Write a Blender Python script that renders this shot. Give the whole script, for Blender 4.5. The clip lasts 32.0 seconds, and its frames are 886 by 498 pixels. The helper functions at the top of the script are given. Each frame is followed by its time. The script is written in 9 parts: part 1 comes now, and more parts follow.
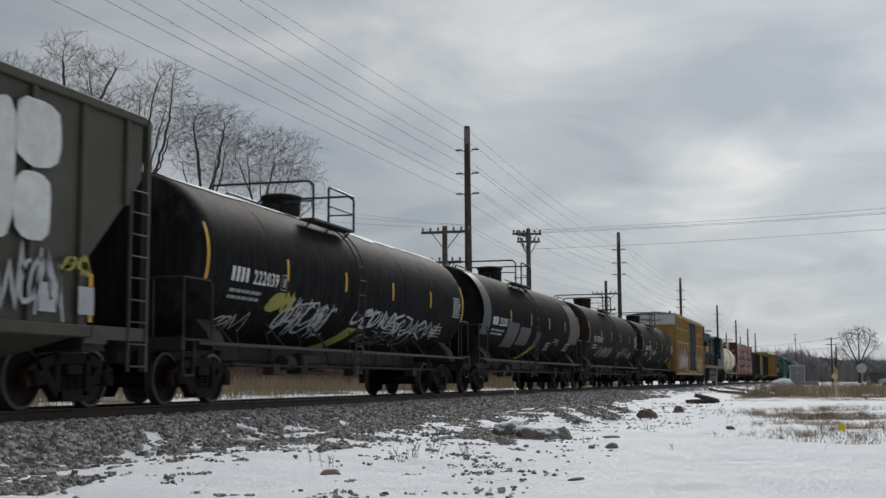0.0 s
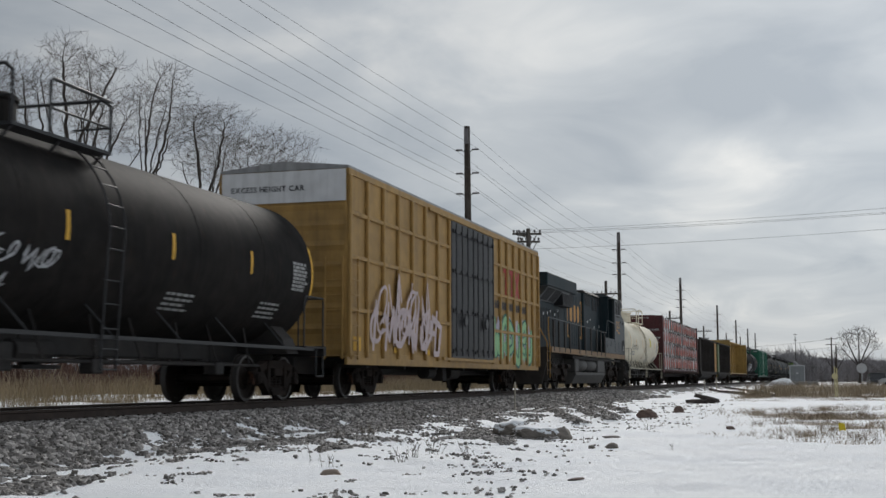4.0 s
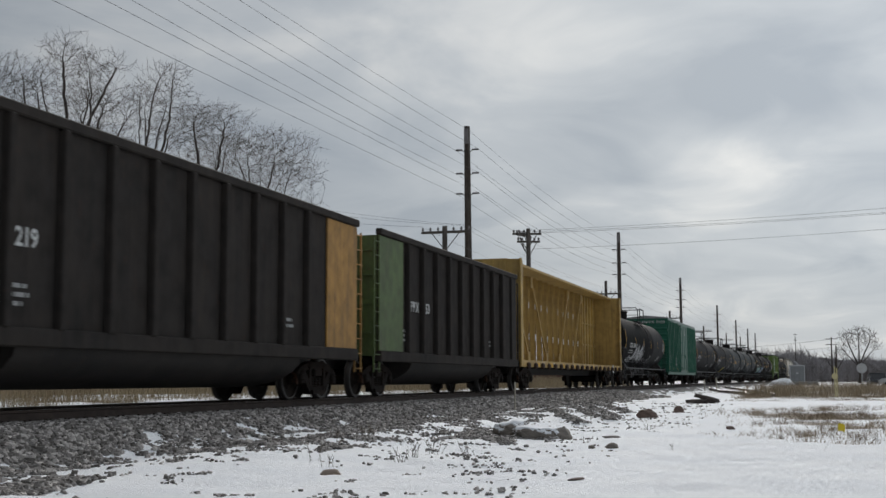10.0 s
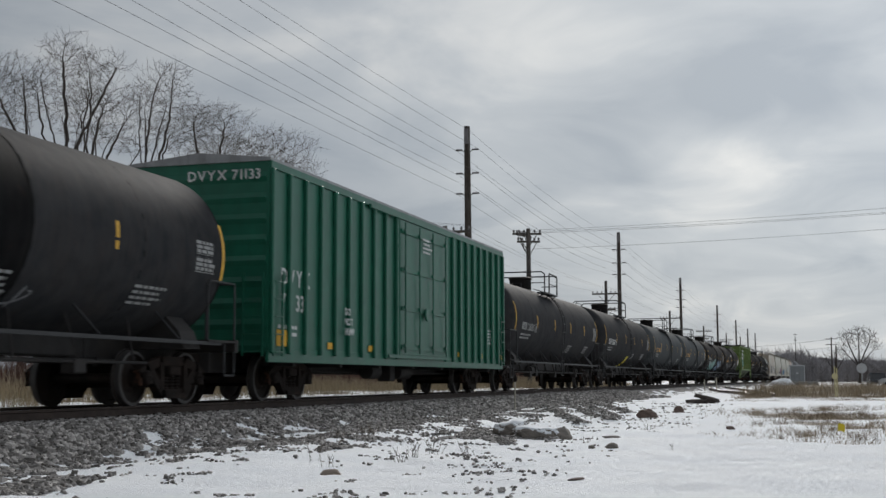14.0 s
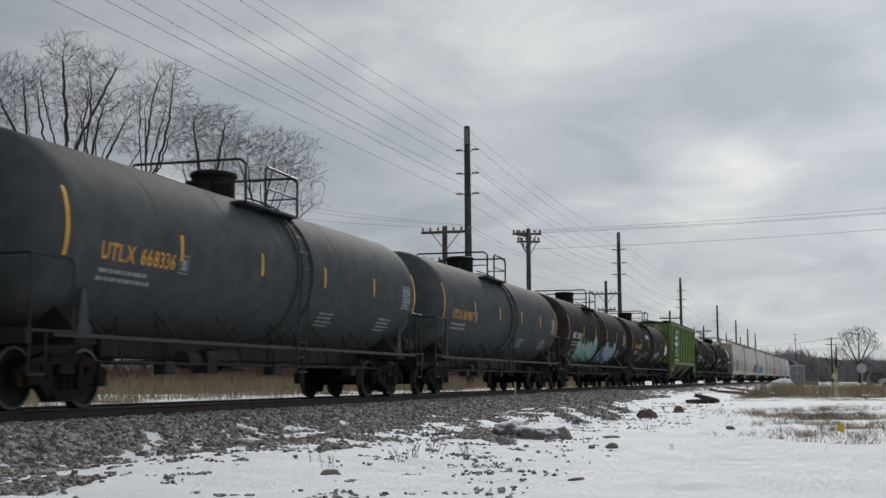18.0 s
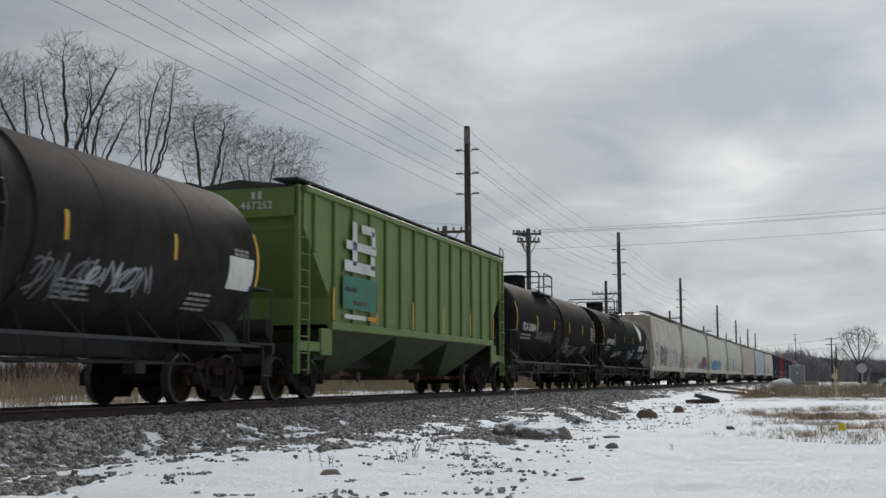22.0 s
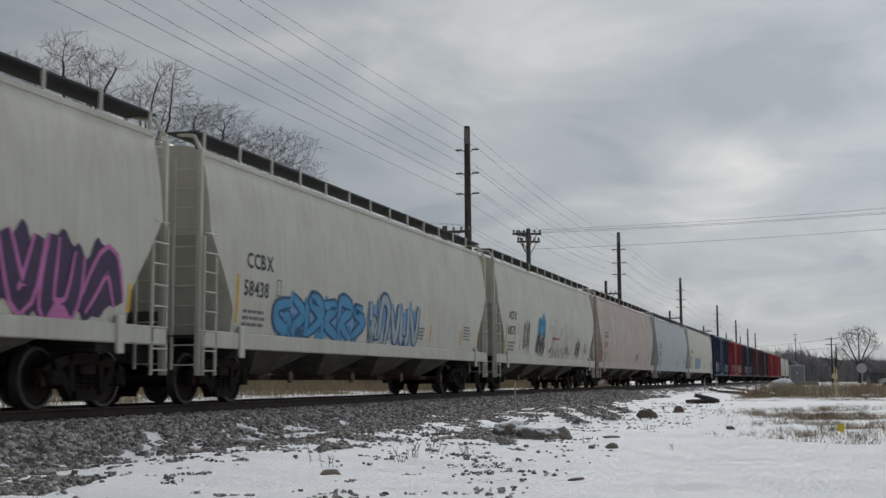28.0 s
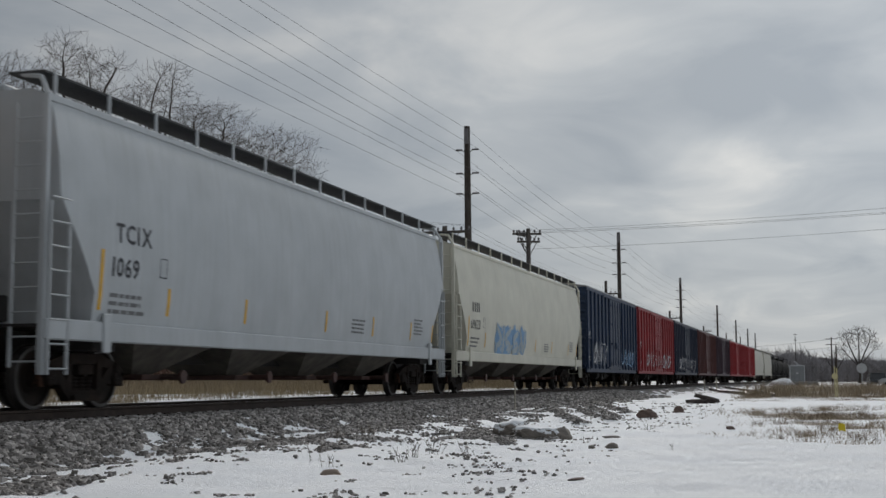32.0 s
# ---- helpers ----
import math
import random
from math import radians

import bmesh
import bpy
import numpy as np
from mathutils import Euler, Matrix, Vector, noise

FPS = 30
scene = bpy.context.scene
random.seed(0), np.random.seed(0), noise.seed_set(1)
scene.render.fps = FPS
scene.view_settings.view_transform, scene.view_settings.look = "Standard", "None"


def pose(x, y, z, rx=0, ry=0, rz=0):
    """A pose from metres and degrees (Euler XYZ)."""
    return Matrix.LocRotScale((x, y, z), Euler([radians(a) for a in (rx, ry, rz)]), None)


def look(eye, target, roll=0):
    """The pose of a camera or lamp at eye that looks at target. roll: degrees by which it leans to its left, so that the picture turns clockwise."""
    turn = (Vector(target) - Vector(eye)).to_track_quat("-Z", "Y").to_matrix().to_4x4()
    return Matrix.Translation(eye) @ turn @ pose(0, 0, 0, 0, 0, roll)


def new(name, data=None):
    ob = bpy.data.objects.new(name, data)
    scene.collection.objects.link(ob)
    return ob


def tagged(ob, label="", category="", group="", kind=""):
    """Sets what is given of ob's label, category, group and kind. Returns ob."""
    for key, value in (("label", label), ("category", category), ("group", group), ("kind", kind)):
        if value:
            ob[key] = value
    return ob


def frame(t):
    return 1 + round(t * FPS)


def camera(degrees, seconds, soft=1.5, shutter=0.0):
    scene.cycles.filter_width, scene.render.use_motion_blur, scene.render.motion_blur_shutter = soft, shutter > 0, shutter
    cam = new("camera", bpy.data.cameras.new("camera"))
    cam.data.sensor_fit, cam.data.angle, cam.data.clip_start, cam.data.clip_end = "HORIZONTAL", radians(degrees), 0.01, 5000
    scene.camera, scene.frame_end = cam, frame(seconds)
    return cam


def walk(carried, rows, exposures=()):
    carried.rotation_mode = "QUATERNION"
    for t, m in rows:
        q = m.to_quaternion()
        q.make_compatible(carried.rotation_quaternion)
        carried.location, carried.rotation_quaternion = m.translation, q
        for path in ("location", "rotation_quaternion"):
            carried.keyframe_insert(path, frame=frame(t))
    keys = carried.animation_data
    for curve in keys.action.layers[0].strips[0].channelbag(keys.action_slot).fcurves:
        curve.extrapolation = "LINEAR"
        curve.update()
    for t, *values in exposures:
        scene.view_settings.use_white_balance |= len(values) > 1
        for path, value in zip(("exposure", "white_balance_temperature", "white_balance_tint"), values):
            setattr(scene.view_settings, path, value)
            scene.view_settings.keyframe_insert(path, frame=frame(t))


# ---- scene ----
from mathutils.geometry import interpolate_bezier

import collections
# ---- the camera: on a tripod beside the line, held still ----
cam = camera(38.9, 32.0, 1.5, 0.16)
EYE = Vector((0.0, 0.0, 0.406))
_p, _y = radians(5.971), radians(16.426)
AIM = EYE + Vector((math.cos(_p) * math.cos(_y), math.cos(_p) * math.sin(_y), math.sin(_p)))
walk(cam, [(0.0, look(EYE, AIM, -0.189)), (32.0, look(EYE, AIM, -0.189))], [(0.0, -0.06), (1.0, -0.02), (3.0, 0.02), (6.5, 0.0), (7.0, -0.12), (8.0, -0.22), (9.0, -0.21), (9.6, -0.08), (10.0, -0.01), (25.4, -0.02), (26.5, -0.16), (28.0, -0.21), (30.0, -0.25), (32.0, -0.23)])

# ---- light: a winter sky of broken cloud, with a veiled sun ahead ----
SUN_EL, SUN_AZ = radians(26), radians(7)          # azimuth from +x towards +y


def make_world():
    w = bpy.data.worlds.new("overcast_sky")
    scene.world = w
    w.use_nodes = True
    nt = w.node_tree
    nt.nodes.clear()
    N, L = nt.nodes.new, nt.links.new
    out, bg = N("ShaderNodeOutputWorld"), N("ShaderNodeBackground")
    sky = N("ShaderNodeTexSky")
    sky.sky_type, sky.sun_disc = "NISHITA", False
    sky.sun_elevation, sky.sun_rotation = SUN_EL, radians(90) - SUN_AZ
    sky.air_density, sky.dust_density = 1.0, 2.0
    tc = N("ShaderNodeTexCoord")
    # flatten the dome so that the cloud deck runs to the horizon
    sep = N("ShaderNodeSeparateXYZ")
    L(tc.outputs["Generated"], sep.inputs[0])
    zz = N("ShaderNodeMath"); zz.operation = "MAXIMUM"; zz.inputs[1].default_value = 0.0
    L(sep.outputs["Z"], zz.inputs[0])
    za = N("ShaderNodeMath"); za.operation = "ADD"; za.inputs[1].default_value = 0.22
    L(zz.outputs[0], za.inputs[0])
    comb = N("ShaderNodeCombineXYZ")
    for k, ax in enumerate(("X", "Y")):
        d = N("ShaderNodeMath"); d.operation = "DIVIDE"
        L(sep.outputs[ax], d.inputs[0]); L(za.outputs[0], d.inputs[1]); L(d.outputs[0], comb.inputs[k])
    mp = N("ShaderNodeMapping")
    mp.inputs["Location"].default_value = CLOUD_SHIFT
    L(comb.outputs[0], mp.inputs[0])
    def cloud(scale, detail, distort):
        n = N("ShaderNodeTexNoise")
        n.inputs["Scale"].default_value, n.inputs["Detail"].default_value = scale, detail
        n.inputs["Roughness"].default_value, n.inputs["Distortion"].default_value = 0.52, distort
        L(mp.outputs[0], n.inputs["Vector"])
        return n

    def calc(op, p, q):
        n = N("ShaderNodeMath"); n.operation = op
        for k, v in enumerate((p, q)):
            if isinstance(v, (int, float)):
                n.inputs[k].default_value = v
            else:
                L(v, n.inputs[k])
        return n.outputs[0]
    # thin and thick places of the deck: fine billows, and the broad banks by azimuth and height
    broad = cloud(1.1, 4, 0.4)
    thin = calc("MULTIPLY_ADD", cloud(2.9, 7, 0.7).outputs["Fac"], 0.95)
    thin.node.inputs[2].default_value = 0.49 - 0.475
    thin = calc("ADD", thin, calc("MULTIPLY", calc("SUBTRACT", broad.outputs["Fac"], 0.5), 0.35))
    warp = N("ShaderNodeVectorMath"); warp.operation = "MULTIPLY_ADD"
    L(cloud(2.2, 4, 0.3).outputs["Color"], warp.inputs[0])
    warp.inputs[1].default_value = (0.11, 0.11, 0.08)
    L(tc.outputs["Generated"], warp.inputs[2])
    for az, el, wide, tall, amount in BANKS:
        az, el = radians(az), radians(el)
        c = (math.cos(el) * math.cos(az) + 0.055, math.cos(el) * math.sin(az) + 0.055, math.sin(el) + 0.04)
        off = N("ShaderNodeVectorMath"); off.operation = "SUBTRACT"
        L(warp.outputs[0], off.inputs[0]); off.inputs[1].default_value = c
        sq = N("ShaderNodeVectorMath"); sq.operation = "DIVIDE"
        L(off.outputs[0], sq.inputs[0]); sq.inputs[1].default_value = (radians(wide) * 2, radians(wide), radians(tall))
        ln = N("ShaderNodeVectorMath"); ln.operation = "LENGTH"
        L(sq.outputs[0], ln.inputs[0])
        fall = N("ShaderNodeMapRange"); fall.interpolation_type = "SMOOTHERSTEP"
        fall.inputs[1].default_value, fall.inputs[2].default_value = 0.0, 2.0
        fall.inputs[3].default_value, fall.inputs[4].default_value = amount, 0.0
        L(ln.outputs["Value"], fall.inputs[0])
        thin = calc("ADD", thin, fall.outputs[0])
    ramp = N("ShaderNodeValToRGB")
    e = ramp.color_ramp.elements
    e[0].position, e[0].color = 0.18, (0.25, 0.298, 0.36, 1)
    e[1].position, e[1].color = 0.86, (0.68, 0.685, 0.68, 1)
    m = e.new(0.5); m.color = (0.395, 0.435, 0.48, 1)
    L(thin, ramp.inputs[0])
    # the veiled sun brightens the cloud round it
    vm = N("ShaderNodeVectorMath"); vm.operation = "DOT_PRODUCT"
    nrm = N("ShaderNodeVectorMath"); nrm.operation = "NORMALIZE"
    L(tc.outputs["Generated"], nrm.inputs[0]); L(nrm.outputs[0], vm.inputs[0])
    vm.inputs[1].default_value = (math.cos(SUN_EL) * math.cos(SUN_AZ), math.cos(SUN_EL) * math.sin(SUN_AZ), math.sin(SUN_EL))
    mr = N("ShaderNodeMapRange"); mr.inputs[1].default_value = 0.72; mr.inputs[2].default_value = 1.0; mr.inputs[3].default_value = 0.0; mr.inputs[4].default_value = 1.0
    mr.interpolation_type = "SMOOTHSTEP"
    L(vm.outputs["Value"], mr.inputs[0])
    glow = N("ShaderNodeMix"); glow.data_type = "RGBA"; glow.blend_type = "ADD"
    gl = N("ShaderNodeMath"); gl.operation = "MULTIPLY"; gl.inputs[1].default_value = 0.12
    L(mr.outputs[0], gl.inputs[0]); L(gl.outputs[0], glow.inputs[0])
    L(ramp.outputs[0], glow.inputs[6]); glow.inputs[7].default_value = (1.0, 0.99, 0.97, 1)
    # a little of the clear sky behind the cloud
    sk = N("ShaderNodeMix"); sk.data_type = "RGBA"; sk.blend_type = "ADD"; sk.inputs[0].default_value = 1.0
    sc_ = N("ShaderNodeMix"); sc_.data_type = "RGBA"; sc_.blend_type = "MULTIPLY"; sc_.inputs[0].default_value = 1.0
    L(sky.outputs[0], sc_.inputs[6]); sc_.inputs[7].default_value = (0.003, 0.0035, 0.004, 1)
    L(glow.outputs[2], sk.inputs[6]); L(sc_.outputs[2], sk.inputs[7])
    # the deck is thick and dark over the woods, thinner and brighter on the open side
    vs = N("ShaderNodeVectorMath"); vs.operation = "DOT_PRODUCT"; vs.inputs[1].default_value = (0.35, -0.94, 0.0)
    L(nrm.outputs[0], vs.inputs[0])
    dm = N("ShaderNodeMapRange"); dm.inputs[1].default_value = -1.0; dm.inputs[2].default_value = 1.0; dm.inputs[3].default_value = 0.36; dm.inputs[4].default_value = 1.44
    L(vs.outputs["Value"], dm.inputs[0])
    dk = N("ShaderNodeMix"); dk.data_type = "RGBA"; dk.blend_type = "MULTIPLY"; dk.inputs[0].default_value = 1.0
    L(sk.outputs[2], dk.inputs[6]); L(dm.outputs[0], dk.inputs[7])
    L(dk.outputs[2], bg.inputs[0])
    bg.inputs[1].default_value = SKY_STRENGTH
    L(bg.outputs[0], out.inputs[0])


CLOUD_SHIFT, SKY_STRENGTH = (7.3, 4.4, 0.0), 0.92
# banks of the cloud deck: azimuth, height, half width and half height in degrees; thicker is below nought
BANKS = ((1.2, 14.0, 4.0, 2.2, -0.26), (6.2, 12.6, 3.4, 1.7, -0.22), (9.8, 9.9, 2.6, 1.8, -0.20), (4.6, 8.8, 2.2, 1.5, 0.22), (2.4, 9.6, 1.6, 0.9, 0.14), (12.6, 16.6, 4.0, 2.4, 0.22), (0.5, 5.2, 7.0, 1.6, -0.06), (14.0, 5.6, 6.0, 2.0, -0.16), (21.0, 9.0, 5.0, 3.0, -0.20), (-1.5, 17.5, 3.0, 1.4, 0.10), (31.0, 14.0, 6.0, 4.0, -0.04))
make_world()
sun = new("sun", bpy.data.lights.new("sun", "SUN"))
sun.data.energy, sun.data.angle, sun.data.color = 2.3, radians(16), (1.0, 0.965, 0.92)
sun.matrix_world = look((0, 0, 60), Vector((0, 0, 60)) - Vector((math.cos(SUN_EL) * math.cos(SUN_AZ), math.cos(SUN_EL) * math.sin(SUN_AZ), math.sin(SUN_EL))))

# ---- materials ----
def surface(name, rgb, rough=0.7, metal=0.0, vary=0.25, scale=3.0, streak=0.0, grime=(0.05, 0.042, 0.035), dirt=0.0,
            rust=0.0, bump=0.15, grain=40.0, spec=0.4, per_piece=0.0, snow=0.0):
    """A painted or raw surface: broad tone changes, run-down streaks, grime, rust specks and a fine grain."""
    m = bpy.data.materials.new(name)
    m.use_nodes = True
    nt = m.node_tree
    N, L = nt.nodes.new, nt.links.new
    b = nt.nodes["Principled BSDF"]
    b.inputs["Roughness"].default_value = rough
    b.inputs["Metallic"].default_value = metal
    b.inputs["Specular IOR Level"].default_value = spec
    tc = N("ShaderNodeTexCoord")
    n1 = N("ShaderNodeTexNoise"); n1.inputs["Scale"].default_value = scale; n1.inputs["Detail"].default_value = 5
    L(tc.outputs["Object"], n1.inputs["Vector"])
    lo, hi = [c * (1 - vary) for c in rgb], [min(0.95, c * (1 + vary * 0.7)) for c in rgb]
    r1 = N("ShaderNodeValToRGB")
    r1.color_ramp.elements[0].position, r1.color_ramp.elements[1].position = 0.3, 0.7
    r1.color_ramp.elements[0].color, r1.color_ramp.elements[1].color = (*lo, 1), (*hi, 1)
    L(n1.outputs["Fac"], r1.inputs[0])
    col = r1.outputs[0]

    def blend(fac, rgb2, base):
        mx = N("ShaderNodeMix"); mx.data_type = "RGBA"
        L(fac, mx.inputs[0]); L(base, mx.inputs[6]); mx.inputs[7].default_value = (*rgb2, 1)
        return mx.outputs[2]

    def speck(vec_scale, sc, a, z, amount):
        mp = N("ShaderNodeMapping"); mp.inputs["Scale"].default_value = vec_scale
        L(tc.outputs["Object"], mp.inputs[0])
        n = N("ShaderNodeTexNoise"); n.inputs["Scale"].default_value = sc; n.inputs["Detail"].default_value = 6; n.inputs["Roughness"].default_value = 0.65
        L(mp.outputs[0], n.inputs["Vector"])
        r = N("ShaderNodeMapRange"); r.inputs[1].default_value = a; r.inputs[2].default_value = z; r.inputs[4].default_value = amount
        L(n.outputs["Fac"], r.inputs[0])
        return r.outputs[0]
    if streak:
        col = blend(speck((3.0, 3.0, 0.16), 2.2, 0.46, 0.72, streak), grime, col)
    if dirt:
        col = blend(speck((1, 1, 1), 0.9, 0.42, 0.7, dirt), grime, col)
    if rust:
        col = blend(speck((1.0, 1.0, 0.6), 5.0, 0.60, 0.70, rust), (0.13, 0.055, 0.028), col)
    if per_piece:
        oi = N("ShaderNodeObjectInfo")
        hs = N("ShaderNodeHueSaturation")
        mr = N("ShaderNodeMapRange"); mr.inputs[3].default_value = 1 - per_piece; mr.inputs[4].default_value = 1 + per_piece
        L(oi.outputs["Random"], mr.inputs[0]); L(mr.outputs[0], hs.inputs["Value"]); L(col, hs.inputs["Color"])
        col = hs.outputs[0]
    if snow:
        ge = N("ShaderNodeNewGeometry"); sx = N("ShaderNodeSeparateXYZ"); L(ge.outputs["Normal"], sx.inputs[0])
        mr = N("ShaderNodeMapRange"); mr.inputs[1].default_value = 0.75; mr.inputs[2].default_value = 0.95; mr.inputs[4].default_value = snow
        L(sx.outputs["Z"], mr.inputs[0])
        mu = N("ShaderNodeMath"); mu.operation = "MULTIPLY"; L(mr.outputs[0], mu.inputs[0]); L(speck((1, 1, 1), 1.6, 0.42, 0.55, 1.0), mu.inputs[1])
        col = blend(mu.outputs[0], (0.8, 0.82, 0.85), col)
    L(col, b.inputs["Base Color"])
    if bump:
        n2 = N("ShaderNodeTexNoise"); n2.inputs["Scale"].default_value = grain; n2.inputs["Detail"].default_value = 4
        L(tc.outputs["Object"], n2.inputs["Vector"])
        bp = N("ShaderNodeBump"); bp.inputs["Strength"].default_value = bump; bp.inputs["Distance"].default_value = 0.02
        L(n2.outputs["Fac"], bp.inputs["Height"]); L(bp.outputs[0], b.inputs["Normal"])
    return m


def flatmark(name, rgb, rough=0.6, worn=0.35):
    """Paint or film of a marking, worn through in places to a duller tone."""
    return surface(name, rgb, rough, vary=0.12, scale=6, dirt=worn, grime=tuple(c * 0.45 for c in rgb), bump=0.0)


M = {}
M["tank_black"] = surface("black_tank_paint", (0.0092, 0.0092, 0.0096), 0.7, spec=0.02, vary=0.3, streak=0.35, grime=(0.026, 0.024, 0.022), dirt=0.2, rust=0.05, bump=0.05, grain=8)
M["tank_matt"] = surface("matt_black_tank_paint", (0.015, 0.014, 0.0135), 0.7, spec=0.035, vary=0.3, streak=0.3, grime=(0.04, 0.034, 0.03), dirt=0.35, rust=0.08, bump=0.05, grain=8)
M["tank_brown"] = surface("grimy_black_tank_paint", (0.030, 0.0275, 0.0265), 0.75, spec=0.03, vary=0.3, streak=0.4, grime=(0.055, 0.047, 0.042), dirt=0.4, rust=0.1, bump=0.05, grain=8)
M["tank_soot"] = surface("sooty_brown_black_tank_paint", (0.0145, 0.0125, 0.012), 0.75, spec=0.03, vary=0.3, streak=0.4, grime=(0.034, 0.025, 0.021), dirt=0.4, rust=0.08, bump=0.05, grain=8)
M["tank_dark"] = surface("dark_grey_tank_paint", (0.032, 0.033, 0.035), 0.72, spec=0.03, vary=0.25, streak=0.3, grime=(0.07, 0.06, 0.055), dirt=0.3, rust=0.06, bump=0.05, grain=8)
M["tank_grey"] = surface("blue_grey_tank_paint", (0.082, 0.089, 0.092), 0.75, spec=0.03, vary=0.2, streak=0.35, grime=(0.06, 0.055, 0.05), dirt=0.35, rust=0.08, bump=0.05, grain=8)
M["tank_white"] = surface("cream_white_tank_paint", (0.76, 0.71, 0.58), 0.75, spec=0.15, vary=0.12, streak=0.25, grime=(0.42, 0.3, 0.16), dirt=0.15, rust=0.05, bump=0.04, grain=8)
M["tank_patch"] = surface("grey_repair_paint", (0.075, 0.075, 0.08), 0.6, spec=0.15, vary=0.2, streak=0.2, bump=0.04, grain=8)
M["under"] = surface("sooty_underframe_steel", (0.020, 0.018, 0.017), 0.75, vary=0.4, dirt=0.5, grime=(0.05, 0.04, 0.033), rust=0.15, bump=0.25, grain=25)
M["truck"] = surface("dusty_cast_steel", (0.017, 0.013, 0.011), 0.85, spec=0.15, vary=0.45, dirt=0.5, grime=(0.040, 0.024, 0.016), rust=0.35, bump=0.3, grain=30)
M["wheel"] = surface("dark_wheel_steel", (0.020, 0.0165, 0.0145), 0.7, 0.2, spec=0.2, vary=0.4, dirt=0.5, grime=(0.045, 0.028, 0.019), bump=0.2, grain=20)
M["tread"] = surface("worn_wheel_tread", (0.085, 0.08, 0.076), 0.5, 0.5, vary=0.2, bump=0.05)
M["rail"] = surface("rusty_rail_steel", (0.055, 0.038, 0.03), 0.75, 0.2, vary=0.35, scale=8, dirt=0.4, grime=(0.035, 0.027, 0.022), bump=0.2, grain=40)
M["railhead"] = surface("polished_rail_head", (0.36, 0.35, 0.34), 0.3, 0.95, vary=0.15, bump=0.05)
M["tie"] = surface("creosoted_tie_wood", (0.055, 0.045, 0.038), 0.9, vary=0.4, scale=6, dirt=0.3, grime=(0.13, 0.12, 0.11), bump=0.6, grain=30, per_piece=0.3, snow=0.5)
M["handrail"] = surface("black_handrail_paint", (0.02, 0.02, 0.021), 0.55, vary=0.3, bump=0.0)
M["yellow"] = flatmark("yellow_reflector_film", (0.68, 0.38, 0.035))
M["white"] = flatmark("white_stencil_paint", (0.62, 0.62, 0.60), worn=0.5)
M["dim_white"] = flatmark("faded_stencil_paint", (0.30, 0.30, 0.29), worn=0.6)
M["dark_mark"] = flatmark("black_stencil_paint", (0.035, 0.035, 0.04))
M["pole"] = surface("weathered_pole_wood", (0.058, 0.046, 0.038), 0.9, vary=0.35, scale=4, streak=0.5, grime=(0.11, 0.1, 0.09), bump=0.5, grain=25)
M["pole_old"] = surface("grey_pole_wood", (0.10, 0.088, 0.078), 0.9, vary=0.35, scale=4, streak=0.5, grime=(0.05, 0.045, 0.04), bump=0.5, grain=25)
M["wire"] = surface("dull_line_wire", (0.10, 0.10, 0.105), 0.6, 0.4, vary=0.1, bump=0.0)
M["insul"] = surface("grey_porcelain", (0.16, 0.15, 0.15), 0.3, vary=0.2, bump=0.0)
M["bark"] = surface("grey_brown_bark", (0.055, 0.045, 0.038), 0.9, vary=0.4, scale=5, bump=0.6, grain=20)
M["twig"] = surface("dull_twigs", (0.085, 0.072, 0.064), 0.9, vary=0.4, scale=1.2, bump=0.0)
M["tank_streaky"] = surface("streaked_black_tank_paint", (0.0092, 0.0092, 0.0096), 0.7, spec=0.025, vary=0.3, streak=0.75, grime=(0.034, 0.032, 0.031), dirt=0.2, rust=0.05, bump=0.08, grain=8)

# ---- mesh tools ----
def link(name, me, material, parent=None, label="", m=None):
    ob = new(name, me)
    if material is not None and not me.materials:
        me.materials.append(material)
    if parent is not None:
        ob.parent = parent
    if m is not None:
        ob.matrix_basis = m
    if label:
        tagged(ob, label)
    return ob


def mesh_of(name, bm, smooth=False):
    me = bpy.data.meshes.new(name)
    bm.normal_update()
    bm.to_mesh(me)
    bm.free()
    if smooth:
        me.polygons.foreach_set("use_smooth", [True] * len(me.polygons))
        me.set_sharp_from_angle(angle=radians(35))
    return me


def part(name, bm, material, parent=None, label="", smooth=False, m=None):
    return link(name, mesh_of(name, bm, smooth), material, parent, label, m)


def thing(name, label, category, group="", kind=""):
    return tagged(new(name), label, category, group, kind)


def box(bm, x0, x1, y0, y1, z0, z1, bev=0.0):
    v = [bm.verts.new(c) for c in ((x0, y0, z0), (x1, y0, z0), (x1, y1, z0), (x0, y1, z0), (x0, y0, z1), (x1, y0, z1), (x1, y1, z1), (x0, y1, z1))]
    fs = [bm.faces.new([v[i] for i in q]) for q in ((3, 2, 1, 0), (4, 5, 6, 7), (0, 1, 5, 4), (1, 2, 6, 5), (2, 3, 7, 6), (3, 0, 4, 7))]
    if bev:
        es = list({e for f in fs for e in f.edges})
        bmesh.ops.bevel(bm, geom=es, offset=bev, segments=1, affect="EDGES")
    return bm


def prism(bm, poly, axis, a, b):
    """A polygon drawn in the two axes other than axis, drawn out from a to b along it."""
    def at(p, w):
        return {"x": (w, p[0], p[1]), "y": (p[0], w, p[1]), "z": (p[0], p[1], w)}[axis]
    lo, hi = [bm.verts.new(at(p, a)) for p in poly], [bm.verts.new(at(p, b)) for p in poly]
    n = len(poly)
    faces = [bm.faces.new(lo), bm.faces.new(hi)] + [bm.faces.new((lo[i], lo[(i + 1) % n], hi[(i + 1) % n], hi[i])) for i in range(n)]
    bmesh.ops.recalc_face_normals(bm, faces=faces)
    return bm


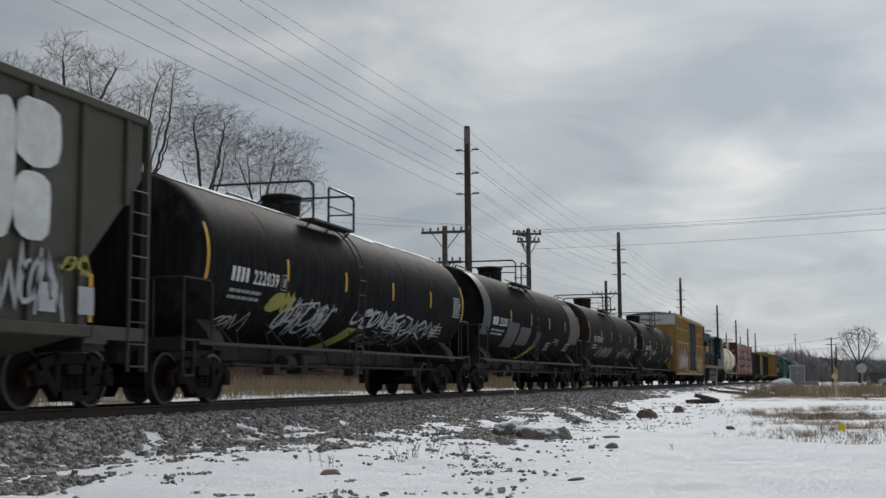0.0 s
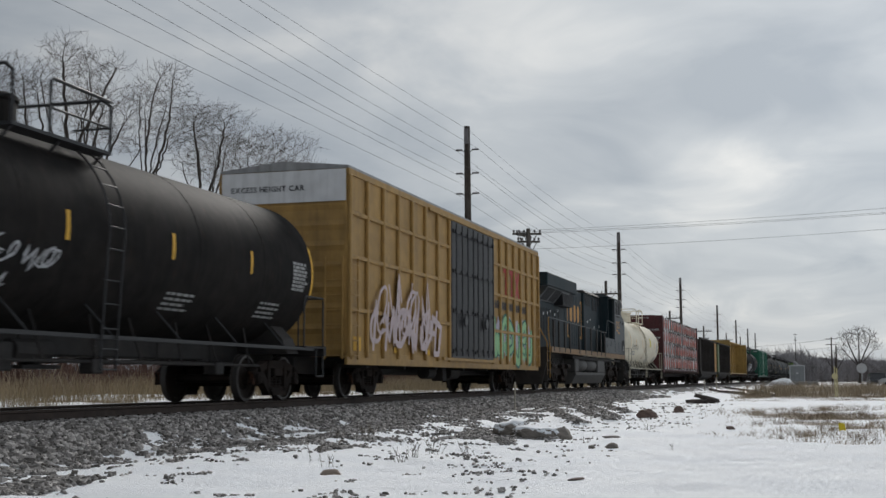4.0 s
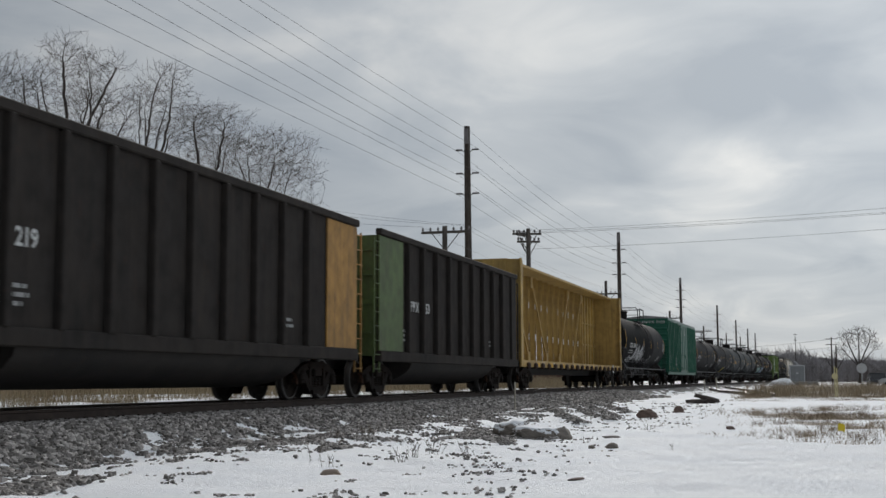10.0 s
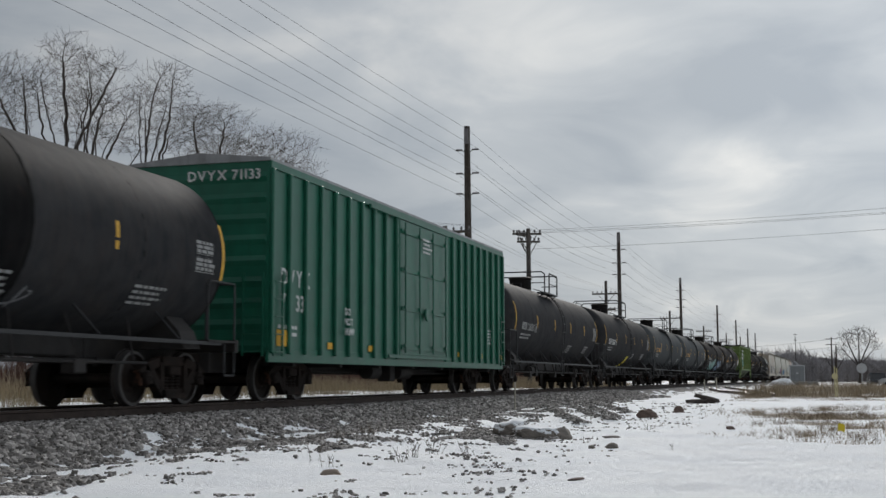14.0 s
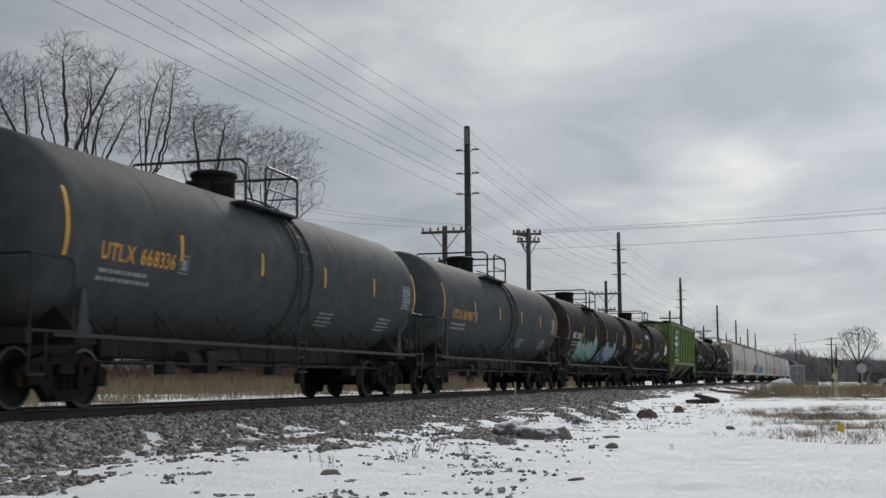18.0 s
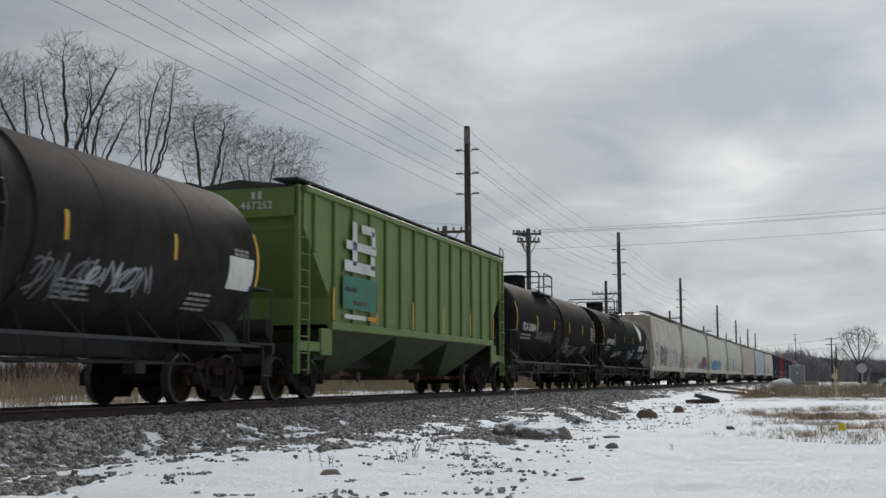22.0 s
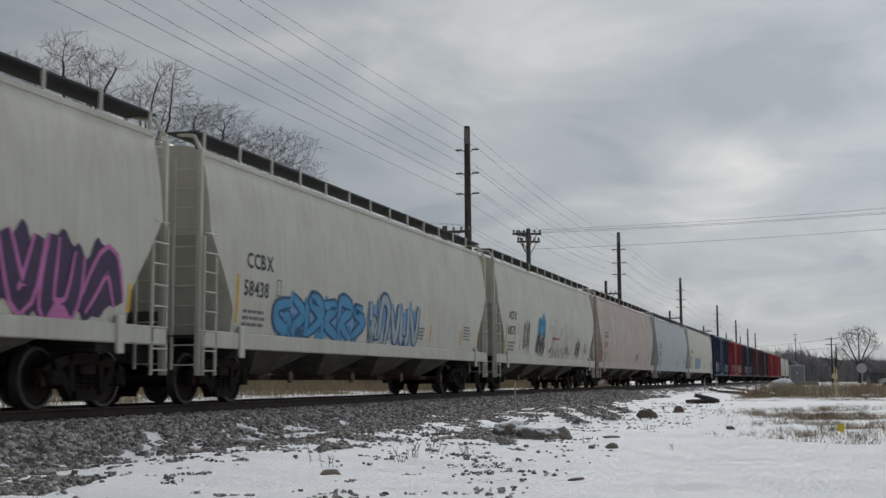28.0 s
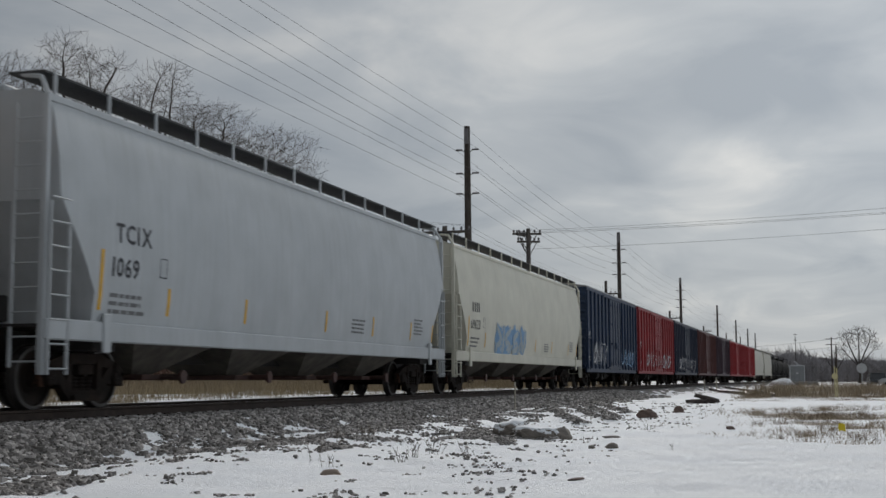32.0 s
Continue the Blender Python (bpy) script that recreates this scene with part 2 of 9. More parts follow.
def rod(bm, a, b, r, seg=8, r2=None):
    a, b = Vector(a), Vector(b)
    d = (b - a).normalized()
    u = d.orthogonal().normalized()
    w = d.cross(u)
    r2 = r if r2 is None else r2
    rings = []
    for p, rr in ((a, r), (b, r2)):
        rings.append([bm.verts.new(p + rr * (math.cos(2 * math.pi * k / seg) * u + math.sin(2 * math.pi * k / seg) * w)) for k in range(seg)])
    for k in range(seg):
        bm.faces.new((rings[0][k], rings[0][(k + 1) % seg], rings[1][(k + 1) % seg], rings[1][k]))
    bm.faces.new(rings[0][::-1])
    bm.faces.new(rings[1])
    return bm


def pipe(bm, pts, r, seg=6):
    for a, b in zip(pts[:-1], pts[1:]):
        rod(bm, a, b, r, seg)
    return bm


def lathe(bm, prof, seg=32, axis="x", c=(0, 0, 0), a0=0.0):
    """Turn a profile of (along, radius) about an axis through c."""
    rings = []
    for u, r in prof:
        ring = []
        for k in range(seg if r > 1e-6 else 1):
            a = a0 + 2 * math.pi * k / seg
            p, q = r * math.cos(a), r * math.sin(a)
            o = {"x": (u, p, q), "y": (p, u, q), "z": (p, q, u)}[axis]
            ring.append(bm.verts.new((c[0] + o[0], c[1] + o[1], c[2] + o[2])))
        rings.append(ring)
    faces = []
    for A, B in zip(rings[:-1], rings[1:]):
        for k in range(seg):
            if len(A) == 1 and len(B) == 1:
                continue
            k2 = (k + 1) % seg
            if len(A) == 1:
                q = (A[0], B[k2], B[k])
            elif len(B) == 1:
                q = (A[k], A[k2], B[0])
            else:
                q = (A[k], A[k2], B[k2], B[k])
            faces.append(bm.faces.new(q))
    for ring, flip in ((rings[0], True), (rings[-1], False)):
        if len(ring) > 1:
            faces.append(bm.faces.new(ring[::-1] if flip else ring))
    bmesh.ops.recalc_face_normals(bm, faces=faces)
    return bm


def sheet(bm, surf, u0, u1, v0, v1, nu=2, nv=4):
    """A film on a surface given by surf(u, v)."""
    g = [[bm.verts.new(surf(u0 + (u1 - u0) * i / nu, v0 + (v1 - v0) * j / nv)) for j in range(nv + 1)] for i in range(nu + 1)]
    for i in range(nu):
        for j in range(nv):
            bm.faces.new((g[i][j], g[i + 1][j], g[i + 1][j + 1], g[i][j + 1]))
    return bm


def stroke(bm, surf, pts, w):
    """A painted stroke along points (u, v) of a surface, w wide."""
    prev = None
    n = len(pts)
    for i, p in enumerate(pts):
        a, b = pts[max(0, i - 1)], pts[min(n - 1, i + 1)]
        du, dv = b[0] - a[0], b[1] - a[1]
        ln = math.hypot(du, dv) or 1.0
        ww = w * (0.6 + 0.4 * math.sin(math.pi * (i + 0.5) / n))
        q = (bm.verts.new(surf(p[0] - dv / ln * ww / 2, p[1] + du / ln * ww / 2)), bm.verts.new(surf(p[0] + dv / ln * ww / 2, p[1] - du / ln * ww / 2)))
        if prev:
            bm.faces.new((prev[0], prev[1], q[1], q[0]))
        prev = q
    return bm


def blob(bm, surf, u, v, ru, rv, rnd, n=18, rough=0.25):
    """A filled paint patch of uneven outline, as a fan of narrow rings."""
    ph = [rnd.uniform(0, 6.28) for _ in range(4)]
    prev = None
    for t in (0.0, 0.45, 0.8, 1.0):
        ring = []
        for k in range(n):
            a = 2 * math.pi * k / n
            s = 1 + rough * (0.5 * math.sin(3 * a + ph[0]) + 0.35 * math.sin(5 * a + ph[1]) + 0.3 * math.sin(8 * a + ph[2]))
            sq = 1 / max(abs(math.cos(a)), abs(math.sin(a))) ** 0.55
            ring.append((u + ru * s * sq * 0.85 * math.cos(a) * t, v + rv * s * sq * 0.85 * math.sin(a) * t))
        if t == 0.0:
            prev = [bm.verts.new(surf(u, v))]
            continue
        cur = [bm.verts.new(surf(*p)) for p in ring]
        for k in range(n):
            k2 = (k + 1) % n
            bm.faces.new((prev[0], cur[k], cur[k2]) if len(prev) == 1 else (prev[k], cur[k], cur[k2], prev[k2]))
        prev = cur
    return bm


FONT_CACHE = {}


def lettering(text, surf, u, v, height, stretch=1.0, gap=0.08):
    """Letters of the built-in font laid on a surface; u, v is the lower left corner."""
    bm = bmesh.new()
    x = u
    for ch in text:
        if ch == " ":
            x += height * 0.45
            continue
        if ch not in FONT_CACHE:
            cu = bpy.data.curves.new("glyph", "FONT")
            cu.body, cu.size, cu.resolution_u, cu.offset = ch, 1.0, 2, 0.018
            ob = bpy.data.objects.new("glyph", cu)
            me = ob.to_mesh()
            pts = [tuple(p.co) for p in me.vertices]
            FONT_CACHE[ch] = (pts, [tuple(p.vertices) for p in me.polygons])
            ob.to_mesh_clear()
            bpy.data.objects.remove(ob)
            bpy.data.curves.remove(cu)
        pts, polys = FONT_CACHE[ch]
        x0, x1 = min(p[0] for p in pts), max(p[0] for p in pts)
        if ch in "1I":
            x0, x1 = x0 - 0.07, x1 + 0.07
        k = height / 0.73
        vs = [bm.verts.new(surf(x + (p[0] - x0) * k * stretch, v + p[1] * k)) for p in pts]
        for q in polys:
            if len(set(q)) > 2:
                try:
                    bm.faces.new([vs[i] for i in q])
                except ValueError:
                    pass
        x += (x1 - x0) * k * stretch + gap * height * 1.6
    return bm, x - u


def char_bars(bm, surf, u, v, height, n, width=0.6, gap=0.22, fill=0.78):
    """n plain bars of the size of letters."""
    for k in range(n):
        a = u + k * height * (width + gap)
        sheet(bm, surf, a, a + height * width * fill, v, v + height, 2, 2)
    return bm


def text_lines(bm, surf, u, v, w, rows, pitch, rnd, thick=0.5):
    """Small writing that cannot be read: rows of short bars."""
    for r in range(rows):
        a = u
        end = u + w * rnd.uniform(0.75, 1.0)
        while a < end:
            ln = rnd.uniform(0.08, 0.25)
            sheet(bm, surf, a, min(a + ln, end), v - r * pitch - pitch * thick, v - r * pitch, 1, 1)
            a += ln + 0.04
    return bm

# ---- the lie of the land ----
TRACK_Y = 11.55
SWING = ((-900, 0), (50, 0), (90, 0.2), (127, 0.6), (180, 1.9), (240, 3.6), (300, 4.8), (360, 4.6), (420, 3.0), (500, -2.0), (900, -40.0))


def track_y(x):
    """Across-the-field place of the track's centre line, x metres along."""
    xs, ys = [p[0] for p in SWING], [p[1] for p in SWING]
    return TRACK_Y - float(np.mean(np.interp(np.linspace(x - 22, x + 22, 9), xs, ys)))


TY_X = np.linspace(-900, 900, 1801)
TY_Y = np.array([track_y(x) for x in TY_X])


def hash_noise(x, y, s, seed=0.0):
    return noise.fractal(Vector((x / s + seed, y / s - seed, seed * 1.7)), 0.6, 2.0, 4)


# low ridges of dumped ballast running down from the bed
SPOIL = (((36, 6.9), (27.5, 4.3)), ((37.5, 6.6), (29.5, 4.5)), ((40, 6.7), (33.5, 4.8)), ((33, 6.9), (25.5, 4.6)))


def seg_dist(x, y, ax, ay, bx, by):
    ex, ey = bx - ax, by - ay
    t = max(0.0, min(1.0, ((x - ax) * ex + (y - ay) * ey) / (ex * ex + ey * ey)))
    return math.hypot(x - ax - t * ex, y - ay - t * ey)


def toe_z(x):
    return -0.47 - 0.36 * math.exp(-max(x, 0.0) / 13.0)


def ground_z(x, y):
    d = y - float(np.interp(x, TY_X, TY_Y))
    field = toe_z(x) + 0.022 * hash_noise(x, y, 0.55, 12.0) + 0.035 * hash_noise(x, y, 2.6, 3.0) + 0.05 * hash_noise(x, y, 9.0, 8.0)
    if d < 0:
        k = min(1.0, max(0.0, (-d - 1.75) / 1.35))
        k = k * k * (3 - 2 * k)
        z = -0.19 * (1 - k) + field * k
        # low bank of spoil between the ballast and the field
        z += 0.16 * math.exp(-((-d - 4.6) / 0.9) ** 2) * (math.exp(-((x - 21) / 7) ** 2) + 0.8 * math.exp(-((x - 34) / 7) ** 2))
        for (ax, ay), (bx, by) in SPOIL:
            z += 0.09 * math.exp(-(seg_dist(x, y, ax, ay, bx, by) / 0.22) ** 2)
    else:
        k = min(1.0, max(0.0, (d - 1.75) / 1.5))
        k = k * k * (3 - 2 * k)
        z = -0.19 * (1 - k) + (-0.10 + 0.10 * hash_noise(x, y, 6.0, 5.0) + 0.05 * hash_noise(x, y, 0.9, 6.0)) * k
    return z


def stone_cover(x, y):
    """How far the ballast covers the ground, 0 to 1."""
    d = y - float(np.interp(x, TY_X, TY_Y))
    edge = 2.85 + 0.45 * math.exp(-((x - 9.0) / 3.0) ** 2) + 0.7 * hash_noise(x, y, 1.9, 1.0) + 0.75 * hash_noise(x, y, 0.5, 4.0)
    if x > 26:
        edge += 0.45 * max(0.0, hash_noise(x, y * 0.35, 1.3, 6.0))
    v = (edge - abs(d)) / 0.28
    if d < 0:
        v = max(v, (0.75 * math.exp(-((-d - 4.5) / 0.75) ** 2) * math.exp(-((x - 21.5) / 6.5) ** 2) + 0.55 * hash_noise(x, y, 0.7, 2.0) - 0.5) * 2.2)
        if 24 < x < 42:
            for (ax, ay), (bx, by) in SPOIL:
                v = max(v, 1.0 - (seg_dist(x, y, ax, ay, bx, by) / 0.2) + 0.5 * hash_noise(x, y, 0.6, 5.5))
        # a spit of gravel with snow lying between it and the ballast
        if x < 16:
            v = max(v, (1.15 * math.exp(-((y - 7.2 - 0.16 * (11 - x)) / 0.36) ** 2) * (1 if x < 11.2 else math.exp(-((x - 11.2) / 0.6) ** 2)) + 0.5 * hash_noise(x, y, 0.4, 19.0) - 0.45) * 2.0)
        # gravel round the boulders
        if 17 < x < 25:
            v = max(v, (0.95 * math.exp(-((x - 20.6) / 1.7) ** 2 - ((y - 5.1) / 1.15) ** 2) + 0.7 * hash_noise(x, y, 0.45, 17.0) - 0.45) * 1.8)
        # gravelly dirt strips showing through the snow along the toe
        if x > 15:
            v = max(v, (hash_noise(x * 0.45, y, 0.55, 14.0) + 0.5 * hash_noise(x, y, 2.0, 15.0) - 0.20 - 0.16 * max(0.0, -d - 4.2) ** 2) * 2.5)
    return min(1.0, max(0.0, v))


def weed_cover(x, y):
    d = y - float(np.interp(x, TY_X, TY_Y))
    n = hash_noise(x, y, 3.2, 11.0)
    if d > 2.6:
        return min(1.0, max(0.0, 0.55 + 0.9 * n)) * min(1.0, max(0.0, (d - 4.6 - 1.4 * hash_noise(x, 3.0, 6.0, 4.0)) / 1.2))
    a = math.exp(-((x - 31) / 9) ** 2) * math.exp(-((y + 0.6 - 0.05 * (x - 31)) / 2.6) ** 2)
    b = 0.75 * max(0.0, min(1.0, (x - 48) / 12)) * (1 if y < 3.5 else 0)
    return min(1.0, max(0.0, max(a, b) * (0.75 + 1.1 * n)))


def ground_material():
    m = bpy.data.materials.new("snowy_ground")
    m.use_nodes = True
    nt = m.node_tree
    N, L = nt.nodes.new, nt.links.new
    b = nt.nodes["Principled BSDF"]
    tc = N("ShaderNodeTexCoord")

    def tex(scale, detail=6, rough=0.6):
        n = N("ShaderNodeTexNoise"); n.inputs["Scale"].default_value = scale; n.inputs["Detail"].default_value = detail; n.inputs["Roughness"].default_value = rough
        L(tc.outputs["Object"], n.inputs["Vector"])
        return n.outputs["Fac"]

    def ramp(fac, a, ca, z, cz):
        r = N("ShaderNodeValToRGB"); e = r.color_ramp.elements
        e[0].position, e[0].color, e[1].position, e[1].color = a, (*ca, 1), z, (*cz, 1)
        L(fac, r.inputs[0])
        return r.outputs[0]

    def mixc(fac, a, c):
        x = N("ShaderNodeMix"); x.data_type = "RGBA"
        L(fac, x.inputs[0]); L(a, x.inputs[6]); L(c, x.inputs[7])
        return x.outputs[2]

    def mask(name, amp, sc, lo, hi):
        at = N("ShaderNodeAttribute"); at.attribute_name = name
        mu = N("ShaderNodeMath"); mu.operation = "MULTIPLY_ADD"
        L(tex(sc, 8, 0.7), mu.inputs[0]); mu.inputs[1].default_value = amp
        L(at.outputs["Fac"], mu.inputs[2])
        r = N("ShaderNodeMapRange"); r.inputs[1].default_value = lo; r.inputs[2].default_value = hi
        L(mu.outputs[0], r.inputs[0])
        return r.outputs[0]
    snow = ramp(tex(0.7), 0.3, (0.82, 0.84, 0.87), 0.7, (0.91, 0.92, 0.93))
    vor = N("ShaderNodeTexVoronoi"); vor.inputs["Scale"].default_value = 17.0
    L(tc.outputs["Object"], vor.inputs["Vector"])
    stone = ramp(vor.outputs["Color"], 0.1, (0.07, 0.065, 0.062), 0.9, (0.25, 0.24, 0.23))
    weed = ramp(tex(26.0), 0.3, (0.16, 0.13, 0.095), 0.7, (0.34, 0.285, 0.21))
    c = mixc(mask("weed", 1.9, 11.0, 1.42, 1.62), snow, weed)
    st = mask("stone", 0.7, 9.0, 0.72, 0.95)
    c = mixc(st, c, stone)
    L(c, b.inputs["Base Color"])
    b.inputs["Roughness"].default_value = 0.85
    b.inputs["Specular IOR Level"].default_value = 0.25
    bp = N("ShaderNodeBump"); bp.inputs["Strength"].default_value = 0.9; bp.inputs["Distance"].default_value = 0.05
    L(tex(7.0, 9, 0.72), bp.inputs["Height"]); L(bp.outputs[0], b.inputs["Normal"])
    return m


def make_ground():
    xs = np.concatenate([[-2500, -1200, -700], np.arange(-500, 0, 25), np.arange(0, 8, 1.0), np.arange(8, 30, 0.16), np.arange(30, 46, 0.25), np.arange(46, 60, 0.5), np.arange(60, 130, 1.5), np.arange(130, 420, 8), [450, 550, 700, 1000, 1500, 2500, 4000]])
    ys = np.concatenate([[-2500, -1000, -400, -200, -120, -80, -55, -40, -30, -22, -16], np.arange(-12, -2, 0.8), np.arange(-2, 8.0, 0.2), np.arange(8.0, 10.4, 0.1), np.arange(10.4, 15, 0.4), np.arange(15, 40, 1.6), [45, 52, 60, 75, 95, 130, 200, 400, 1000, 2500]])
    nx, ny = len(xs), len(ys)
    vs, st, wd = [], [], []
    for x in xs:
        # the rows follow the line of the track
        off = float(np.interp(x, TY_X, TY_Y)) - TRACK_Y
        for y in ys:
            yy = y + off * max(0.0, 1 - abs(y - TRACK_Y) / 60)
            vs.append((x, yy, ground_z(x, yy)))
            st.append(stone_cover(x, yy)); wd.append(weed_cover(x, yy))
    idx = np.arange(nx * ny).reshape(nx, ny)
    q = np.stack([idx[:-1, :-1], idx[1:, :-1], idx[1:, 1:], idx[:-1, 1:]], -1).reshape(-1, 4)
    me = bpy.data.meshes.new("ground")
    me.from_pydata(vs, [], q.tolist())
    for nm, vals in (("stone", st), ("weed", wd)):
        a = me.attributes.new(nm, "FLOAT", "POINT")
        a.data.foreach_set("value", vals)
    me.polygons.foreach_set("use_smooth", [True] * len(me.polygons))
    me.materials.append(ground_material())
    return tagged(new("ground", me), "patchy snow over a gravelly field beside the railway", "ground", kind="structure")


make_ground()


# ---- the railway ----
def rail_path(x0, x1, step, side):
    return [Vector((x, track_y(x) + side, 0.0)) for x in np.arange(x0, x1 + 0.1, step)]


RAIL_PROFILE = ((-0.075, -0.172), (0.075, -0.172), (0.075, -0.158), (0.012, -0.14), (0.010, -0.045), (0.036, -0.034), (0.036, -0.006), (0.028, 0.0), (-0.028, 0.0), (-0.036, -0.006), (-0.036, -0.034), (-0.010, -0.045), (-0.012, -0.14), (-0.075, -0.158))


def sweep_rail(name, path, label):
    me = bpy.data.meshes.new(name)
    n = len(RAIL_PROFILE)
    vs, fs, mi = [], [], []
    for p in path:
        vs += [(p.x, p.y + a, p.z + b) for a, b in RAIL_PROFILE]
    for i in range(len(path) - 1):
        for k in range(n):
            fs.append((i * n + k, i * n + (k + 1) % n, (i + 1) * n + (k + 1) % n, (i + 1) * n + k))
            mi.append(1 if k == 7 else 0)
    me.from_pydata(vs, [], fs)
    me.materials.append(M["rail"]); me.materials.append(M["railhead"])
    me.polygons.foreach_set("material_index", mi)
    me.update()
    return tagged(new(name, me), label, "rail", kind="structure")


near_rail = sweep_rail("rail_near", rail_path(-600, 600, 6, -0.7535), "rusty steel rail with a worn bright head")
far_rail = sweep_rail("rail_far", rail_path(-600, 600, 6, 0.7535), "rusty steel rail with a worn bright head")


def make_ties():
    bm = bmesh.new()
    box(bm, -0.115, 0.115, -1.3, 1.3, -0.34, -0.168, 0.012)
    me = mesh_of("tie", bm)
    me.materials.append(M["tie"])
    track = tagged(new("track_bed"), "creosoted wooden ties half buried in grey ballast", "railway track", kind="structure")
    rnd = random.Random(5)
    for k in range(180):
        x = 6 + k * 0.5
        link("tie", me, None, track, m=pose(x + rnd.uniform(-0.02, 0.02), track_y(x), rnd.uniform(-0.012, 0.003), 0, 0, rnd.uniform(-1, 1)))
    # plates and spikes under the near rail
    bm = bmesh.new()
    box(bm, -0.09, 0.09, -0.18, 0.18, -0.166, -0.156)
    for sx in (-0.06, 0.06):
        for sy in (-0.095, 0.095):
            box(bm, sx - 0.012, sx + 0.012, sy - 0.02, sy + 0.02, -0.156, -0.135)
    pm = mesh_of("tie_plate", bm)
    pm.materials.append(M["rail"])
    for k in range(100):
        x = 6 + k * 0.5
        link("tie_plate", pm, None, track, m=pose(x, track_y(x) - 0.7535, 0))


make_ties()


def stones(name, count, area, size, material, seed, label, thin=None):
    """Many loose angular stones in one mesh, laid where the ballast covers the ground."""
    rnd = np.random.RandomState(seed)
    base = np.array([(1, 0, -.4), (-1, 0, -.4), (0, 1, -.4), (0, -1, -.4), (.6, .5, .5), (-.6, .5, .55), (.5, -.6, .5), (-.5, -.5, .6)], float)
    faces = np.array([(4, 5, 7), (4, 7, 6), (0, 2, 4), (2, 5, 4), (2, 1, 5), (1, 7, 5), (1, 3, 7), (3, 6, 7), (3, 0, 6), (0, 4, 6)])
    vs = []
    x0, x1, y0, y1 = area
    while len(vs) < count:
        x = x0 + (x1 - x0) * rnd.rand() ** 1.5
        y = y0 + (y1 - y0) * rnd.rand()
        c = stone_cover(x, y)
        if thin is not None:
            near = math.exp(-max(0.0, 8.4 - y) / thin)
            c = 0.0 if c > 0.6 else near * max(0.0, hash_noise(x, y, 0.55, 7.0) + 0.55 * hash_noise(x, y, 2.2, 9.0) - 0.22)
        if rnd.rand() > c:
            continue
        dy = y + float(np.interp(x, TY_X, TY_Y)) - TRACK_Y
        s = size * rnd.uniform(0.5, 1.25) * (1.0 + max(0, x - 25) / 60)
        p = base * (s * rnd.uniform(0.7, 1.3, 3)) + rnd.uniform(-0.22, 0.22, (8, 3)) * s
        a, c = rnd.uniform(0, 6.28), rnd.uniform(-0.6, 0.6)
        ca, sa, cc, sc = math.cos(a), math.sin(a), math.cos(c), math.sin(c)
        p = p @ np.array([(1, 0, 0), (0, cc, sc), (0, -sc, cc)]) @ np.array([(ca, sa, 0), (-sa, ca, 0), (0, 0, 1)])
        vs.append(p + (x, dy, ground_z(x, dy) + s * 0.12))
    n = len(vs)
    V = np.concatenate(vs)
    F = (faces[None] + 8 * np.arange(n)[:, None, None]).reshape(-1, 3)
    me = bpy.data.meshes.new(name)
    me.from_pydata(V.tolist(), [], F.tolist())
    me.materials.append(material)
    return tagged(new(name, me), label, "gravel", kind="stuff")


def stone_material():
    m = bpy.data.materials.new("crushed_stone")
    m.use_nodes = True
    nt = m.node_tree
    N, L = nt.nodes.new, nt.links.new
    b = nt.nodes["Principled BSDF"]
    ge = N("ShaderNodeNewGeometry")
    r = N("ShaderNodeValToRGB"); e = r.color_ramp.elements
    e[0].position, e[0].color = 0.0, (0.085, 0.075, 0.066, 1)
    e[1].position, e[1].color = 1.0, (0.54, 0.50, 0.465, 1)
    k = e.new(0.5); k.color = (0.225, 0.207, 0.192, 1)
    L(ge.outputs["Random Per Island"], r.inputs[0])
    tc = N("ShaderNodeTexCoord")
    n = N("ShaderNodeTexNoise"); n.inputs["Scale"].default_value = 45; n.inputs["Detail"].default_value = 4
    L(tc.outputs["Object"], n.inputs["Vector"])
    hs = N("ShaderNodeHueSaturation")
    mr = N("ShaderNodeMapRange"); mr.inputs[3].default_value = 0.7; mr.inputs[4].default_value = 1.3
    L(n.outputs["Fac"], mr.inputs[0]); L(mr.outputs[0], hs.inputs["Value"]); L(r.outputs[0], hs.inputs["Color"])
    L(hs.outputs[0], b.inputs["Base Color"])
    b.inputs["Roughness"].default_value = 0.9
    return m


M["stone"] = stone_material()
stones("ballast_stones", 46000, (7.5, 66, 7.2, 10.75), 0.047, M["stone"], 3, "loose grey crushed stone heaped beside the rail")

# ---- pole lines ----
def wire_run(name, a, b, sag, r, group, label, seg=22):
    """A hanging wire from a to b, as a thin tube."""
    a, b = Vector(a), Vector(b)
    pts = []
    for k in range(seg + 1):
        t = k / seg
        p = a.lerp(b, t)
        p.z -= sag * 4 * t * (1 - t)
        pts.append(p)
    me = bpy.data.meshes.new(name)
    vs, fs = [], []
    d = (b - a).normalized()
    u = d.cross(Vector((0, 0, 1))).normalized()
    w = u.cross(d)
    for p in pts:
        vs += [p + r * (math.cos(k * 2.094) * u + math.sin(k * 2.094) * w) for k in range(3)]
    for i in range(seg):
        for k in range(3):
            fs.append((i * 3 + k, i * 3 + (k + 1) % 3, (i + 1) * 3 + (k + 1) % 3, (i + 1) * 3 + k))
    me.from_pydata(vs, [], fs)
    me.materials.append(M["wire"])
    return tagged(new(name, me), label, "wire", group)


LINE_Y = 20.0
TALL_X = (10.2, 73.5, 135.5, 200.9, 278.8, 345.9, 407.9, 459.1)
ARM_Z = (14.45, 13.0, 11.75)
ARM = 0.72


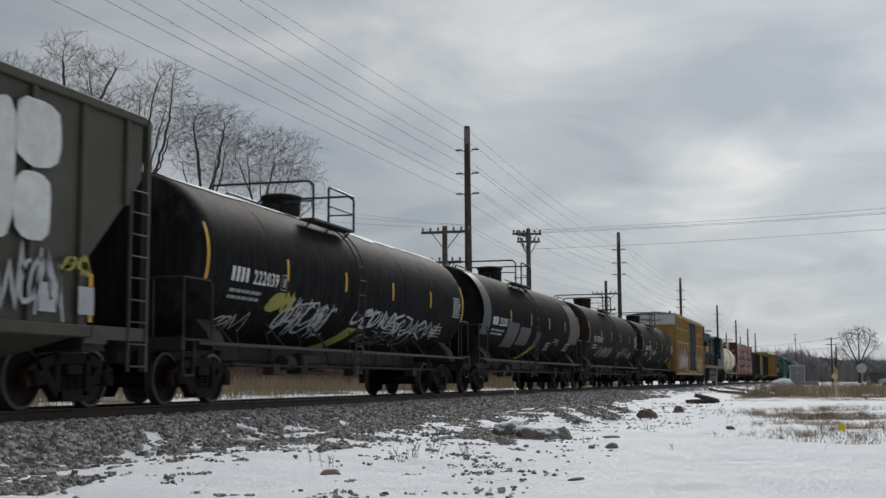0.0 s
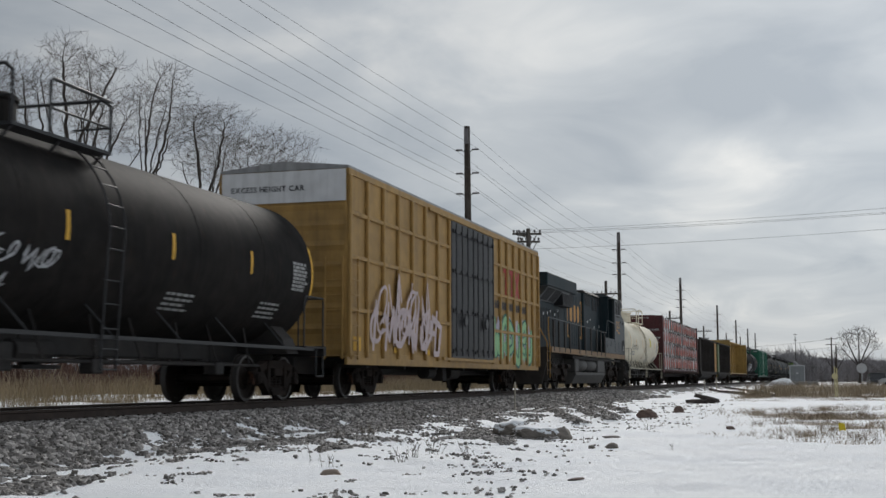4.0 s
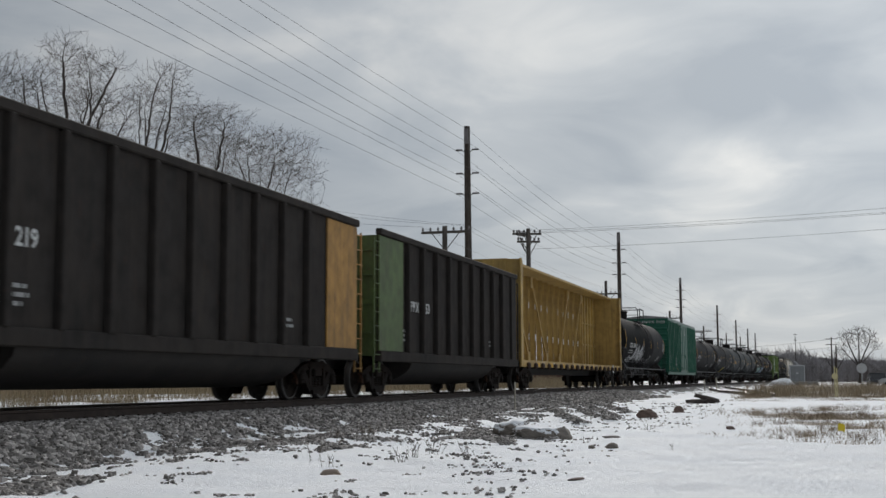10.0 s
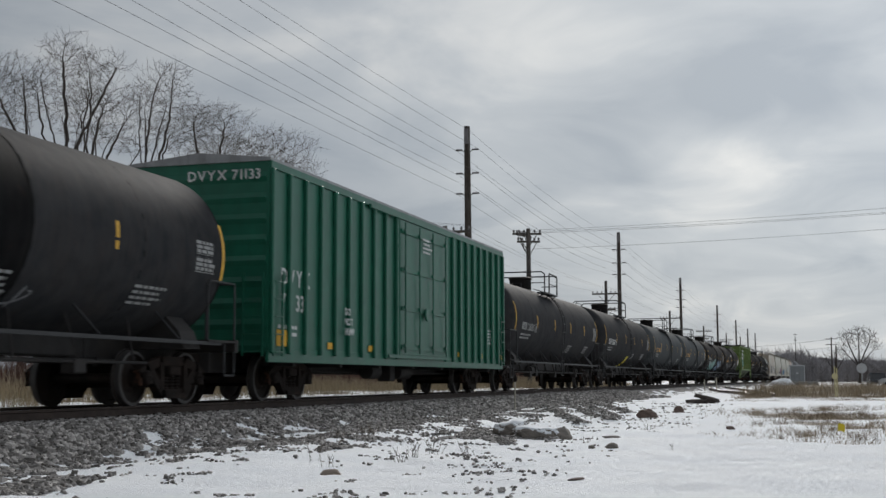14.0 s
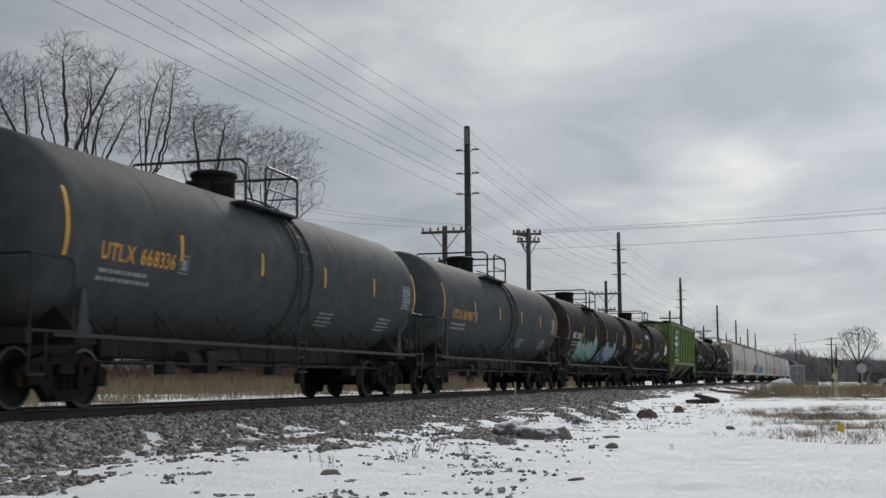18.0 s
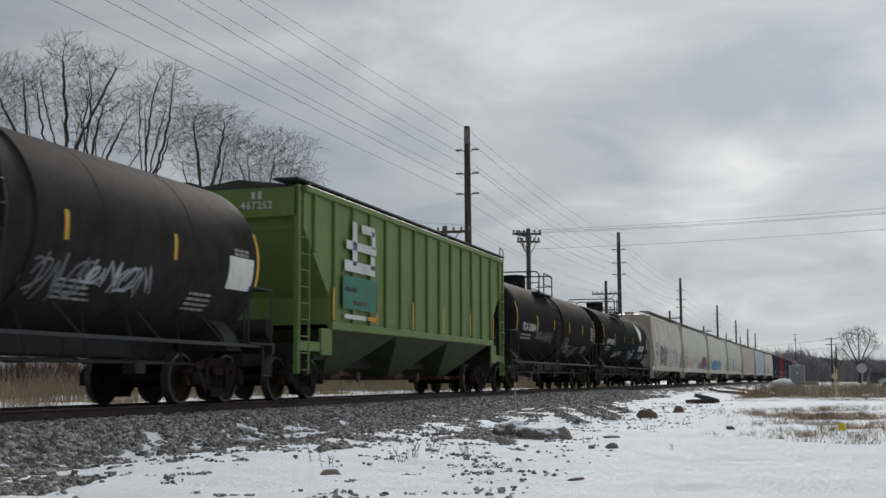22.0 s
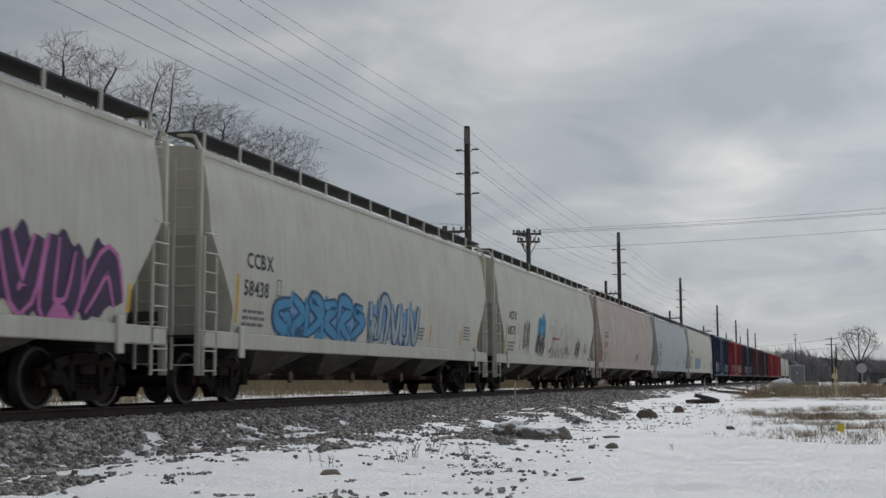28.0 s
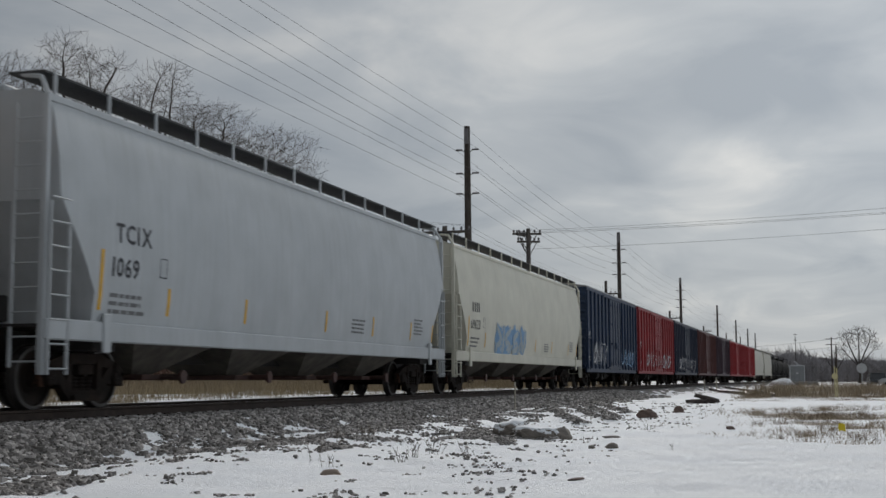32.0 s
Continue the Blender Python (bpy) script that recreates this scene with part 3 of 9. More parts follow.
def tall_pole(x, y, top, lean):
    p = thing("power_pole", "tall dark wooden power pole with stub insulators", "utility pole", "poles of the tall power line")
    p.matrix_basis = pose(x, y, -0.7, 0, lean, 0)
    h = top + 0.7
    bm = bmesh.new()
    lathe(bm, [(0, 0.26), (h * 0.5, 0.225), (h, 0.185)], 12, "z")
    part("shaft", bm, M["pole"], p, smooth=True)
    bm = bmesh.new()
    box(bm, -0.25, -0.16, -0.13, 0.13, h - 1.1, h - 0.15, 0.01)
    part("top_bracket", bm, M["insul"], p)
    for z in ARM_Z:
        for s in (-1, 1):
            bm = bmesh.new()
            zz = z + 0.7
            rod(bm, (0, s * 0.18, zz - 0.12), (0, s * 0.32, zz - 0.04), 0.03, 6)
            lathe(bm, [(s * 0.30, 0.04)] + [(s * (0.32 + 0.04 * k), 0.07 if k % 2 else 0.045) for k in range(10)] + [(s * 0.73, 0.04)], 10, "y", (0, 0, zz))
            part("insulator", bm, M["insul"], p)
    return p


for i, x in enumerate(TALL_X):
    if i:
        tall_pole(x, LINE_Y, (15.9, 15.9, 16.3, 16.4, 16.4, 16.2, 16.3, 16.6)[i], (0, -1.3, -1.0, -1.2, -0.8, 0.3, -0.4, 0.2)[i])
for i in range(len(TALL_X) - 1):
    for z in ARM_Z:
        for s in (-ARM, ARM):
            low = (0.5 if z < 12 else 0.0 if z < 14 else 0.4) if i == 0 else 0.0
            wire_run("power_wire", (TALL_X[i], LINE_Y + s, z - low), (TALL_X[i + 1], LINE_Y + s, z), (0.08 if z < 12 else 0.4 if z < 14 else 0.3) if i == 0 else 0.75, 0.0095, "wires of the tall power line", "dark overhead power wire hung between tall poles")
    wire_run("ground_wire", (TALL_X[i], LINE_Y, 15.75 if i else 14.75), (TALL_X[i + 1], LINE_Y, 15.75), 0.7 if i else 0.3, 0.009, "wires of the tall power line", "thin ground wire along the pole tops")

LOW_X = (63.1, 116.6, 170.5, 224.2, 283.0, 338.2)
LOW_Y = 18.5


def low_pole(x, y, top, arms):
    p = thing("telegraph_pole", "old grey wooden pole with braced crossarms", "utility pole", "poles of the low line")
    p.matrix_basis = pose(x, y, -0.7)
    h = top + 0.7
    bm = bmesh.new()
    lathe(bm, [(0, 0.2), (h, 0.13)], 10, "z")
    part("shaft", bm, M["pole_old"], p, smooth=True)
    for z, half, turn in arms:
        zz = z + 0.7
        bm = bmesh.new()
        box(bm, 0.13, 0.25, -half, half, zz - 0.07, zz + 0.07, 0.012)
        arm = part("crossarm", bm, M["pole_old"], p)
        bm = bmesh.new()
        for s in (-1, 1):
            rod(bm, (0.12, s * half * 0.55, zz - 0.07), (0.12, 0, zz - 1.0), 0.025, 5)
        part("brace", bm, M["pole_old"], p)
        n = 3 if half > 1.2 else 2
        for s in (-1, 1):
            for k in range(n):
                bm = bmesh.new()
                yy = s * (half - 0.08 - k * 0.42)
                lathe(bm, [(zz + 0.07, 0.02), (zz + 0.12, 0.05), (zz + 0.16, 0.075), (zz + 0.22, 0.05), (zz + 0.27, 0.03)], 8, "z", (0.19, yy, 0))
                part("pin_insulator", bm, M["insul"], arm)
    return p


for i, x in enumerate(LOW_X):
    low_pole(x, LOW_Y, (8.5, 9.6, 9.6, 9.7, 10.6, 11.5)[i], ((8.2 + 0.2 * i, 1.35, 0), (6.6 + 0.3 * i, 0.85, 0)))
for i in range(len(LOW_X) - 1):
    for s in (-1.27, -0.85, 1.27):
        wire_run("line_wire", (LOW_X[i], LOW_Y + s, 8.5 + 0.2 * i), (LOW_X[i + 1], LOW_Y + s, 8.7 + 0.2 * i), 0.5, 0.007, "wires of the low line", "thin line wire between old poles")
for s, z in ((-1.27, 13.4), (-0.85, 13.0), (1.27, 12.7)):
    wire_run("line_wire", (75.0, 40.0 + s, z), (LOW_X[0], LOW_Y + s, 8.5), 0.35, 0.007, "wires of the low line", "thin line wire between old poles")


def corner_pole(x, y, top):
    """Where the wires across the railway leave the line: two tiers of short arms, many insulators."""
    p = thing("corner_pole", "grey wooden corner pole crowded with arms and insulators", "utility pole")
    p.matrix_basis = pose(x, y, -0.7)
    h = top + 0.7
    bm = bmesh.new()
    lathe(bm, [(0, 0.2), (h, 0.14)], 10, "z")
    part("shaft", bm, M["pole_old"], p, smooth=True)
    rnd = random.Random(4)
    for k, (turn, zz, half) in enumerate(((20, h - 0.25, 1.0), (75, h - 0.45, 1.05), (20, h - 0.9, 0.8))):
        bm = bmesh.new()
        box(bm, 0.1, 0.22, -half, half, zz - 0.07, zz + 0.07, 0.01)
        for s in (-1, 1):
            rod(bm, (0.1, s * half * 0.7, zz - 0.05), (0.08, 0, zz - 1.1), 0.03, 5)
        arm = part("crossarm", bm, M["pole_old"], p, m=pose(0, 0, 0, 0, 3 - 2 * k, turn))
        for j in range(6):
            bm = bmesh.new()
            yy = -half + 0.1 + j * (2 * half - 0.2) / 5
            lathe(bm, [(zz + 0.07, 0.02), (zz + 0.13, 0.06), (zz + 0.2, 0.085), (zz + 0.28, 0.05)], 8, "z", (0.16, yy, 0))
            part("pin_insulator", bm, M["insul"], arm)
    return p


corner_pole(83.4, 18.5, 10.7)
for k, (z0, z1) in enumerate(((10.6, 14.5), (10.5, 13.9), (10.4, 13.7), (9.3, 12.6))):
    wire_run("crossing_wire", (83.5, 18.4 - 0.1 * k, z0), (96 - k, -30, z1), 0.55, 0.011, "wires across the railway", "overhead wire crossing above the railway", 30)

# ---- running gear shared by the cars ----
TRAIN, WHEELSETS, BIG_WHEELSETS = [], [], []
SHARED = {}


def wheel_profile(r, s):
    """Along the axle and out from it, for the wheel on side s."""
    w = [(0.68, 0.0), (0.68, 0.10), (0.66, 0.14), (0.70, r * 0.45), (0.725, r * 0.80), (0.69, r * 0.86), (0.69, r + 0.028), (0.715, r + 0.026), (0.73, r), (0.825, r - 0.006), (0.83, r * 0.88),
         (0.775, r * 0.83), (0.745, r * 0.5), (0.79, 0.15), (0.86, 0.13), (0.86, 0.0)]
    return [(s * a, b) for a, b in w]


def wheelset_mesh(r):
    key = ("wheelset", r)
    if key not in SHARED:
        bm = bmesh.new()
        for s in (-1, 1):
            lathe(bm, wheel_profile(r, s), 28, "y")
            rod(bm, (0, s * 0.84, 0), (0, s * 1.08, 0), 0.075, 10)
            for k in range(3):
                a = k * 2.094
                rod(bm, (0.05 * math.cos(a), s * 1.12, 0.05 * math.sin(a)), (0.05 * math.cos(a), s * 1.15, 0.05 * math.sin(a)), 0.018, 6)
        rod(bm, (0, -0.7, 0), (0, 0.7, 0), 0.085, 12)
        me = mesh_of("wheelset", bm, True)
        me.materials.append(M["wheel"]); me.materials.append(M["tread"])
        for p in me.polygons:
            d = math.hypot(p.center.x, p.center.z)
            if d > r * 0.955 and abs(p.normal.y) < 0.5 or (0.885 * r < d and abs(p.center.y) > 0.81 and abs(p.normal.y) > 0.8):
                p.material_index = 1
        SHARED[key] = me
    return SHARED[key]


def bar(bm, pts, y0, y1, w):
    """A bent bar in the x-z plane, w deep, from y0 to y1."""
    for (xa, za), (xb, zb) in zip(pts[:-1], pts[1:]):
        dx, dz = xb - xa, zb - za
        ln = math.hypot(dx, dz)
        nx, nz = -dz / ln * w / 2, dx / ln * w / 2
        ex, ez = dx / ln * w * 0.3, dz / ln * w * 0.3
        prism(bm, [(xa + nx - ex, za + nz - ez), (xb + nx + ex, zb + nz + ez), (xb - nx + ex, zb - nz + ez), (xa - nx - ex, za - nz - ez)], "y", y0, y1)
    return bm


def side_frame_mesh():
    if "side_frame" not in SHARED:
        bm = bmesh.new()
        bar(bm, [(-1.06, 0.52), (-0.86, 0.63), (-0.4, 0.74), (0.4, 0.74), (0.86, 0.63), (1.06, 0.52)], -0.07, 0.07, 0.15)
        bar(bm, [(-0.72, 0.56), (-0.34, 0.20), (0.34, 0.20), (0.72, 0.56)], -0.08, 0.08, 0.15)
        for s in (-1, 1):
            box(bm, s * 0.40 - 0.06, s * 0.40 + 0.06, -0.09, 0.09, 0.26, 0.72)
            box(bm, s * 1.07 - 0.045, s * 1.07 + 0.045, -0.07, 0.07, 0.33, 0.56)
            box(bm, s * 0.71 - 0.045, s * 0.71 + 0.045, -0.07, 0.07, 0.36, 0.58)
        box(bm, -0.33, 0.33, -0.13, 0.13, 0.12, 0.2)
        SHARED["side_frame"] = mesh_of("side_frame", bm)
        SHARED["side_frame"].materials.append(M["truck"])
        bm = bmesh.new()
        lathe(bm, [(0.2 + 0.028 * j, 0.085 if j % 2 else 0.062) for j in range(11)], 10, "z")
        SHARED["spring"] = mesh_of("spring", bm)
        SHARED["spring"].materials.append(M["truck"])
        bm = bmesh.new()
        lathe(bm, [(-0.12, 0.0), (-0.12, 0.115), (-0.02, 0.125), (0.05, 0.125), (0.09, 0.10), (0.10, 0.06), (0.10, 0.0)], 16, "y")
        SHARED["bearing"] = mesh_of("bearing", bm, True)
        SHARED["bearing"].materials.append(M["truck"])
        bm = bmesh.new()
        box(bm, -0.2, 0.2, -1.12, 1.12, 0.50, 0.66, 0.02)
        box(bm, -0.16, 0.16, -0.8, 0.8, 0.42, 0.5)
        lathe(bm, [(0.66, 0.3), (0.8, 0.3)], 16, "z")
        for s in (-1, 1):
            box(bm, s * 0.45 - 0.05, s * 0.45 + 0.05, -0.85, 0.85, 0.3, 0.38)
            for yy in (-0.75, 0.75):
                box(bm, s * 0.42 - 0.04, s * 0.42 + 0.04, yy - 0.06, yy + 0.06, 0.3, 0.55)
        SHARED["truck"] = mesh_of("truck", bm)
        SHARED["truck"].materials.append(M["truck"])
    return SHARED["side_frame"]


def add_truck(car, x):
    side_frame_mesh()
    tr = link("truck", SHARED["truck"], None, car, "dusty cast-steel freight truck", pose(x, 0, 0))
    for s in (-1, 1):
        link("side_frame", SHARED["side_frame"], None, tr, m=pose(0, s * 1.0, 0))
        for k in (-0.2, 0.0, 0.2):
            link("spring", SHARED["spring"], None, tr, m=pose(k, s * 1.0, 0))
        for ax in (-0.889, 0.889):
            link("bearing", SHARED["bearing"], None, tr, m=pose(ax, s * 1.03, 0.457, 0, 0, 0 if s > 0 else 180))
    for ax in (-0.889, 0.889):
        w = link("wheelset", wheelset_mesh(0.457), None, tr)
        w.matrix_parent_inverse = Matrix.Translation((ax, 0, 0.457))
        WHEELSETS.append(w)
    return tr


def add_coupler(car, L, end):
    if "coupler" not in SHARED:
        bm = bmesh.new()
        box(bm, -0.9, -0.28, -0.09, 0.09, 0.76, 0.94, 0.02)
        box(bm, -0.28, -0.02, -0.14, 0.10, 0.72, 0.98, 0.04)
        box(bm, -0.16, 0.02, 0.06, 0.19, 0.74, 0.96, 0.03)
        pipe(bm, [(-0.5, -0.35, 0.7), (-0.35, -0.33, 0.55), (-0.1, -0.28, 0.42), (0.05, -0.2, 0.4)], 0.03, 6)
        SHARED["coupler"] = mesh_of("coupler", bm)
        SHARED["coupler"].materials.append(M["truck"])
    link("coupler", SHARED["coupler"], None, car, m=pose(end * (L / 2 - 0.03), 0, 0, 0, 0, 0 if end > 0 else 180))


def ladder(bm, x, y, z0, z1, w=0.42, step=0.34, axis="x", r=0.014):
    n = int((z1 - z0) / step)
    for s in (-1, 1):
        a = (x + s * w / 2, y, z0) if axis == "x" else (x, y + s * w / 2, z0)
        box(bm, a[0] - 0.02, a[0] + 0.02, a[1] - 0.02, a[1] + 0.02, z0, z1)
    for k in range(n + 1):
        z = z0 + 0.08 + k * step
        if axis == "x":
            rod(bm, (x - w / 2, y - 0.03, z), (x + w / 2, y - 0.03, z), r, 5)
        else:
            rod(bm, (x, y - w / 2, z), (x, y + w / 2, z), r, 5)
    return bm


def start_car(name, label, category, s, L, inset=2.1, group="cars of the freight train"):
    car = thing(name, label, category, group)
    for e in (-1, 1):
        add_truck(car, e * (L / 2 - inset))
        add_coupler(car, L, e)
    TRAIN.append((car, s))
    return car


def scribble(surf, u0, u1, v0, v1, n, w, rnd, loops=2.2):
    """A painted tag: a row of loops and hooks that spell nothing."""
    bm = bmesh.new()
    du = (u1 - u0) / n
    for k in range(n):
        c = u0 + (k + 0.5) * du
        a0, fr, am = rnd.uniform(0, 6.28), rnd.uniform(0.7, loops), rnd.uniform(0.6, 1.0)
        m = 16
        pts = []
        for j in range(m + 1):
            t = j / m
            a = a0 + fr * 2 * math.pi * t
            pts.append((c + du * (0.52 * math.cos(a) * am + 0.5 * (t - 0.5)), 0.5 * (v0 + v1) + 0.5 * (v1 - v0) * (math.sin(a + 0.6) * am * 0.85 + rnd.uniform(-0.06, 0.06))))
        if k % 2:
            g = ((0.0, 0.1), (0.25, 1.0), (0.4, 0.3), (0.7, 0.9), (0.75, 0.05), (1.0, 0.6)) if rnd.random() < 0.5 else ((0.9, 0.9), (0.2, 0.8), (0.1, 0.3), (0.7, 0.0), (0.9, 0.45), (0.3, 0.5))
            fx, fy = rnd.random() < 0.5, rnd.random() < 0.5
            g = [((1 - px if fx else px) + rnd.uniform(-0.2, 0.2), (1 - py if fy else py) + rnd.uniform(-0.2, 0.2)) for px, py in g]
            pts = []
            for (ax, ay), (bx, by) in zip(g[:-1], g[1:]):
                pts += [(c + du * (ax + (bx - ax) * q - 0.5) * 1.15, v0 + (v1 - v0) * (ay + (by - ay) * q)) for q in (0, 0.34, 0.67)]
        stroke(bm, surf, pts, w * rnd.uniform(0.7, 1.3))
        if rnd.random() < 0.6:
            x = c + rnd.uniform(-0.3, 0.3) * du
            stroke(bm, surf, [(x + 0.25 * du * (t - 0.5), v0 + (v1 - v0) * t) for t in (0, 0.3, 0.6, 1)], w)
    return bm


def lift(surf, h):
    """The same surface, h further out towards the near side."""
    def f(u, v):
        p = surf(u, v)
        return (p[0], p[1] - h, p[2])
    return f


GLYPHS = (((0.1, 0.0), (0.15, 1.0), (0.85, 0.9), (0.3, 0.5), (0.9, 0.05)), ((0.1, 0.95), (0.5, 0.05), (0.9, 1.0)), ((0.85, 0.9), (0.15, 0.75), (0.2, 0.25), (0.9, 0.1), (0.85, 0.5), (0.5, 0.5)),
          ((0.1, 0.05), (0.45, 1.0), (0.55, 0.45), (0.9, 0.95), (0.9, 0.0)), ((0.85, 0.95), (0.2, 0.8), (0.8, 0.45), (0.1, 0.1)), ((0.2, 1.0), (0.15, 0.1), (0.8, 0.0), (0.85, 0.95)), ((0.1, 0.1), (0.5, 1.0), (0.9, 0.1), (0.65, 0.45), (0.3, 0.42)))


def mural(car, surf, u0, u1, v0, v1, n, fill, line, rnd, fill2=None, w=0.05):
    """A painted piece: one jagged patch of colour with outlined strokes that spell nothing."""
    h = v1 - v0
    m = 10 * n
    top, low = [], []
    ph = [rnd.uniform(0, 6.28) for _ in range(6)]
    for i in range(m + 1):
        t = i / m
        ends = min(1.0, 7 * t + 0.35, 7 * (1 - t) + 0.35)
        q = t * n * 6.28
        top.append((u0 + (u1 - u0) * t, v0 + h * (0.5 + ends * (0.38 + 0.10 * math.sin(q + ph[0]) + 0.06 * math.sin(2.3 * q + ph[1]) + rnd.uniform(-0.03, 0.03)))))
        low.append((u0 + (u1 - u0) * t, v0 + h * (0.5 - ends * (0.40 + 0.07 * math.sin(0.8 * q + ph[2]) + 0.05 * math.sin(2.9 * q + ph[3]) + rnd.uniform(-0.02, 0.02)))))

    def strip(bm, sf, lo, hi):
        rows = [[bm.verts.new(sf(a[0], a[1] + (b[1] - a[1]) * j / 3)) for j in range(4)] for a, b in zip(lo, hi)]
        for A, B in zip(rows[:-1], rows[1:]):
            for j in range(3):
                bm.faces.new((A[j], B[j], B[j + 1], A[j + 1]))
        return bm
    part("graffiti_fill", strip(bmesh.new(), surf, low, top), fill2 or fill, car, "spray-painted patch")
    if fill2 is not None:
        mid = [(a[0], a[1] + (b[1] - a[1]) * (0.38 + 0.14 * math.sin(0.9 * i + ph[4]))) for i, (a, b) in enumerate(zip(low, top))]
        part("graffiti_shade", strip(bmesh.new(), lift(surf, 0.004), [(a[0], a[1] + 0.03 * h) for a in low], mid), fill, car, "spray-painted shading")
    du = (u1 - u0) / n
    fat = 0.24 * min(du * 1.25, h)
    for k in range(n):
        g = GLYPHS[rnd.randrange(len(GLYPHS))]
        c = u0 + k * du
        lean = rnd.uniform(-0.15, 0.15)
        fx, fy = rnd.random() < 0.5, rnd.random() < 0.5
        g = [((1 - px if fx else px) + rnd.uniform(-0.1, 0.1), (1 - py if fy else py) + rnd.uniform(-0.1, 0.1)) for px, py in g]
        ext = [g[0]] + g + [g[-1]]
        pts = []
        for p0, p1, p2, p3 in zip(ext[:-3], ext[1:-2], ext[2:-1], ext[3:]):
            for t in (0, 0.2, 0.4, 0.6, 0.8):
                pts.append(tuple(0.5 * (2 * p1[j] + (p2[j] - p0[j]) * t + (2 * p0[j] - 5 * p1[j] + 4 * p2[j] - p3[j]) * t * t + (3 * p1[j] - p0[j] - 3 * p2[j] + p3[j]) * t ** 3) for j in (0, 1)))
        pts.append(g[-1])
        pts = [(c + du * (0.5 + (px - 0.5) * 1.0 + lean * (py - 0.5)), v0 + h * (0.5 + (py - 0.5) * 0.74)) for px, py in pts]
        z = 0.007 + 0.0024 * (k % 3)
        part("graffiti_outline", stroke(bmesh.new(), lift(surf, z), pts, fat + 2.6 * w), line, car, "spray-painted outline")
        part("graffiti_letter", stroke(bmesh.new(), lift(surf, z + 0.0012), pts, fat), fill, car, "spray-painted letter shape")


# ---- tank cars ----
def tank_surface(R, zc):
    def f(u, v):
        a = v / R
        return (u, -(R + 0.007) * math.cos(a), zc + (R + 0.007) * math.sin(a))
    return f


def leant(surf, mid):
    """The same surface with its uprights leant back as they run under the barrel."""
    return lambda u, v: surf(u - 0.75 * (v - mid), v)


def figure(surf, pts):
    """A filled outline laid on the shell, as a fan of thin rings."""
    bm = bmesh.new()
    cu, cv = sum(p[0] for p in pts) / len(pts), sum(p[1] for p in pts) / len(pts)
    out = []
    for i, p in enumerate(pts):
        q = pts[(i + 1) % len(pts)]
        out += [(p[0] + (q[0] - p[0]) * k / 3, p[1] + (q[1] - p[1]) * k / 3) for k in range(3)]
    prev = [bm.verts.new(surf(cu, cv))]
    for t in (0.35, 0.7, 1.0):
        cur = [bm.verts.new(surf(cu + (u - cu) * t, cv + (v - cv) * t)) for u, v in out]
        for k in range(len(cur)):
            k2 = (k + 1) % len(cur)
            bm.faces.new((prev[0], cur[k], cur[k2]) if len(prev) == 1 else (prev[k], cur[k], cur[k2], prev[k2]))
        prev = cur
    return bm


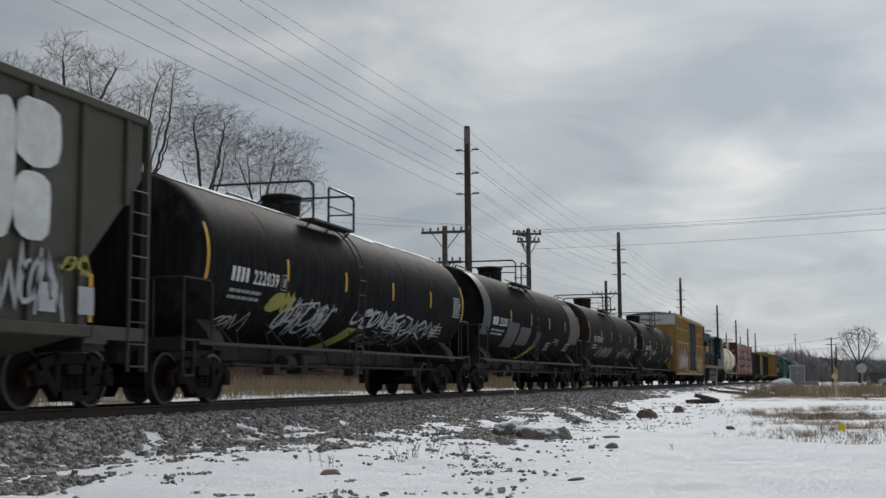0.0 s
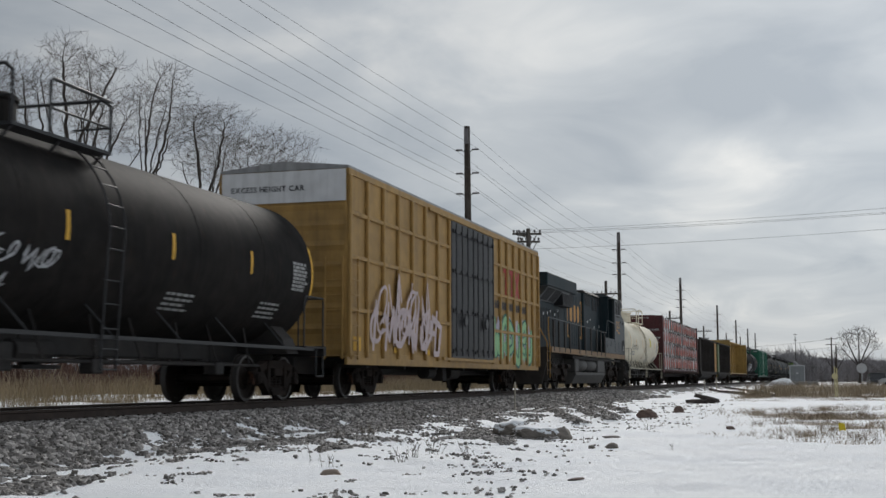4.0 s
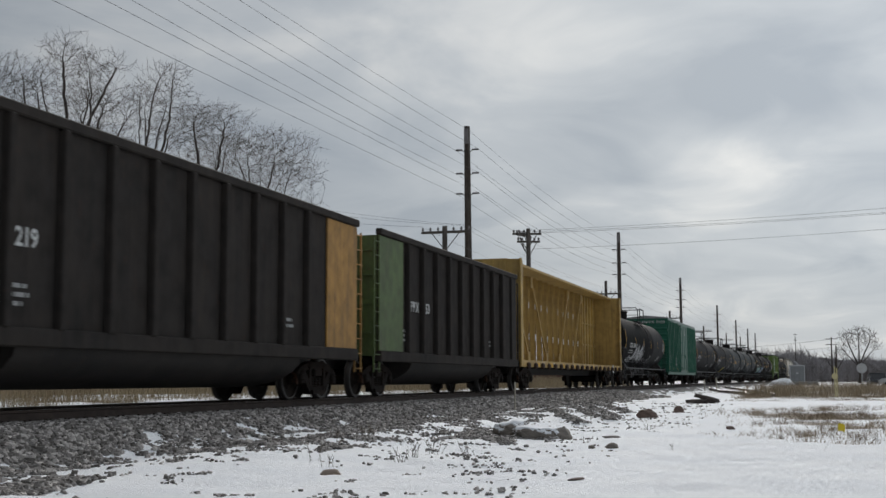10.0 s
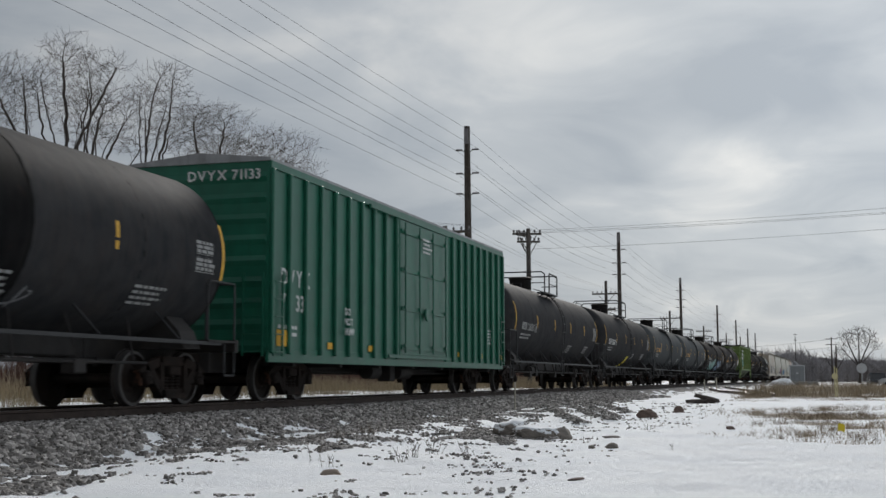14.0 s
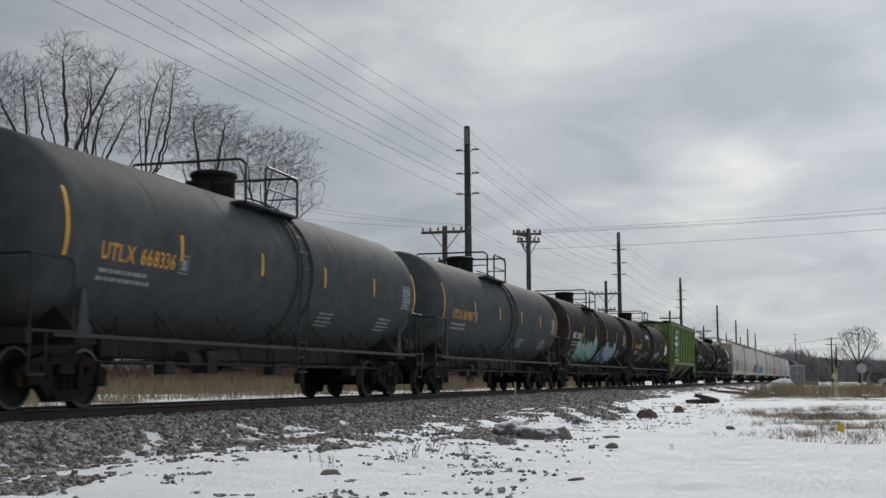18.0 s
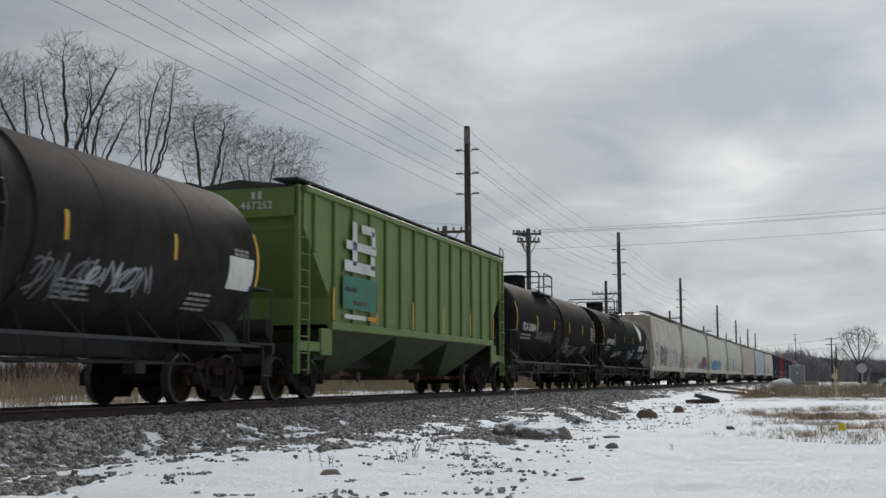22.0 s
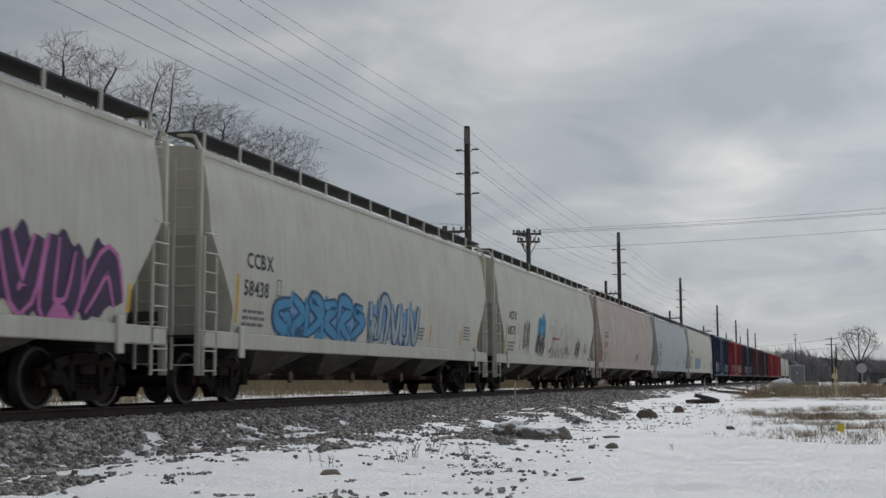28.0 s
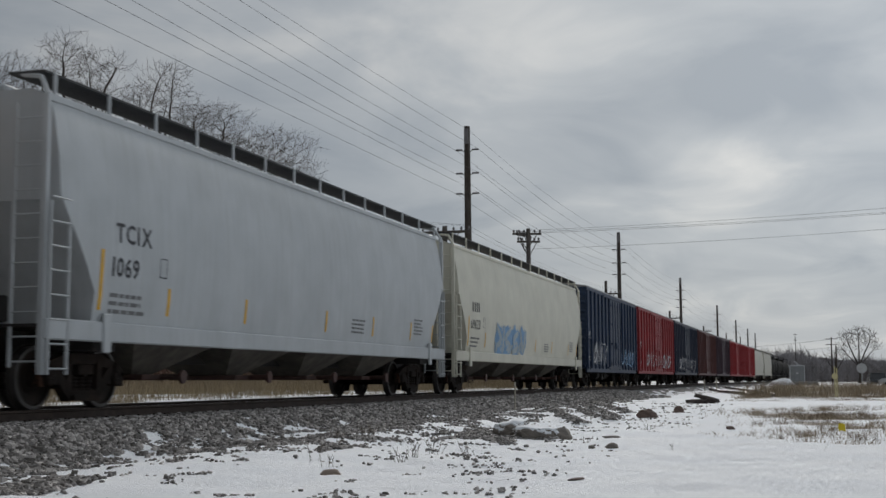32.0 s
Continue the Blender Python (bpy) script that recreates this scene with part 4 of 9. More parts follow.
def tank_car(s0, s1, paint, label, seed, R=1.52, zc=2.60, number="", letters=4, mark="white", stripes=True, tags=(), murals=(), patch=None, ring=None,
             snow=False, dome="box", placard="dim_white", platform="handrail", gap=0.78, second_ring=False, brackets=False, ox=-1.0, rail_paint=None, figures=(), code="", mark_u=0.0, rail_z=4.72):
    rnd = random.Random(seed)
    L = s1 - s0
    trim = rail_paint or M["handrail"]
    car = start_car("tank_car", label, "tank car", (s0 + s1) / 2, L, 2.15)
    H = L / 2 - gap                        # head tip
    hl = 0.62                              # head depth
    bm = bmesh.new()
    prof = [(-H, 0.0)] + [(-H + hl * (1 - math.cos(a)), R * math.sin(a)) for a in [0.25 * k for k in range(1, 6)]] + [(-H + hl, R)]
    prof += [(x, R) for x in np.linspace(-H + hl + 0.4, H - hl - 0.4, 9)]
    prof += [(-u, r) for u, r in reversed(prof[:7])]
    lathe(bm, prof, 56, "x", (0, 0, zc))
    part("shell", bm, paint, car, smooth=True)
    surf = tank_surface(R, zc)
    # weld seams and jacket bands
    for x in (-H * 0.62, -H * 0.3, H * 0.32, H * 0.64):
        bm = bmesh.new()
        lathe(bm, [(x - 0.02, R + 0.001), (x - 0.012, R + 0.005), (x + 0.012, R + 0.005), (x + 0.02, R + 0.001)], 48, "x", (0, 0, zc))
        part("weld_seam", bm, paint, car, smooth=True)
    if ring:
        bm = bmesh.new()
        for x in ((0.3, 1.05) if second_ring else (0.3,)):
            lathe(bm, [(x - 0.07, R), (x - 0.06, R + 0.045), (x + 0.06, R + 0.045), (x + 0.07, R)], 56, "x", (0, 0, zc))
        part("jacket_band", bm, ring, car, smooth=True)
    # centre ladder following the shell
    bm = bmesh.new()
    la = ox + 0.72                         # the ladder climbs to the platform's end
    lb = la + 0.43
    for x in (la, lb):
        pipe(bm, [(x, -(R + 0.10) * math.cos(a), zc + (R + 0.10) * math.sin(a)) for a in np.linspace(-0.2, 1.35, 9)], 0.018, 5)
        pipe(bm, [(x, -(R + 0.10) * math.cos(-0.2), zc + (R + 0.1) * math.sin(-0.2)), (x, -1.52, 1.1), (x, -1.5, 0.55)], 0.02, 5)
    for a in np.linspace(-0.15, 1.3, 8):
        rod(bm, (la, -(R + 0.10) * math.cos(a), zc + (R + 0.10) * math.sin(a)), (lb, -(R + 0.10) * math.cos(a), zc + (R + 0.10) * math.sin(a)), 0.013, 5)
    for z in (0.58, 0.88, 1.18, 1.55, 1.9):
        rod(bm, (la, -1.53, z), (lb, -1.53, z), 0.013, 5)
    part("ladder", bm, trim, car)
    # side rail along the running board line
    bm = bmesh.new()
    for s in (-1, 1):
        box(bm, -L / 2 + 1.2, L / 2 - 1.2, s * 1.46 - 0.035, s * 1.46 + 0.035, 1.03, 1.09)
        for x in np.linspace(-L / 2 + 2.6, L / 2 - 2.6, 7):
            rod(bm, (x, s * 1.45, 1.06), (x - 0.25, s * R * 0.72, zc - R * 0.68), 0.02, 5)
    part("side_rail", bm, trim, car)
    # stub sills, bolsters and saddles
    for e in (-1, 1):
        bm = bmesh.new()
        box(bm, *sorted((e * (L / 2 - 0.55), e * (L / 2 - 4.2))), -0.32, 0.32, 0.70, 1.12, 0.02)
        xb = e * (L / 2 - 2.15)
        prism(bm, [(-1.42, 0.95), (1.42, 0.95), (1.3, 1.25), (1.05, zc - R * 0.72), (-1.05, zc - R * 0.72), (-1.3, 1.25)], "x", xb - 0.28, xb + 0.28)
        box(bm, *sorted((e * (L / 2 - 0.55), e * (L / 2 - 0.68))), -1.5, 1.5, 0.92, 1.14)
        part("saddle", bm, M["under"], car)
        bm = bmesh.new()
        box(bm, *sorted((e * (L / 2 - 0.62), e * (L / 2 - 1.75))), -1.52, 1.52, 1.08, 1.12)
        part("end_platform", bm, rail_paint or M["under"], car)
        xe = e * (L / 2 - 0.66)
        for yy in (-1, 1):
            bm = bmesh.new()
            pipe(bm, [(e * (L / 2 - 1.7), yy * 1.47, 1.1), (e * (L / 2 - 1.7), yy * 1.47, 2.05), (e * (L / 2 - 1.62), yy * 1.47, 2.15), (xe, yy * 1.47, 2.15), (xe, yy * 1.4, 2.15), (xe, yy * 0.9, 2.15), (xe, yy * 0.9, 1.1)], 0.02, 6)
            pipe(bm, [(xe, yy * 1.47, 2.15), (xe, yy * 1.47, 0.5), (e * (L / 2 - 1.05), yy * 1.47, 0.5), (e * (L / 2 - 1.05), yy * 1.47, 1.1)], 0.02, 6)
            part("end_handrail", bm, trim, car)
    # under the belly: outlet, skid, brake gear
    bm = bmesh.new()
    lathe(bm, [(0.62, 0.16), (0.78, 0.2), (0.95, 0.3), (zc - R + 0.1, 0.42)], 14, "z")
    box(bm, -0.5, 0.5, -0.22, 0.22, 0.6, 0.66)
    part("outlet_valve", bm, M["under"], car)
    bm = bmesh.new()
    for yy in (-0.7, 0.5):
        rod(bm, (-L / 2 + 3.4, yy, 0.72), (L / 2 - 3.4, yy, 0.74), 0.022, 6)
    for k in range(6):
        x = -L / 2 + 4.0 + k * (L - 8) / 5
        box(bm, x - 0.03, x + 0.03, -0.75, 0.55, 0.70, 0.78)
        rod(bm, (x, -0.5, 0.75), (x, -0.5, zc - R + 0.3), 0.02, 5)
    x = -L / 2 + 6.0
    rod(bm, (x, -0.9, 0.78), (x + 0.45, -0.9, 0.78), 0.16, 12)
    box(bm, x + 0.7, x + 1.1, -1.05, -0.7, 0.55, 0.95, 0.02)
    rod(bm, (x + 1.6, -0.6, 0.85), (x + 2.5, -0.6, 0.85), 0.17, 12)
    part("brake_gear", bm, M["under"], car)
    # channel and hangers along the belly
    bm = bmesh.new()
    box(bm, -L / 2 + 4.1, L / 2 - 4.1, -0.42, 0.42, 0.80, zc - R + 0.12, 0.02)
    part("belly_channel", bm, M["under"], car)
    bm = bmesh.new()
    rod(bm, (-L / 2 + 3.2, -1.15, 0.70), (L / 2 - 3.2, -1.15, 0.70), 0.024, 6)
    for k in range(9):
        x = -L / 2 + 3.6 + k * (L - 7.2) / 8
        rod(bm, (x, -1.15, 0.70), (x + 0.1 * (-1) ** k, -0.95, zc - R + 0.36), 0.02, 5)
        if k % 3 == 1:
            box(bm, x - 0.16, x + 0.16, -1.2, -0.95, 0.52, 0.74, 0.02)
    part("brake_pipe", bm, M["under"], car)
    # manway, platform and rails on top
    top = zc + R
    bm = bmesh.new()
    if dome == "box":
        lathe(bm, [(top - 0.1, 0.44), (top + 0.36, 0.44), (top + 0.38, 0.48), (top + 0.44, 0.48), (top + 0.48, 0.42), (top + 0.48, 0)], 20, "z", (ox - 0.1, 0, 0))
        box(bm, ox - 0.95, ox - 0.6, -0.2, 0.2, top - 0.08, top + 0.2, 0.03)
    else:
        lathe(bm, [(top - 0.1, 0.72), (top + 0.42, 0.72), (top + 0.42, 0.78), (top + 0.5, 0.78), (top + 0.5, 0)], 28, "z", (ox, 0, 0))
    part("manway", bm, paint if dome != "box" else M["tank_matt"], car, smooth=True)
    pz = rail_z - 0.86
    for yy in (-1, 1):
        bm = bmesh.new()
        box(bm, ox - 1.26, ox + 1.26, *sorted((yy * 1.28, yy * 0.95)), pz, pz + 0.05)
        for x in (ox - 1.15, ox, ox + 1.15):
            rod(bm, (x, yy * 1.2, pz + 0.01), (x, yy * 0.98, zc + R * 0.70), 0.025, 5)
        part("platform", bm, M["handrail"] if platform == "handrail" else paint, car)
    rmat = M["handrail"] if platform == "handrail" else paint
    for x in (ox - 1.24, ox + 1.24):
        bm = bmesh.new()
        pipe(bm, [(x, -1.26, pz), (x, -1.26, rail_z - 0.1), (x, -1.14, rail_z), (x, 1.14, rail_z), (x, 1.26, rail_z - 0.1), (x, 1.26, pz)], 0.027, 6)
        part("end_hoop", bm, rmat, car)
        for sy in (-1, 1):
            bm = bmesh.new()
            rod(bm, (x, sy * 1.26, pz + 0.42), (x, sy * 0.6, pz + 0.42), 0.018, 6)
            part("mid_rail", bm, rmat, car)
    for yy in (-1.26, 1.26):
        bm = bmesh.new()
        pipe(bm, [(ox - 0.35, yy, pz), (ox - 0.35, yy, rail_z - 0.06), (ox - 0.28, yy, rail_z - 0.01), (ox + 1.24, yy, rail_z - 0.03)], 0.027, 6)
        part("side_hoop", bm, rmat, car)
        bm = bmesh.new()
        rod(bm, (ox - 0.35, yy, pz + 0.42), (ox + 1.24, yy, pz + 0.42), 0.018, 6)
        part("mid_rail", bm, rmat, car)
    # markings on the near side
    if stripes:
        for k, x in enumerate((-H + hl - 0.02, -0.249 * L, -0.080 * L, 0.090 * L, 0.256 * L, H - hl - 0.05)):
            bm = bmesh.new()
            long = 0.48 if k in (0, 5) else 0.26
            sheet(bm, surf, x, x + 0.095, -0.05 - long + 0.1, long + 0.1 if k in (0, 5) else 0.22, 1, 8)
            part("reflector_strip", bm, M["yellow"], car)
    mk = M[mark]
    if number:
        u = -0.375 * L + mark_u
        if code:
            bm, wc = lettering(code, surf, u, -0.38, 0.27, 0.95)
            part("owner_code", bm, mk, car)
        else:
            bm = bmesh.new()
            char_bars(bm, surf, u, -0.38, 0.27, letters, 0.56, 0.16)
            part("owner_mark", bm, mk, car, "worn letter-size bars")
            wc = 0.27 * letters * 0.72
        bm, wd = lettering(number, surf, u + wc + 0.14, -0.38, 0.27, 0.95)
        part("car_number", bm, mk, car)
        bm = bmesh.new()
        text_lines(bm, surf, u + 0.05, -0.52, 1.7, 2, 0.13, rnd)
        part("stencilled_lines", bm, M[placard or "dim_white"], car)
        for uu, vv in ((0.10 * L, -0.75), (0.30 * L, -0.7)):
            bm = bmesh.new()
            text_lines(bm, surf, uu, vv, 1.0, 4, 0.10, rnd)
            part("stencilled_lines", bm, M[placard or "dim_white"], car)
        bm = bmesh.new()
        bu = u + wc + 0.26 + wd
        for a, b, c, d in ((0, 0.3, 0.29, 0.31), (0, 0.3, 0, 0.02), (0, 0.02, 0, 0.3), (0.28, 0.3, 0, 0.3), (0.08, 0.22, 0.06, 0.24)):
            sheet(bm, surf, bu + a, bu + b, -0.42 + c, -0.42 + d, 1, 1)
        part("inspection_box", bm, M["dim_white"] if mark != "dark_mark" else mk, car)
    if placard:
        bm = bmesh.new()
        text_lines(bm, surf, H - hl - 1.0, 0.2, 0.75, 8, 0.075, rnd, 0.75)
        part("data_panel", bm, M[placard], car)
    for (x0, x1, v0, v1, n, w, col) in tags:
        part("graffiti_tag", scribble(lift(surf, 0.004), x0, x1, v0, v1, n, w, rnd), M[col], car, "spray-painted scrawl")
    for (x0, x1, v0, v1, n, fill, line, fill2) in murals:
        mural(car, leant(lift(surf, 0.006), 0.5 * (v0 + v1)), x0, x1, v0, v1, n, M[fill], M[line], rnd, M[fill2] if fill2 else None)
    # grey repaint on one car, a soft sheen put into colour on another
    if patch:
        for (x0, x1, v0, v1, col) in patch:
            bm = bmesh.new()
            sheet(bm, lift(surf, 0.002), x0, x1, v0, v1, 3, 14)
            part("repaint_patch", bm, M[col], car, smooth=True)
    for (name, col, lab, pts) in figures:
        part(name, figure(lift(surf, 0.003), pts), M[col], car, lab)
    if snow:
        bm = bmesh.new()
        g = []
        for i, x in enumerate(np.linspace(-H + 0.9, H - 0.9, 40)):
            hw = 0.45 + 0.14 * hash_noise(x, 0, 1.1, 2.0)
            g.append([bm.verts.new((x, (R + 0.03 + 0.04 * math.cos(a / hw * 1.5)) * -math.sin(a), zc + (R + 0.012 + 0.03 * max(0, math.cos(a / hw * 1.5))) * math.cos(a))) for a in np.linspace(-hw, hw, 9)])
        for i in range(39):
            for j in range(8):
                bm.faces.new((g[i][j], g[i + 1][j], g[i + 1][j + 1], g[i][j + 1]))
        part("snow_cap", bm, M["snow"], car, "thin wind-packed snow", smooth=True)
    if brackets:
        bm = bmesh.new()
        for e in (-1, 1):
            xb = e * (L / 2 - 2.15)
            prism(bm, [(xb - 0.15, 1.1), (xb + 0.15, 1.1), (xb + 0.05, 1.75), (xb - 0.05, 1.75)], "y", -1.36, -1.30)
        part("anchor_bracket", bm, paint, car)
        bm = bmesh.new()
        rod(bm, (L / 2 - 1.9, -1.25, 1.32), (L / 2 - 1.2, -1.25, 1.32), 0.2, 14)
        part("air_reservoir", bm, M["tank_dark"], car)
    return car


M["snow"] = surface("settled_snow", (0.82, 0.83, 0.85), 0.8, vary=0.06, scale=5, bump=0.3, grain=12, spec=0.2)
M["tag_silver"] = flatmark("silver_spray_paint", (0.42, 0.42, 0.43), worn=0.5)
M["tag_grey"] = flatmark("thin_grey_spray_paint", (0.17, 0.17, 0.175), worn=0.5)
M["tag_yellow"] = flatmark("olive_yellow_spray_paint", (0.30, 0.28, 0.05), worn=0.5)
M["tag_teal"] = flatmark("teal_spray_paint", (0.16, 0.42, 0.36), worn=0.3)
M["tag_blue"] = flatmark("pale_blue_spray_paint", (0.16, 0.30, 0.48), worn=0.35)
M["tag_black"] = flatmark("black_spray_paint", (0.02, 0.02, 0.022), worn=0.2)
M["orange_mark"] = flatmark("orange_stencil_paint", (0.62, 0.30, 0.03), worn=0.5)

M["label_yellow"] = flatmark("bright_yellow_label", (0.66, 0.55, 0.02), worn=0.2)
M["label_white"] = flatmark("worn_white_figure_paint", (0.70, 0.69, 0.64), worn=0.2)
T_BLACK = "black steel tank car with yellow reflector strips"
tank_car(-248.87, -229.6, M["tank_streaky"], "black steel tank car with white scrawls and snow on top", 1, ox=-1.6, number="222039", snow=True,
         tags=((-7.2, -5.8, -1.45, -1.0, 2, 0.05, "tag_silver"), (-4.7, -1.6, -1.45, -0.55, 5, 0.07, "tag_silver"), (-4.2, -2.2, -1.2, -0.5, 3, 0.05, "tag_silver"), (-0.6, 2.9, -1.0, -0.5, 6, 0.09, "tag_silver"), (2.6, 6.3, -1.15, -0.6, 6, 0.06, "tag_silver"), (0.3, 4.5, -1.6, -1.1, 6, 0.04, "tag_grey"), (-5.3, -4.2, -0.85, -0.5, 2, 0.16, "tag_yellow")),
         figures=(("chalk_patch", "tag_yellow", "olive-yellow painted slash", ((-1.35, -1.9), (-0.5, -1.9), (0.14, -1.05), (-0.5, -1.05))),))
tank_car(-229.6, -210.5, M["tank_black"], "black steel tank car with grey repaint patches", 2, ox=-1.66, number="222015",
         patch=((-8.45, -7.5, -0.75, 1.5, "tank_patch"), (6.0, 7.9, -0.7, 1.1, "tank_patch"), (-5.0, -3.4, -1.15, -0.2, "tank_patch"), (-3.1, -1.4, -1.0, -0.3, "tank_patch"), (-0.3, 0.4, -1.1, -0.4, "tank_patch")),
         figures=(("chalk_patch", "tag_yellow", "olive-yellow painted slash", ((-1.0, -1.75), (-0.3, -1.75), (0.2, -1.0), (-0.35, -1.0))),), tags=((3.0, 4.3, -0.8, -0.5, 2, 0.04, "tag_silver"),))
tank_car(-210.5, -192.15, M["tank_matt"], "black steel tank car with a small white scrawl", 3, ox=-1.24, code="TILX", mark_u=0.3, number="270609", tags=((-4.7, -0.6, -1.2, -0.55, 6, 0.05, "tag_silver"), (2.6, 5.2, -0.95, -0.5, 6, 0.05, "tag_grey")))
tank_car(-192.15, -174.15, M["tank_matt"], "matt black steel tank car with a small white scrawl", 4, ox=-1.17, code="TILX", mark_u=0.3, number="270782", tags=((-3.7, -1.5, -0.75, -0.25, 5, 0.05, "tag_silver"), (-3.4, -2.4, -1.1, -0.8, 2, 0.04, "tag_silver")))
# the lighter end patch paints in the soft highlight on that end
tank_car(-31.6, -11.8, M["tank_black"], "black steel tank car with a big white scrawl and a sheen painted on its end", 5, ox=-0.9, gap=0.62, code="CRGX", mark_u=0.35, number="29584",
         tags=((-5.0, -0.7, -1.3, -0.15, 4, 0.15, "tag_silver"), (-6.8, -4.6, -1.4, -0.85, 4, 0.08, "tag_silver"), (-0.6, 3.4, -1.35, -0.95, 7, 0.05, "tag_grey")),
         patch=((3.0, 8.6, -1.9, 2.4, "tank_dark"),))
T_GREY = "dark grey steel tank car with yellow reflector strips"
tank_car(8.4, 28.0, M["tank_dark"], T_GREY, 6, ox=-1.05, number="226310", mark="dim_white")
tank_car(28.0, 47.15, M["tank_dark"], "dark grey steel tank car with a yellow label", 7, ox=-1.05, number="226322",
         figures=(("flag_label", "label_yellow", "bright yellow fabric label", ((0.95, -1.85), (1.5, -1.72), (1.1, -0.93), (0.4, -0.95))),))
T_UT = "blue-grey steel tank car with a raised centre band"
tank_car(47.15, 66.0, M["tank_grey"], T_UT, 8, ox=-0.46, rail_z=4.63, code="UTLX", number="668336", mark="orange_mark", ring=M["tank_grey"], second_ring=True, brackets=True)
tank_car(66.0, 84.85, M["tank_grey"], T_UT, 9, ox=-0.89, rail_z=4.63, code="UTLX", number="667867", mark="orange_mark", ring=M["tank_grey"], second_ring=True, brackets=True)
tank_car(84.85, 103.9, M["tank_brown"], "grimy black tank car with teal and blue graffiti", 10, ox=-1.38, rail_z=4.62, code="BRCX", number="2013", ring=M["tank_brown"], second_ring=True,
         tags=((-7.0, -5.2, -1.4, -0.7, 5, 0.03, "tag_silver"),),
         murals=((-5.25, -0.45, -1.7, -0.3, 6, "tag_teal", "tag_silver", "tag_grey"), (0.55, 5.2, -1.6, -0.45, 6, "tag_blue", "tag_silver", "tag_grey")))
tank_car(103.9, 122.9, M["tank_brown"], "grimy black tank car with orange marks and thin scrawls", 11, ox=-0.93, rail_z=4.63, code="UTLX", number="666452", mark="orange_mark", ring=M["tank_brown"], second_ring=True,
         tags=((-4.7, -3.0, -1.3, -0.6, 3, 0.06, "tag_grey"), (-2.4, -1.2, -0.9, -0.5, 3, 0.05, "tag_grey"), (1.0, 2.6, -1.1, -0.4, 3, 0.05, "tag_grey"), (2.4, 4.4, -0.9, -0.4, 4, 0.05, "tag_silver")),
         figures=(("notice_plate", "tag_silver", "pale stencilled plate", ((-2.5, 0.28), (-1.2, 0.28), (-1.2, 0.52), (-2.5, 0.52))), ("data_plate", "label_white", "white data plate", ((6.9, -0.55), (7.9, -0.55), (7.9, 0.05), (6.9, 0.05)))))
tank_car(141.7, 160.45, M["tank_soot"], "brownish black tank car with white marks", 12, ox=-1.9, rail_z=4.64, code="TILX", number="253684", ring=M["tank_soot"],
         tags=((-4.6, -1.6, -0.75, -0.3, 6, 0.025, "dim_white"), (1.0, 1.9, -1.0, -0.35, 3, 0.03, "dim_white"), (3.2, 4.6, -1.35, -0.75, 4, 0.025, "dim_white")))
tank_car(160.45, 179.7, M["tank_black"], "black tank car with white scrawls and a leaf shape", 13, code="ADMX", number="28603",
         ox=-1.96, tags=((-4.3, -3.0, -1.15, -0.7, 2, 0.05, "tag_silver"), (-3.1, -1.5, -0.95, -0.68, 4, 0.04, "tag_grey"), (0.6, 2.6, -1.15, -0.45, 3, 0.045, "tag_silver"), (4.4, 7.9, -1.05, -0.65, 6, 0.045, "tag_grey")),
         figures=(("leaf_shape", "label_white", "worn white leaf shape", ((5.13, 1.31), (5.49, 1.13), (5.74, 0.7), (5.43, 0.38), (4.9, 0.02), (4.72, 0.12), (4.45, 0.0), (4.25, 0.47), (4.6, 0.95))),
                  ("letter_shape", "tag_silver", "plain outlined letter block", ((4.05, -0.55), (4.6, -0.55), (4.75, -0.22), (4.35, -0.22))), ("letter_shape", "tag_silver", "plain outlined letter block", ((4.8, -0.55), (5.35, -0.55), (5.5, -0.22), (4.95, -0.22))), ("letter_shape", "tag_silver", "plain outlined letter block", ((5.55, -0.55), (6.2, -0.55), (6.3, -0.22), (5.7, -0.22)))))
M["grey_stencil"] = flatmark("blue_grey_stencil_paint", (0.20, 0.22, 0.24), worn=0.4)
M["tank_cream"] = surface("dirty_cream_rail_paint", (0.42, 0.38, 0.29), 0.6, vary=0.2, dirt=0.4, grime=(0.16, 0.12, 0.08), rust=0.2, bump=0.05)
M["streak_rust"] = flatmark("thin_brown_stain", (0.50, 0.40, 0.25), worn=0.0)
tank_car(-129.93, -113.75, M["tank_white"], "cream-white tank car streaked with rust below its top housing", 14, R=1.42, zc=2.55, number="112213", mark="dark_mark", dome="wide",
         platform="paint", placard="grey_stencil", ring=None, gap=1.35, ox=-1.43, rail_z=4.62, code="TILX", mark_u=0.55, rail_paint=M["tank_cream"],
         figures=(("yellow_label", "label_yellow", "yellow placard", ((2.05, -0.12), (2.5, -0.12), (2.5, 0.42), (2.05, 0.42))),
                  ("rust_streak", "streak_rust", "brown run-down streak", ((-0.45, -1.25), (0.12, -1.3), (0.10, 0.0), (0.0, 1.35), (-0.75, 1.4), (-0.30, 0.2))),
                  ("rust_streak", "streak_rust", "brown run-down streak", ((0.2, 0.6), (0.33, 0.6), (0.4, 1.5), (0.1, 1.5)))))
for k in range(4):
    tank_car(488.5 + 18.9 * k, 507.4 + 18.9 * k, M["tank_matt"], "black tank car far down the train", 20 + k, stripes=False, placard=None)

# ---- cars with flat and ribbed sides ----
def flat_surface(w):
    def f(u, v):
        return (u, -(w + 0.006), v)
    return f


def end_surface(x):
    """On the end wall that faces along -x."""
    def f(u, v):
        return (x - 0.006, -u, v)
    return f


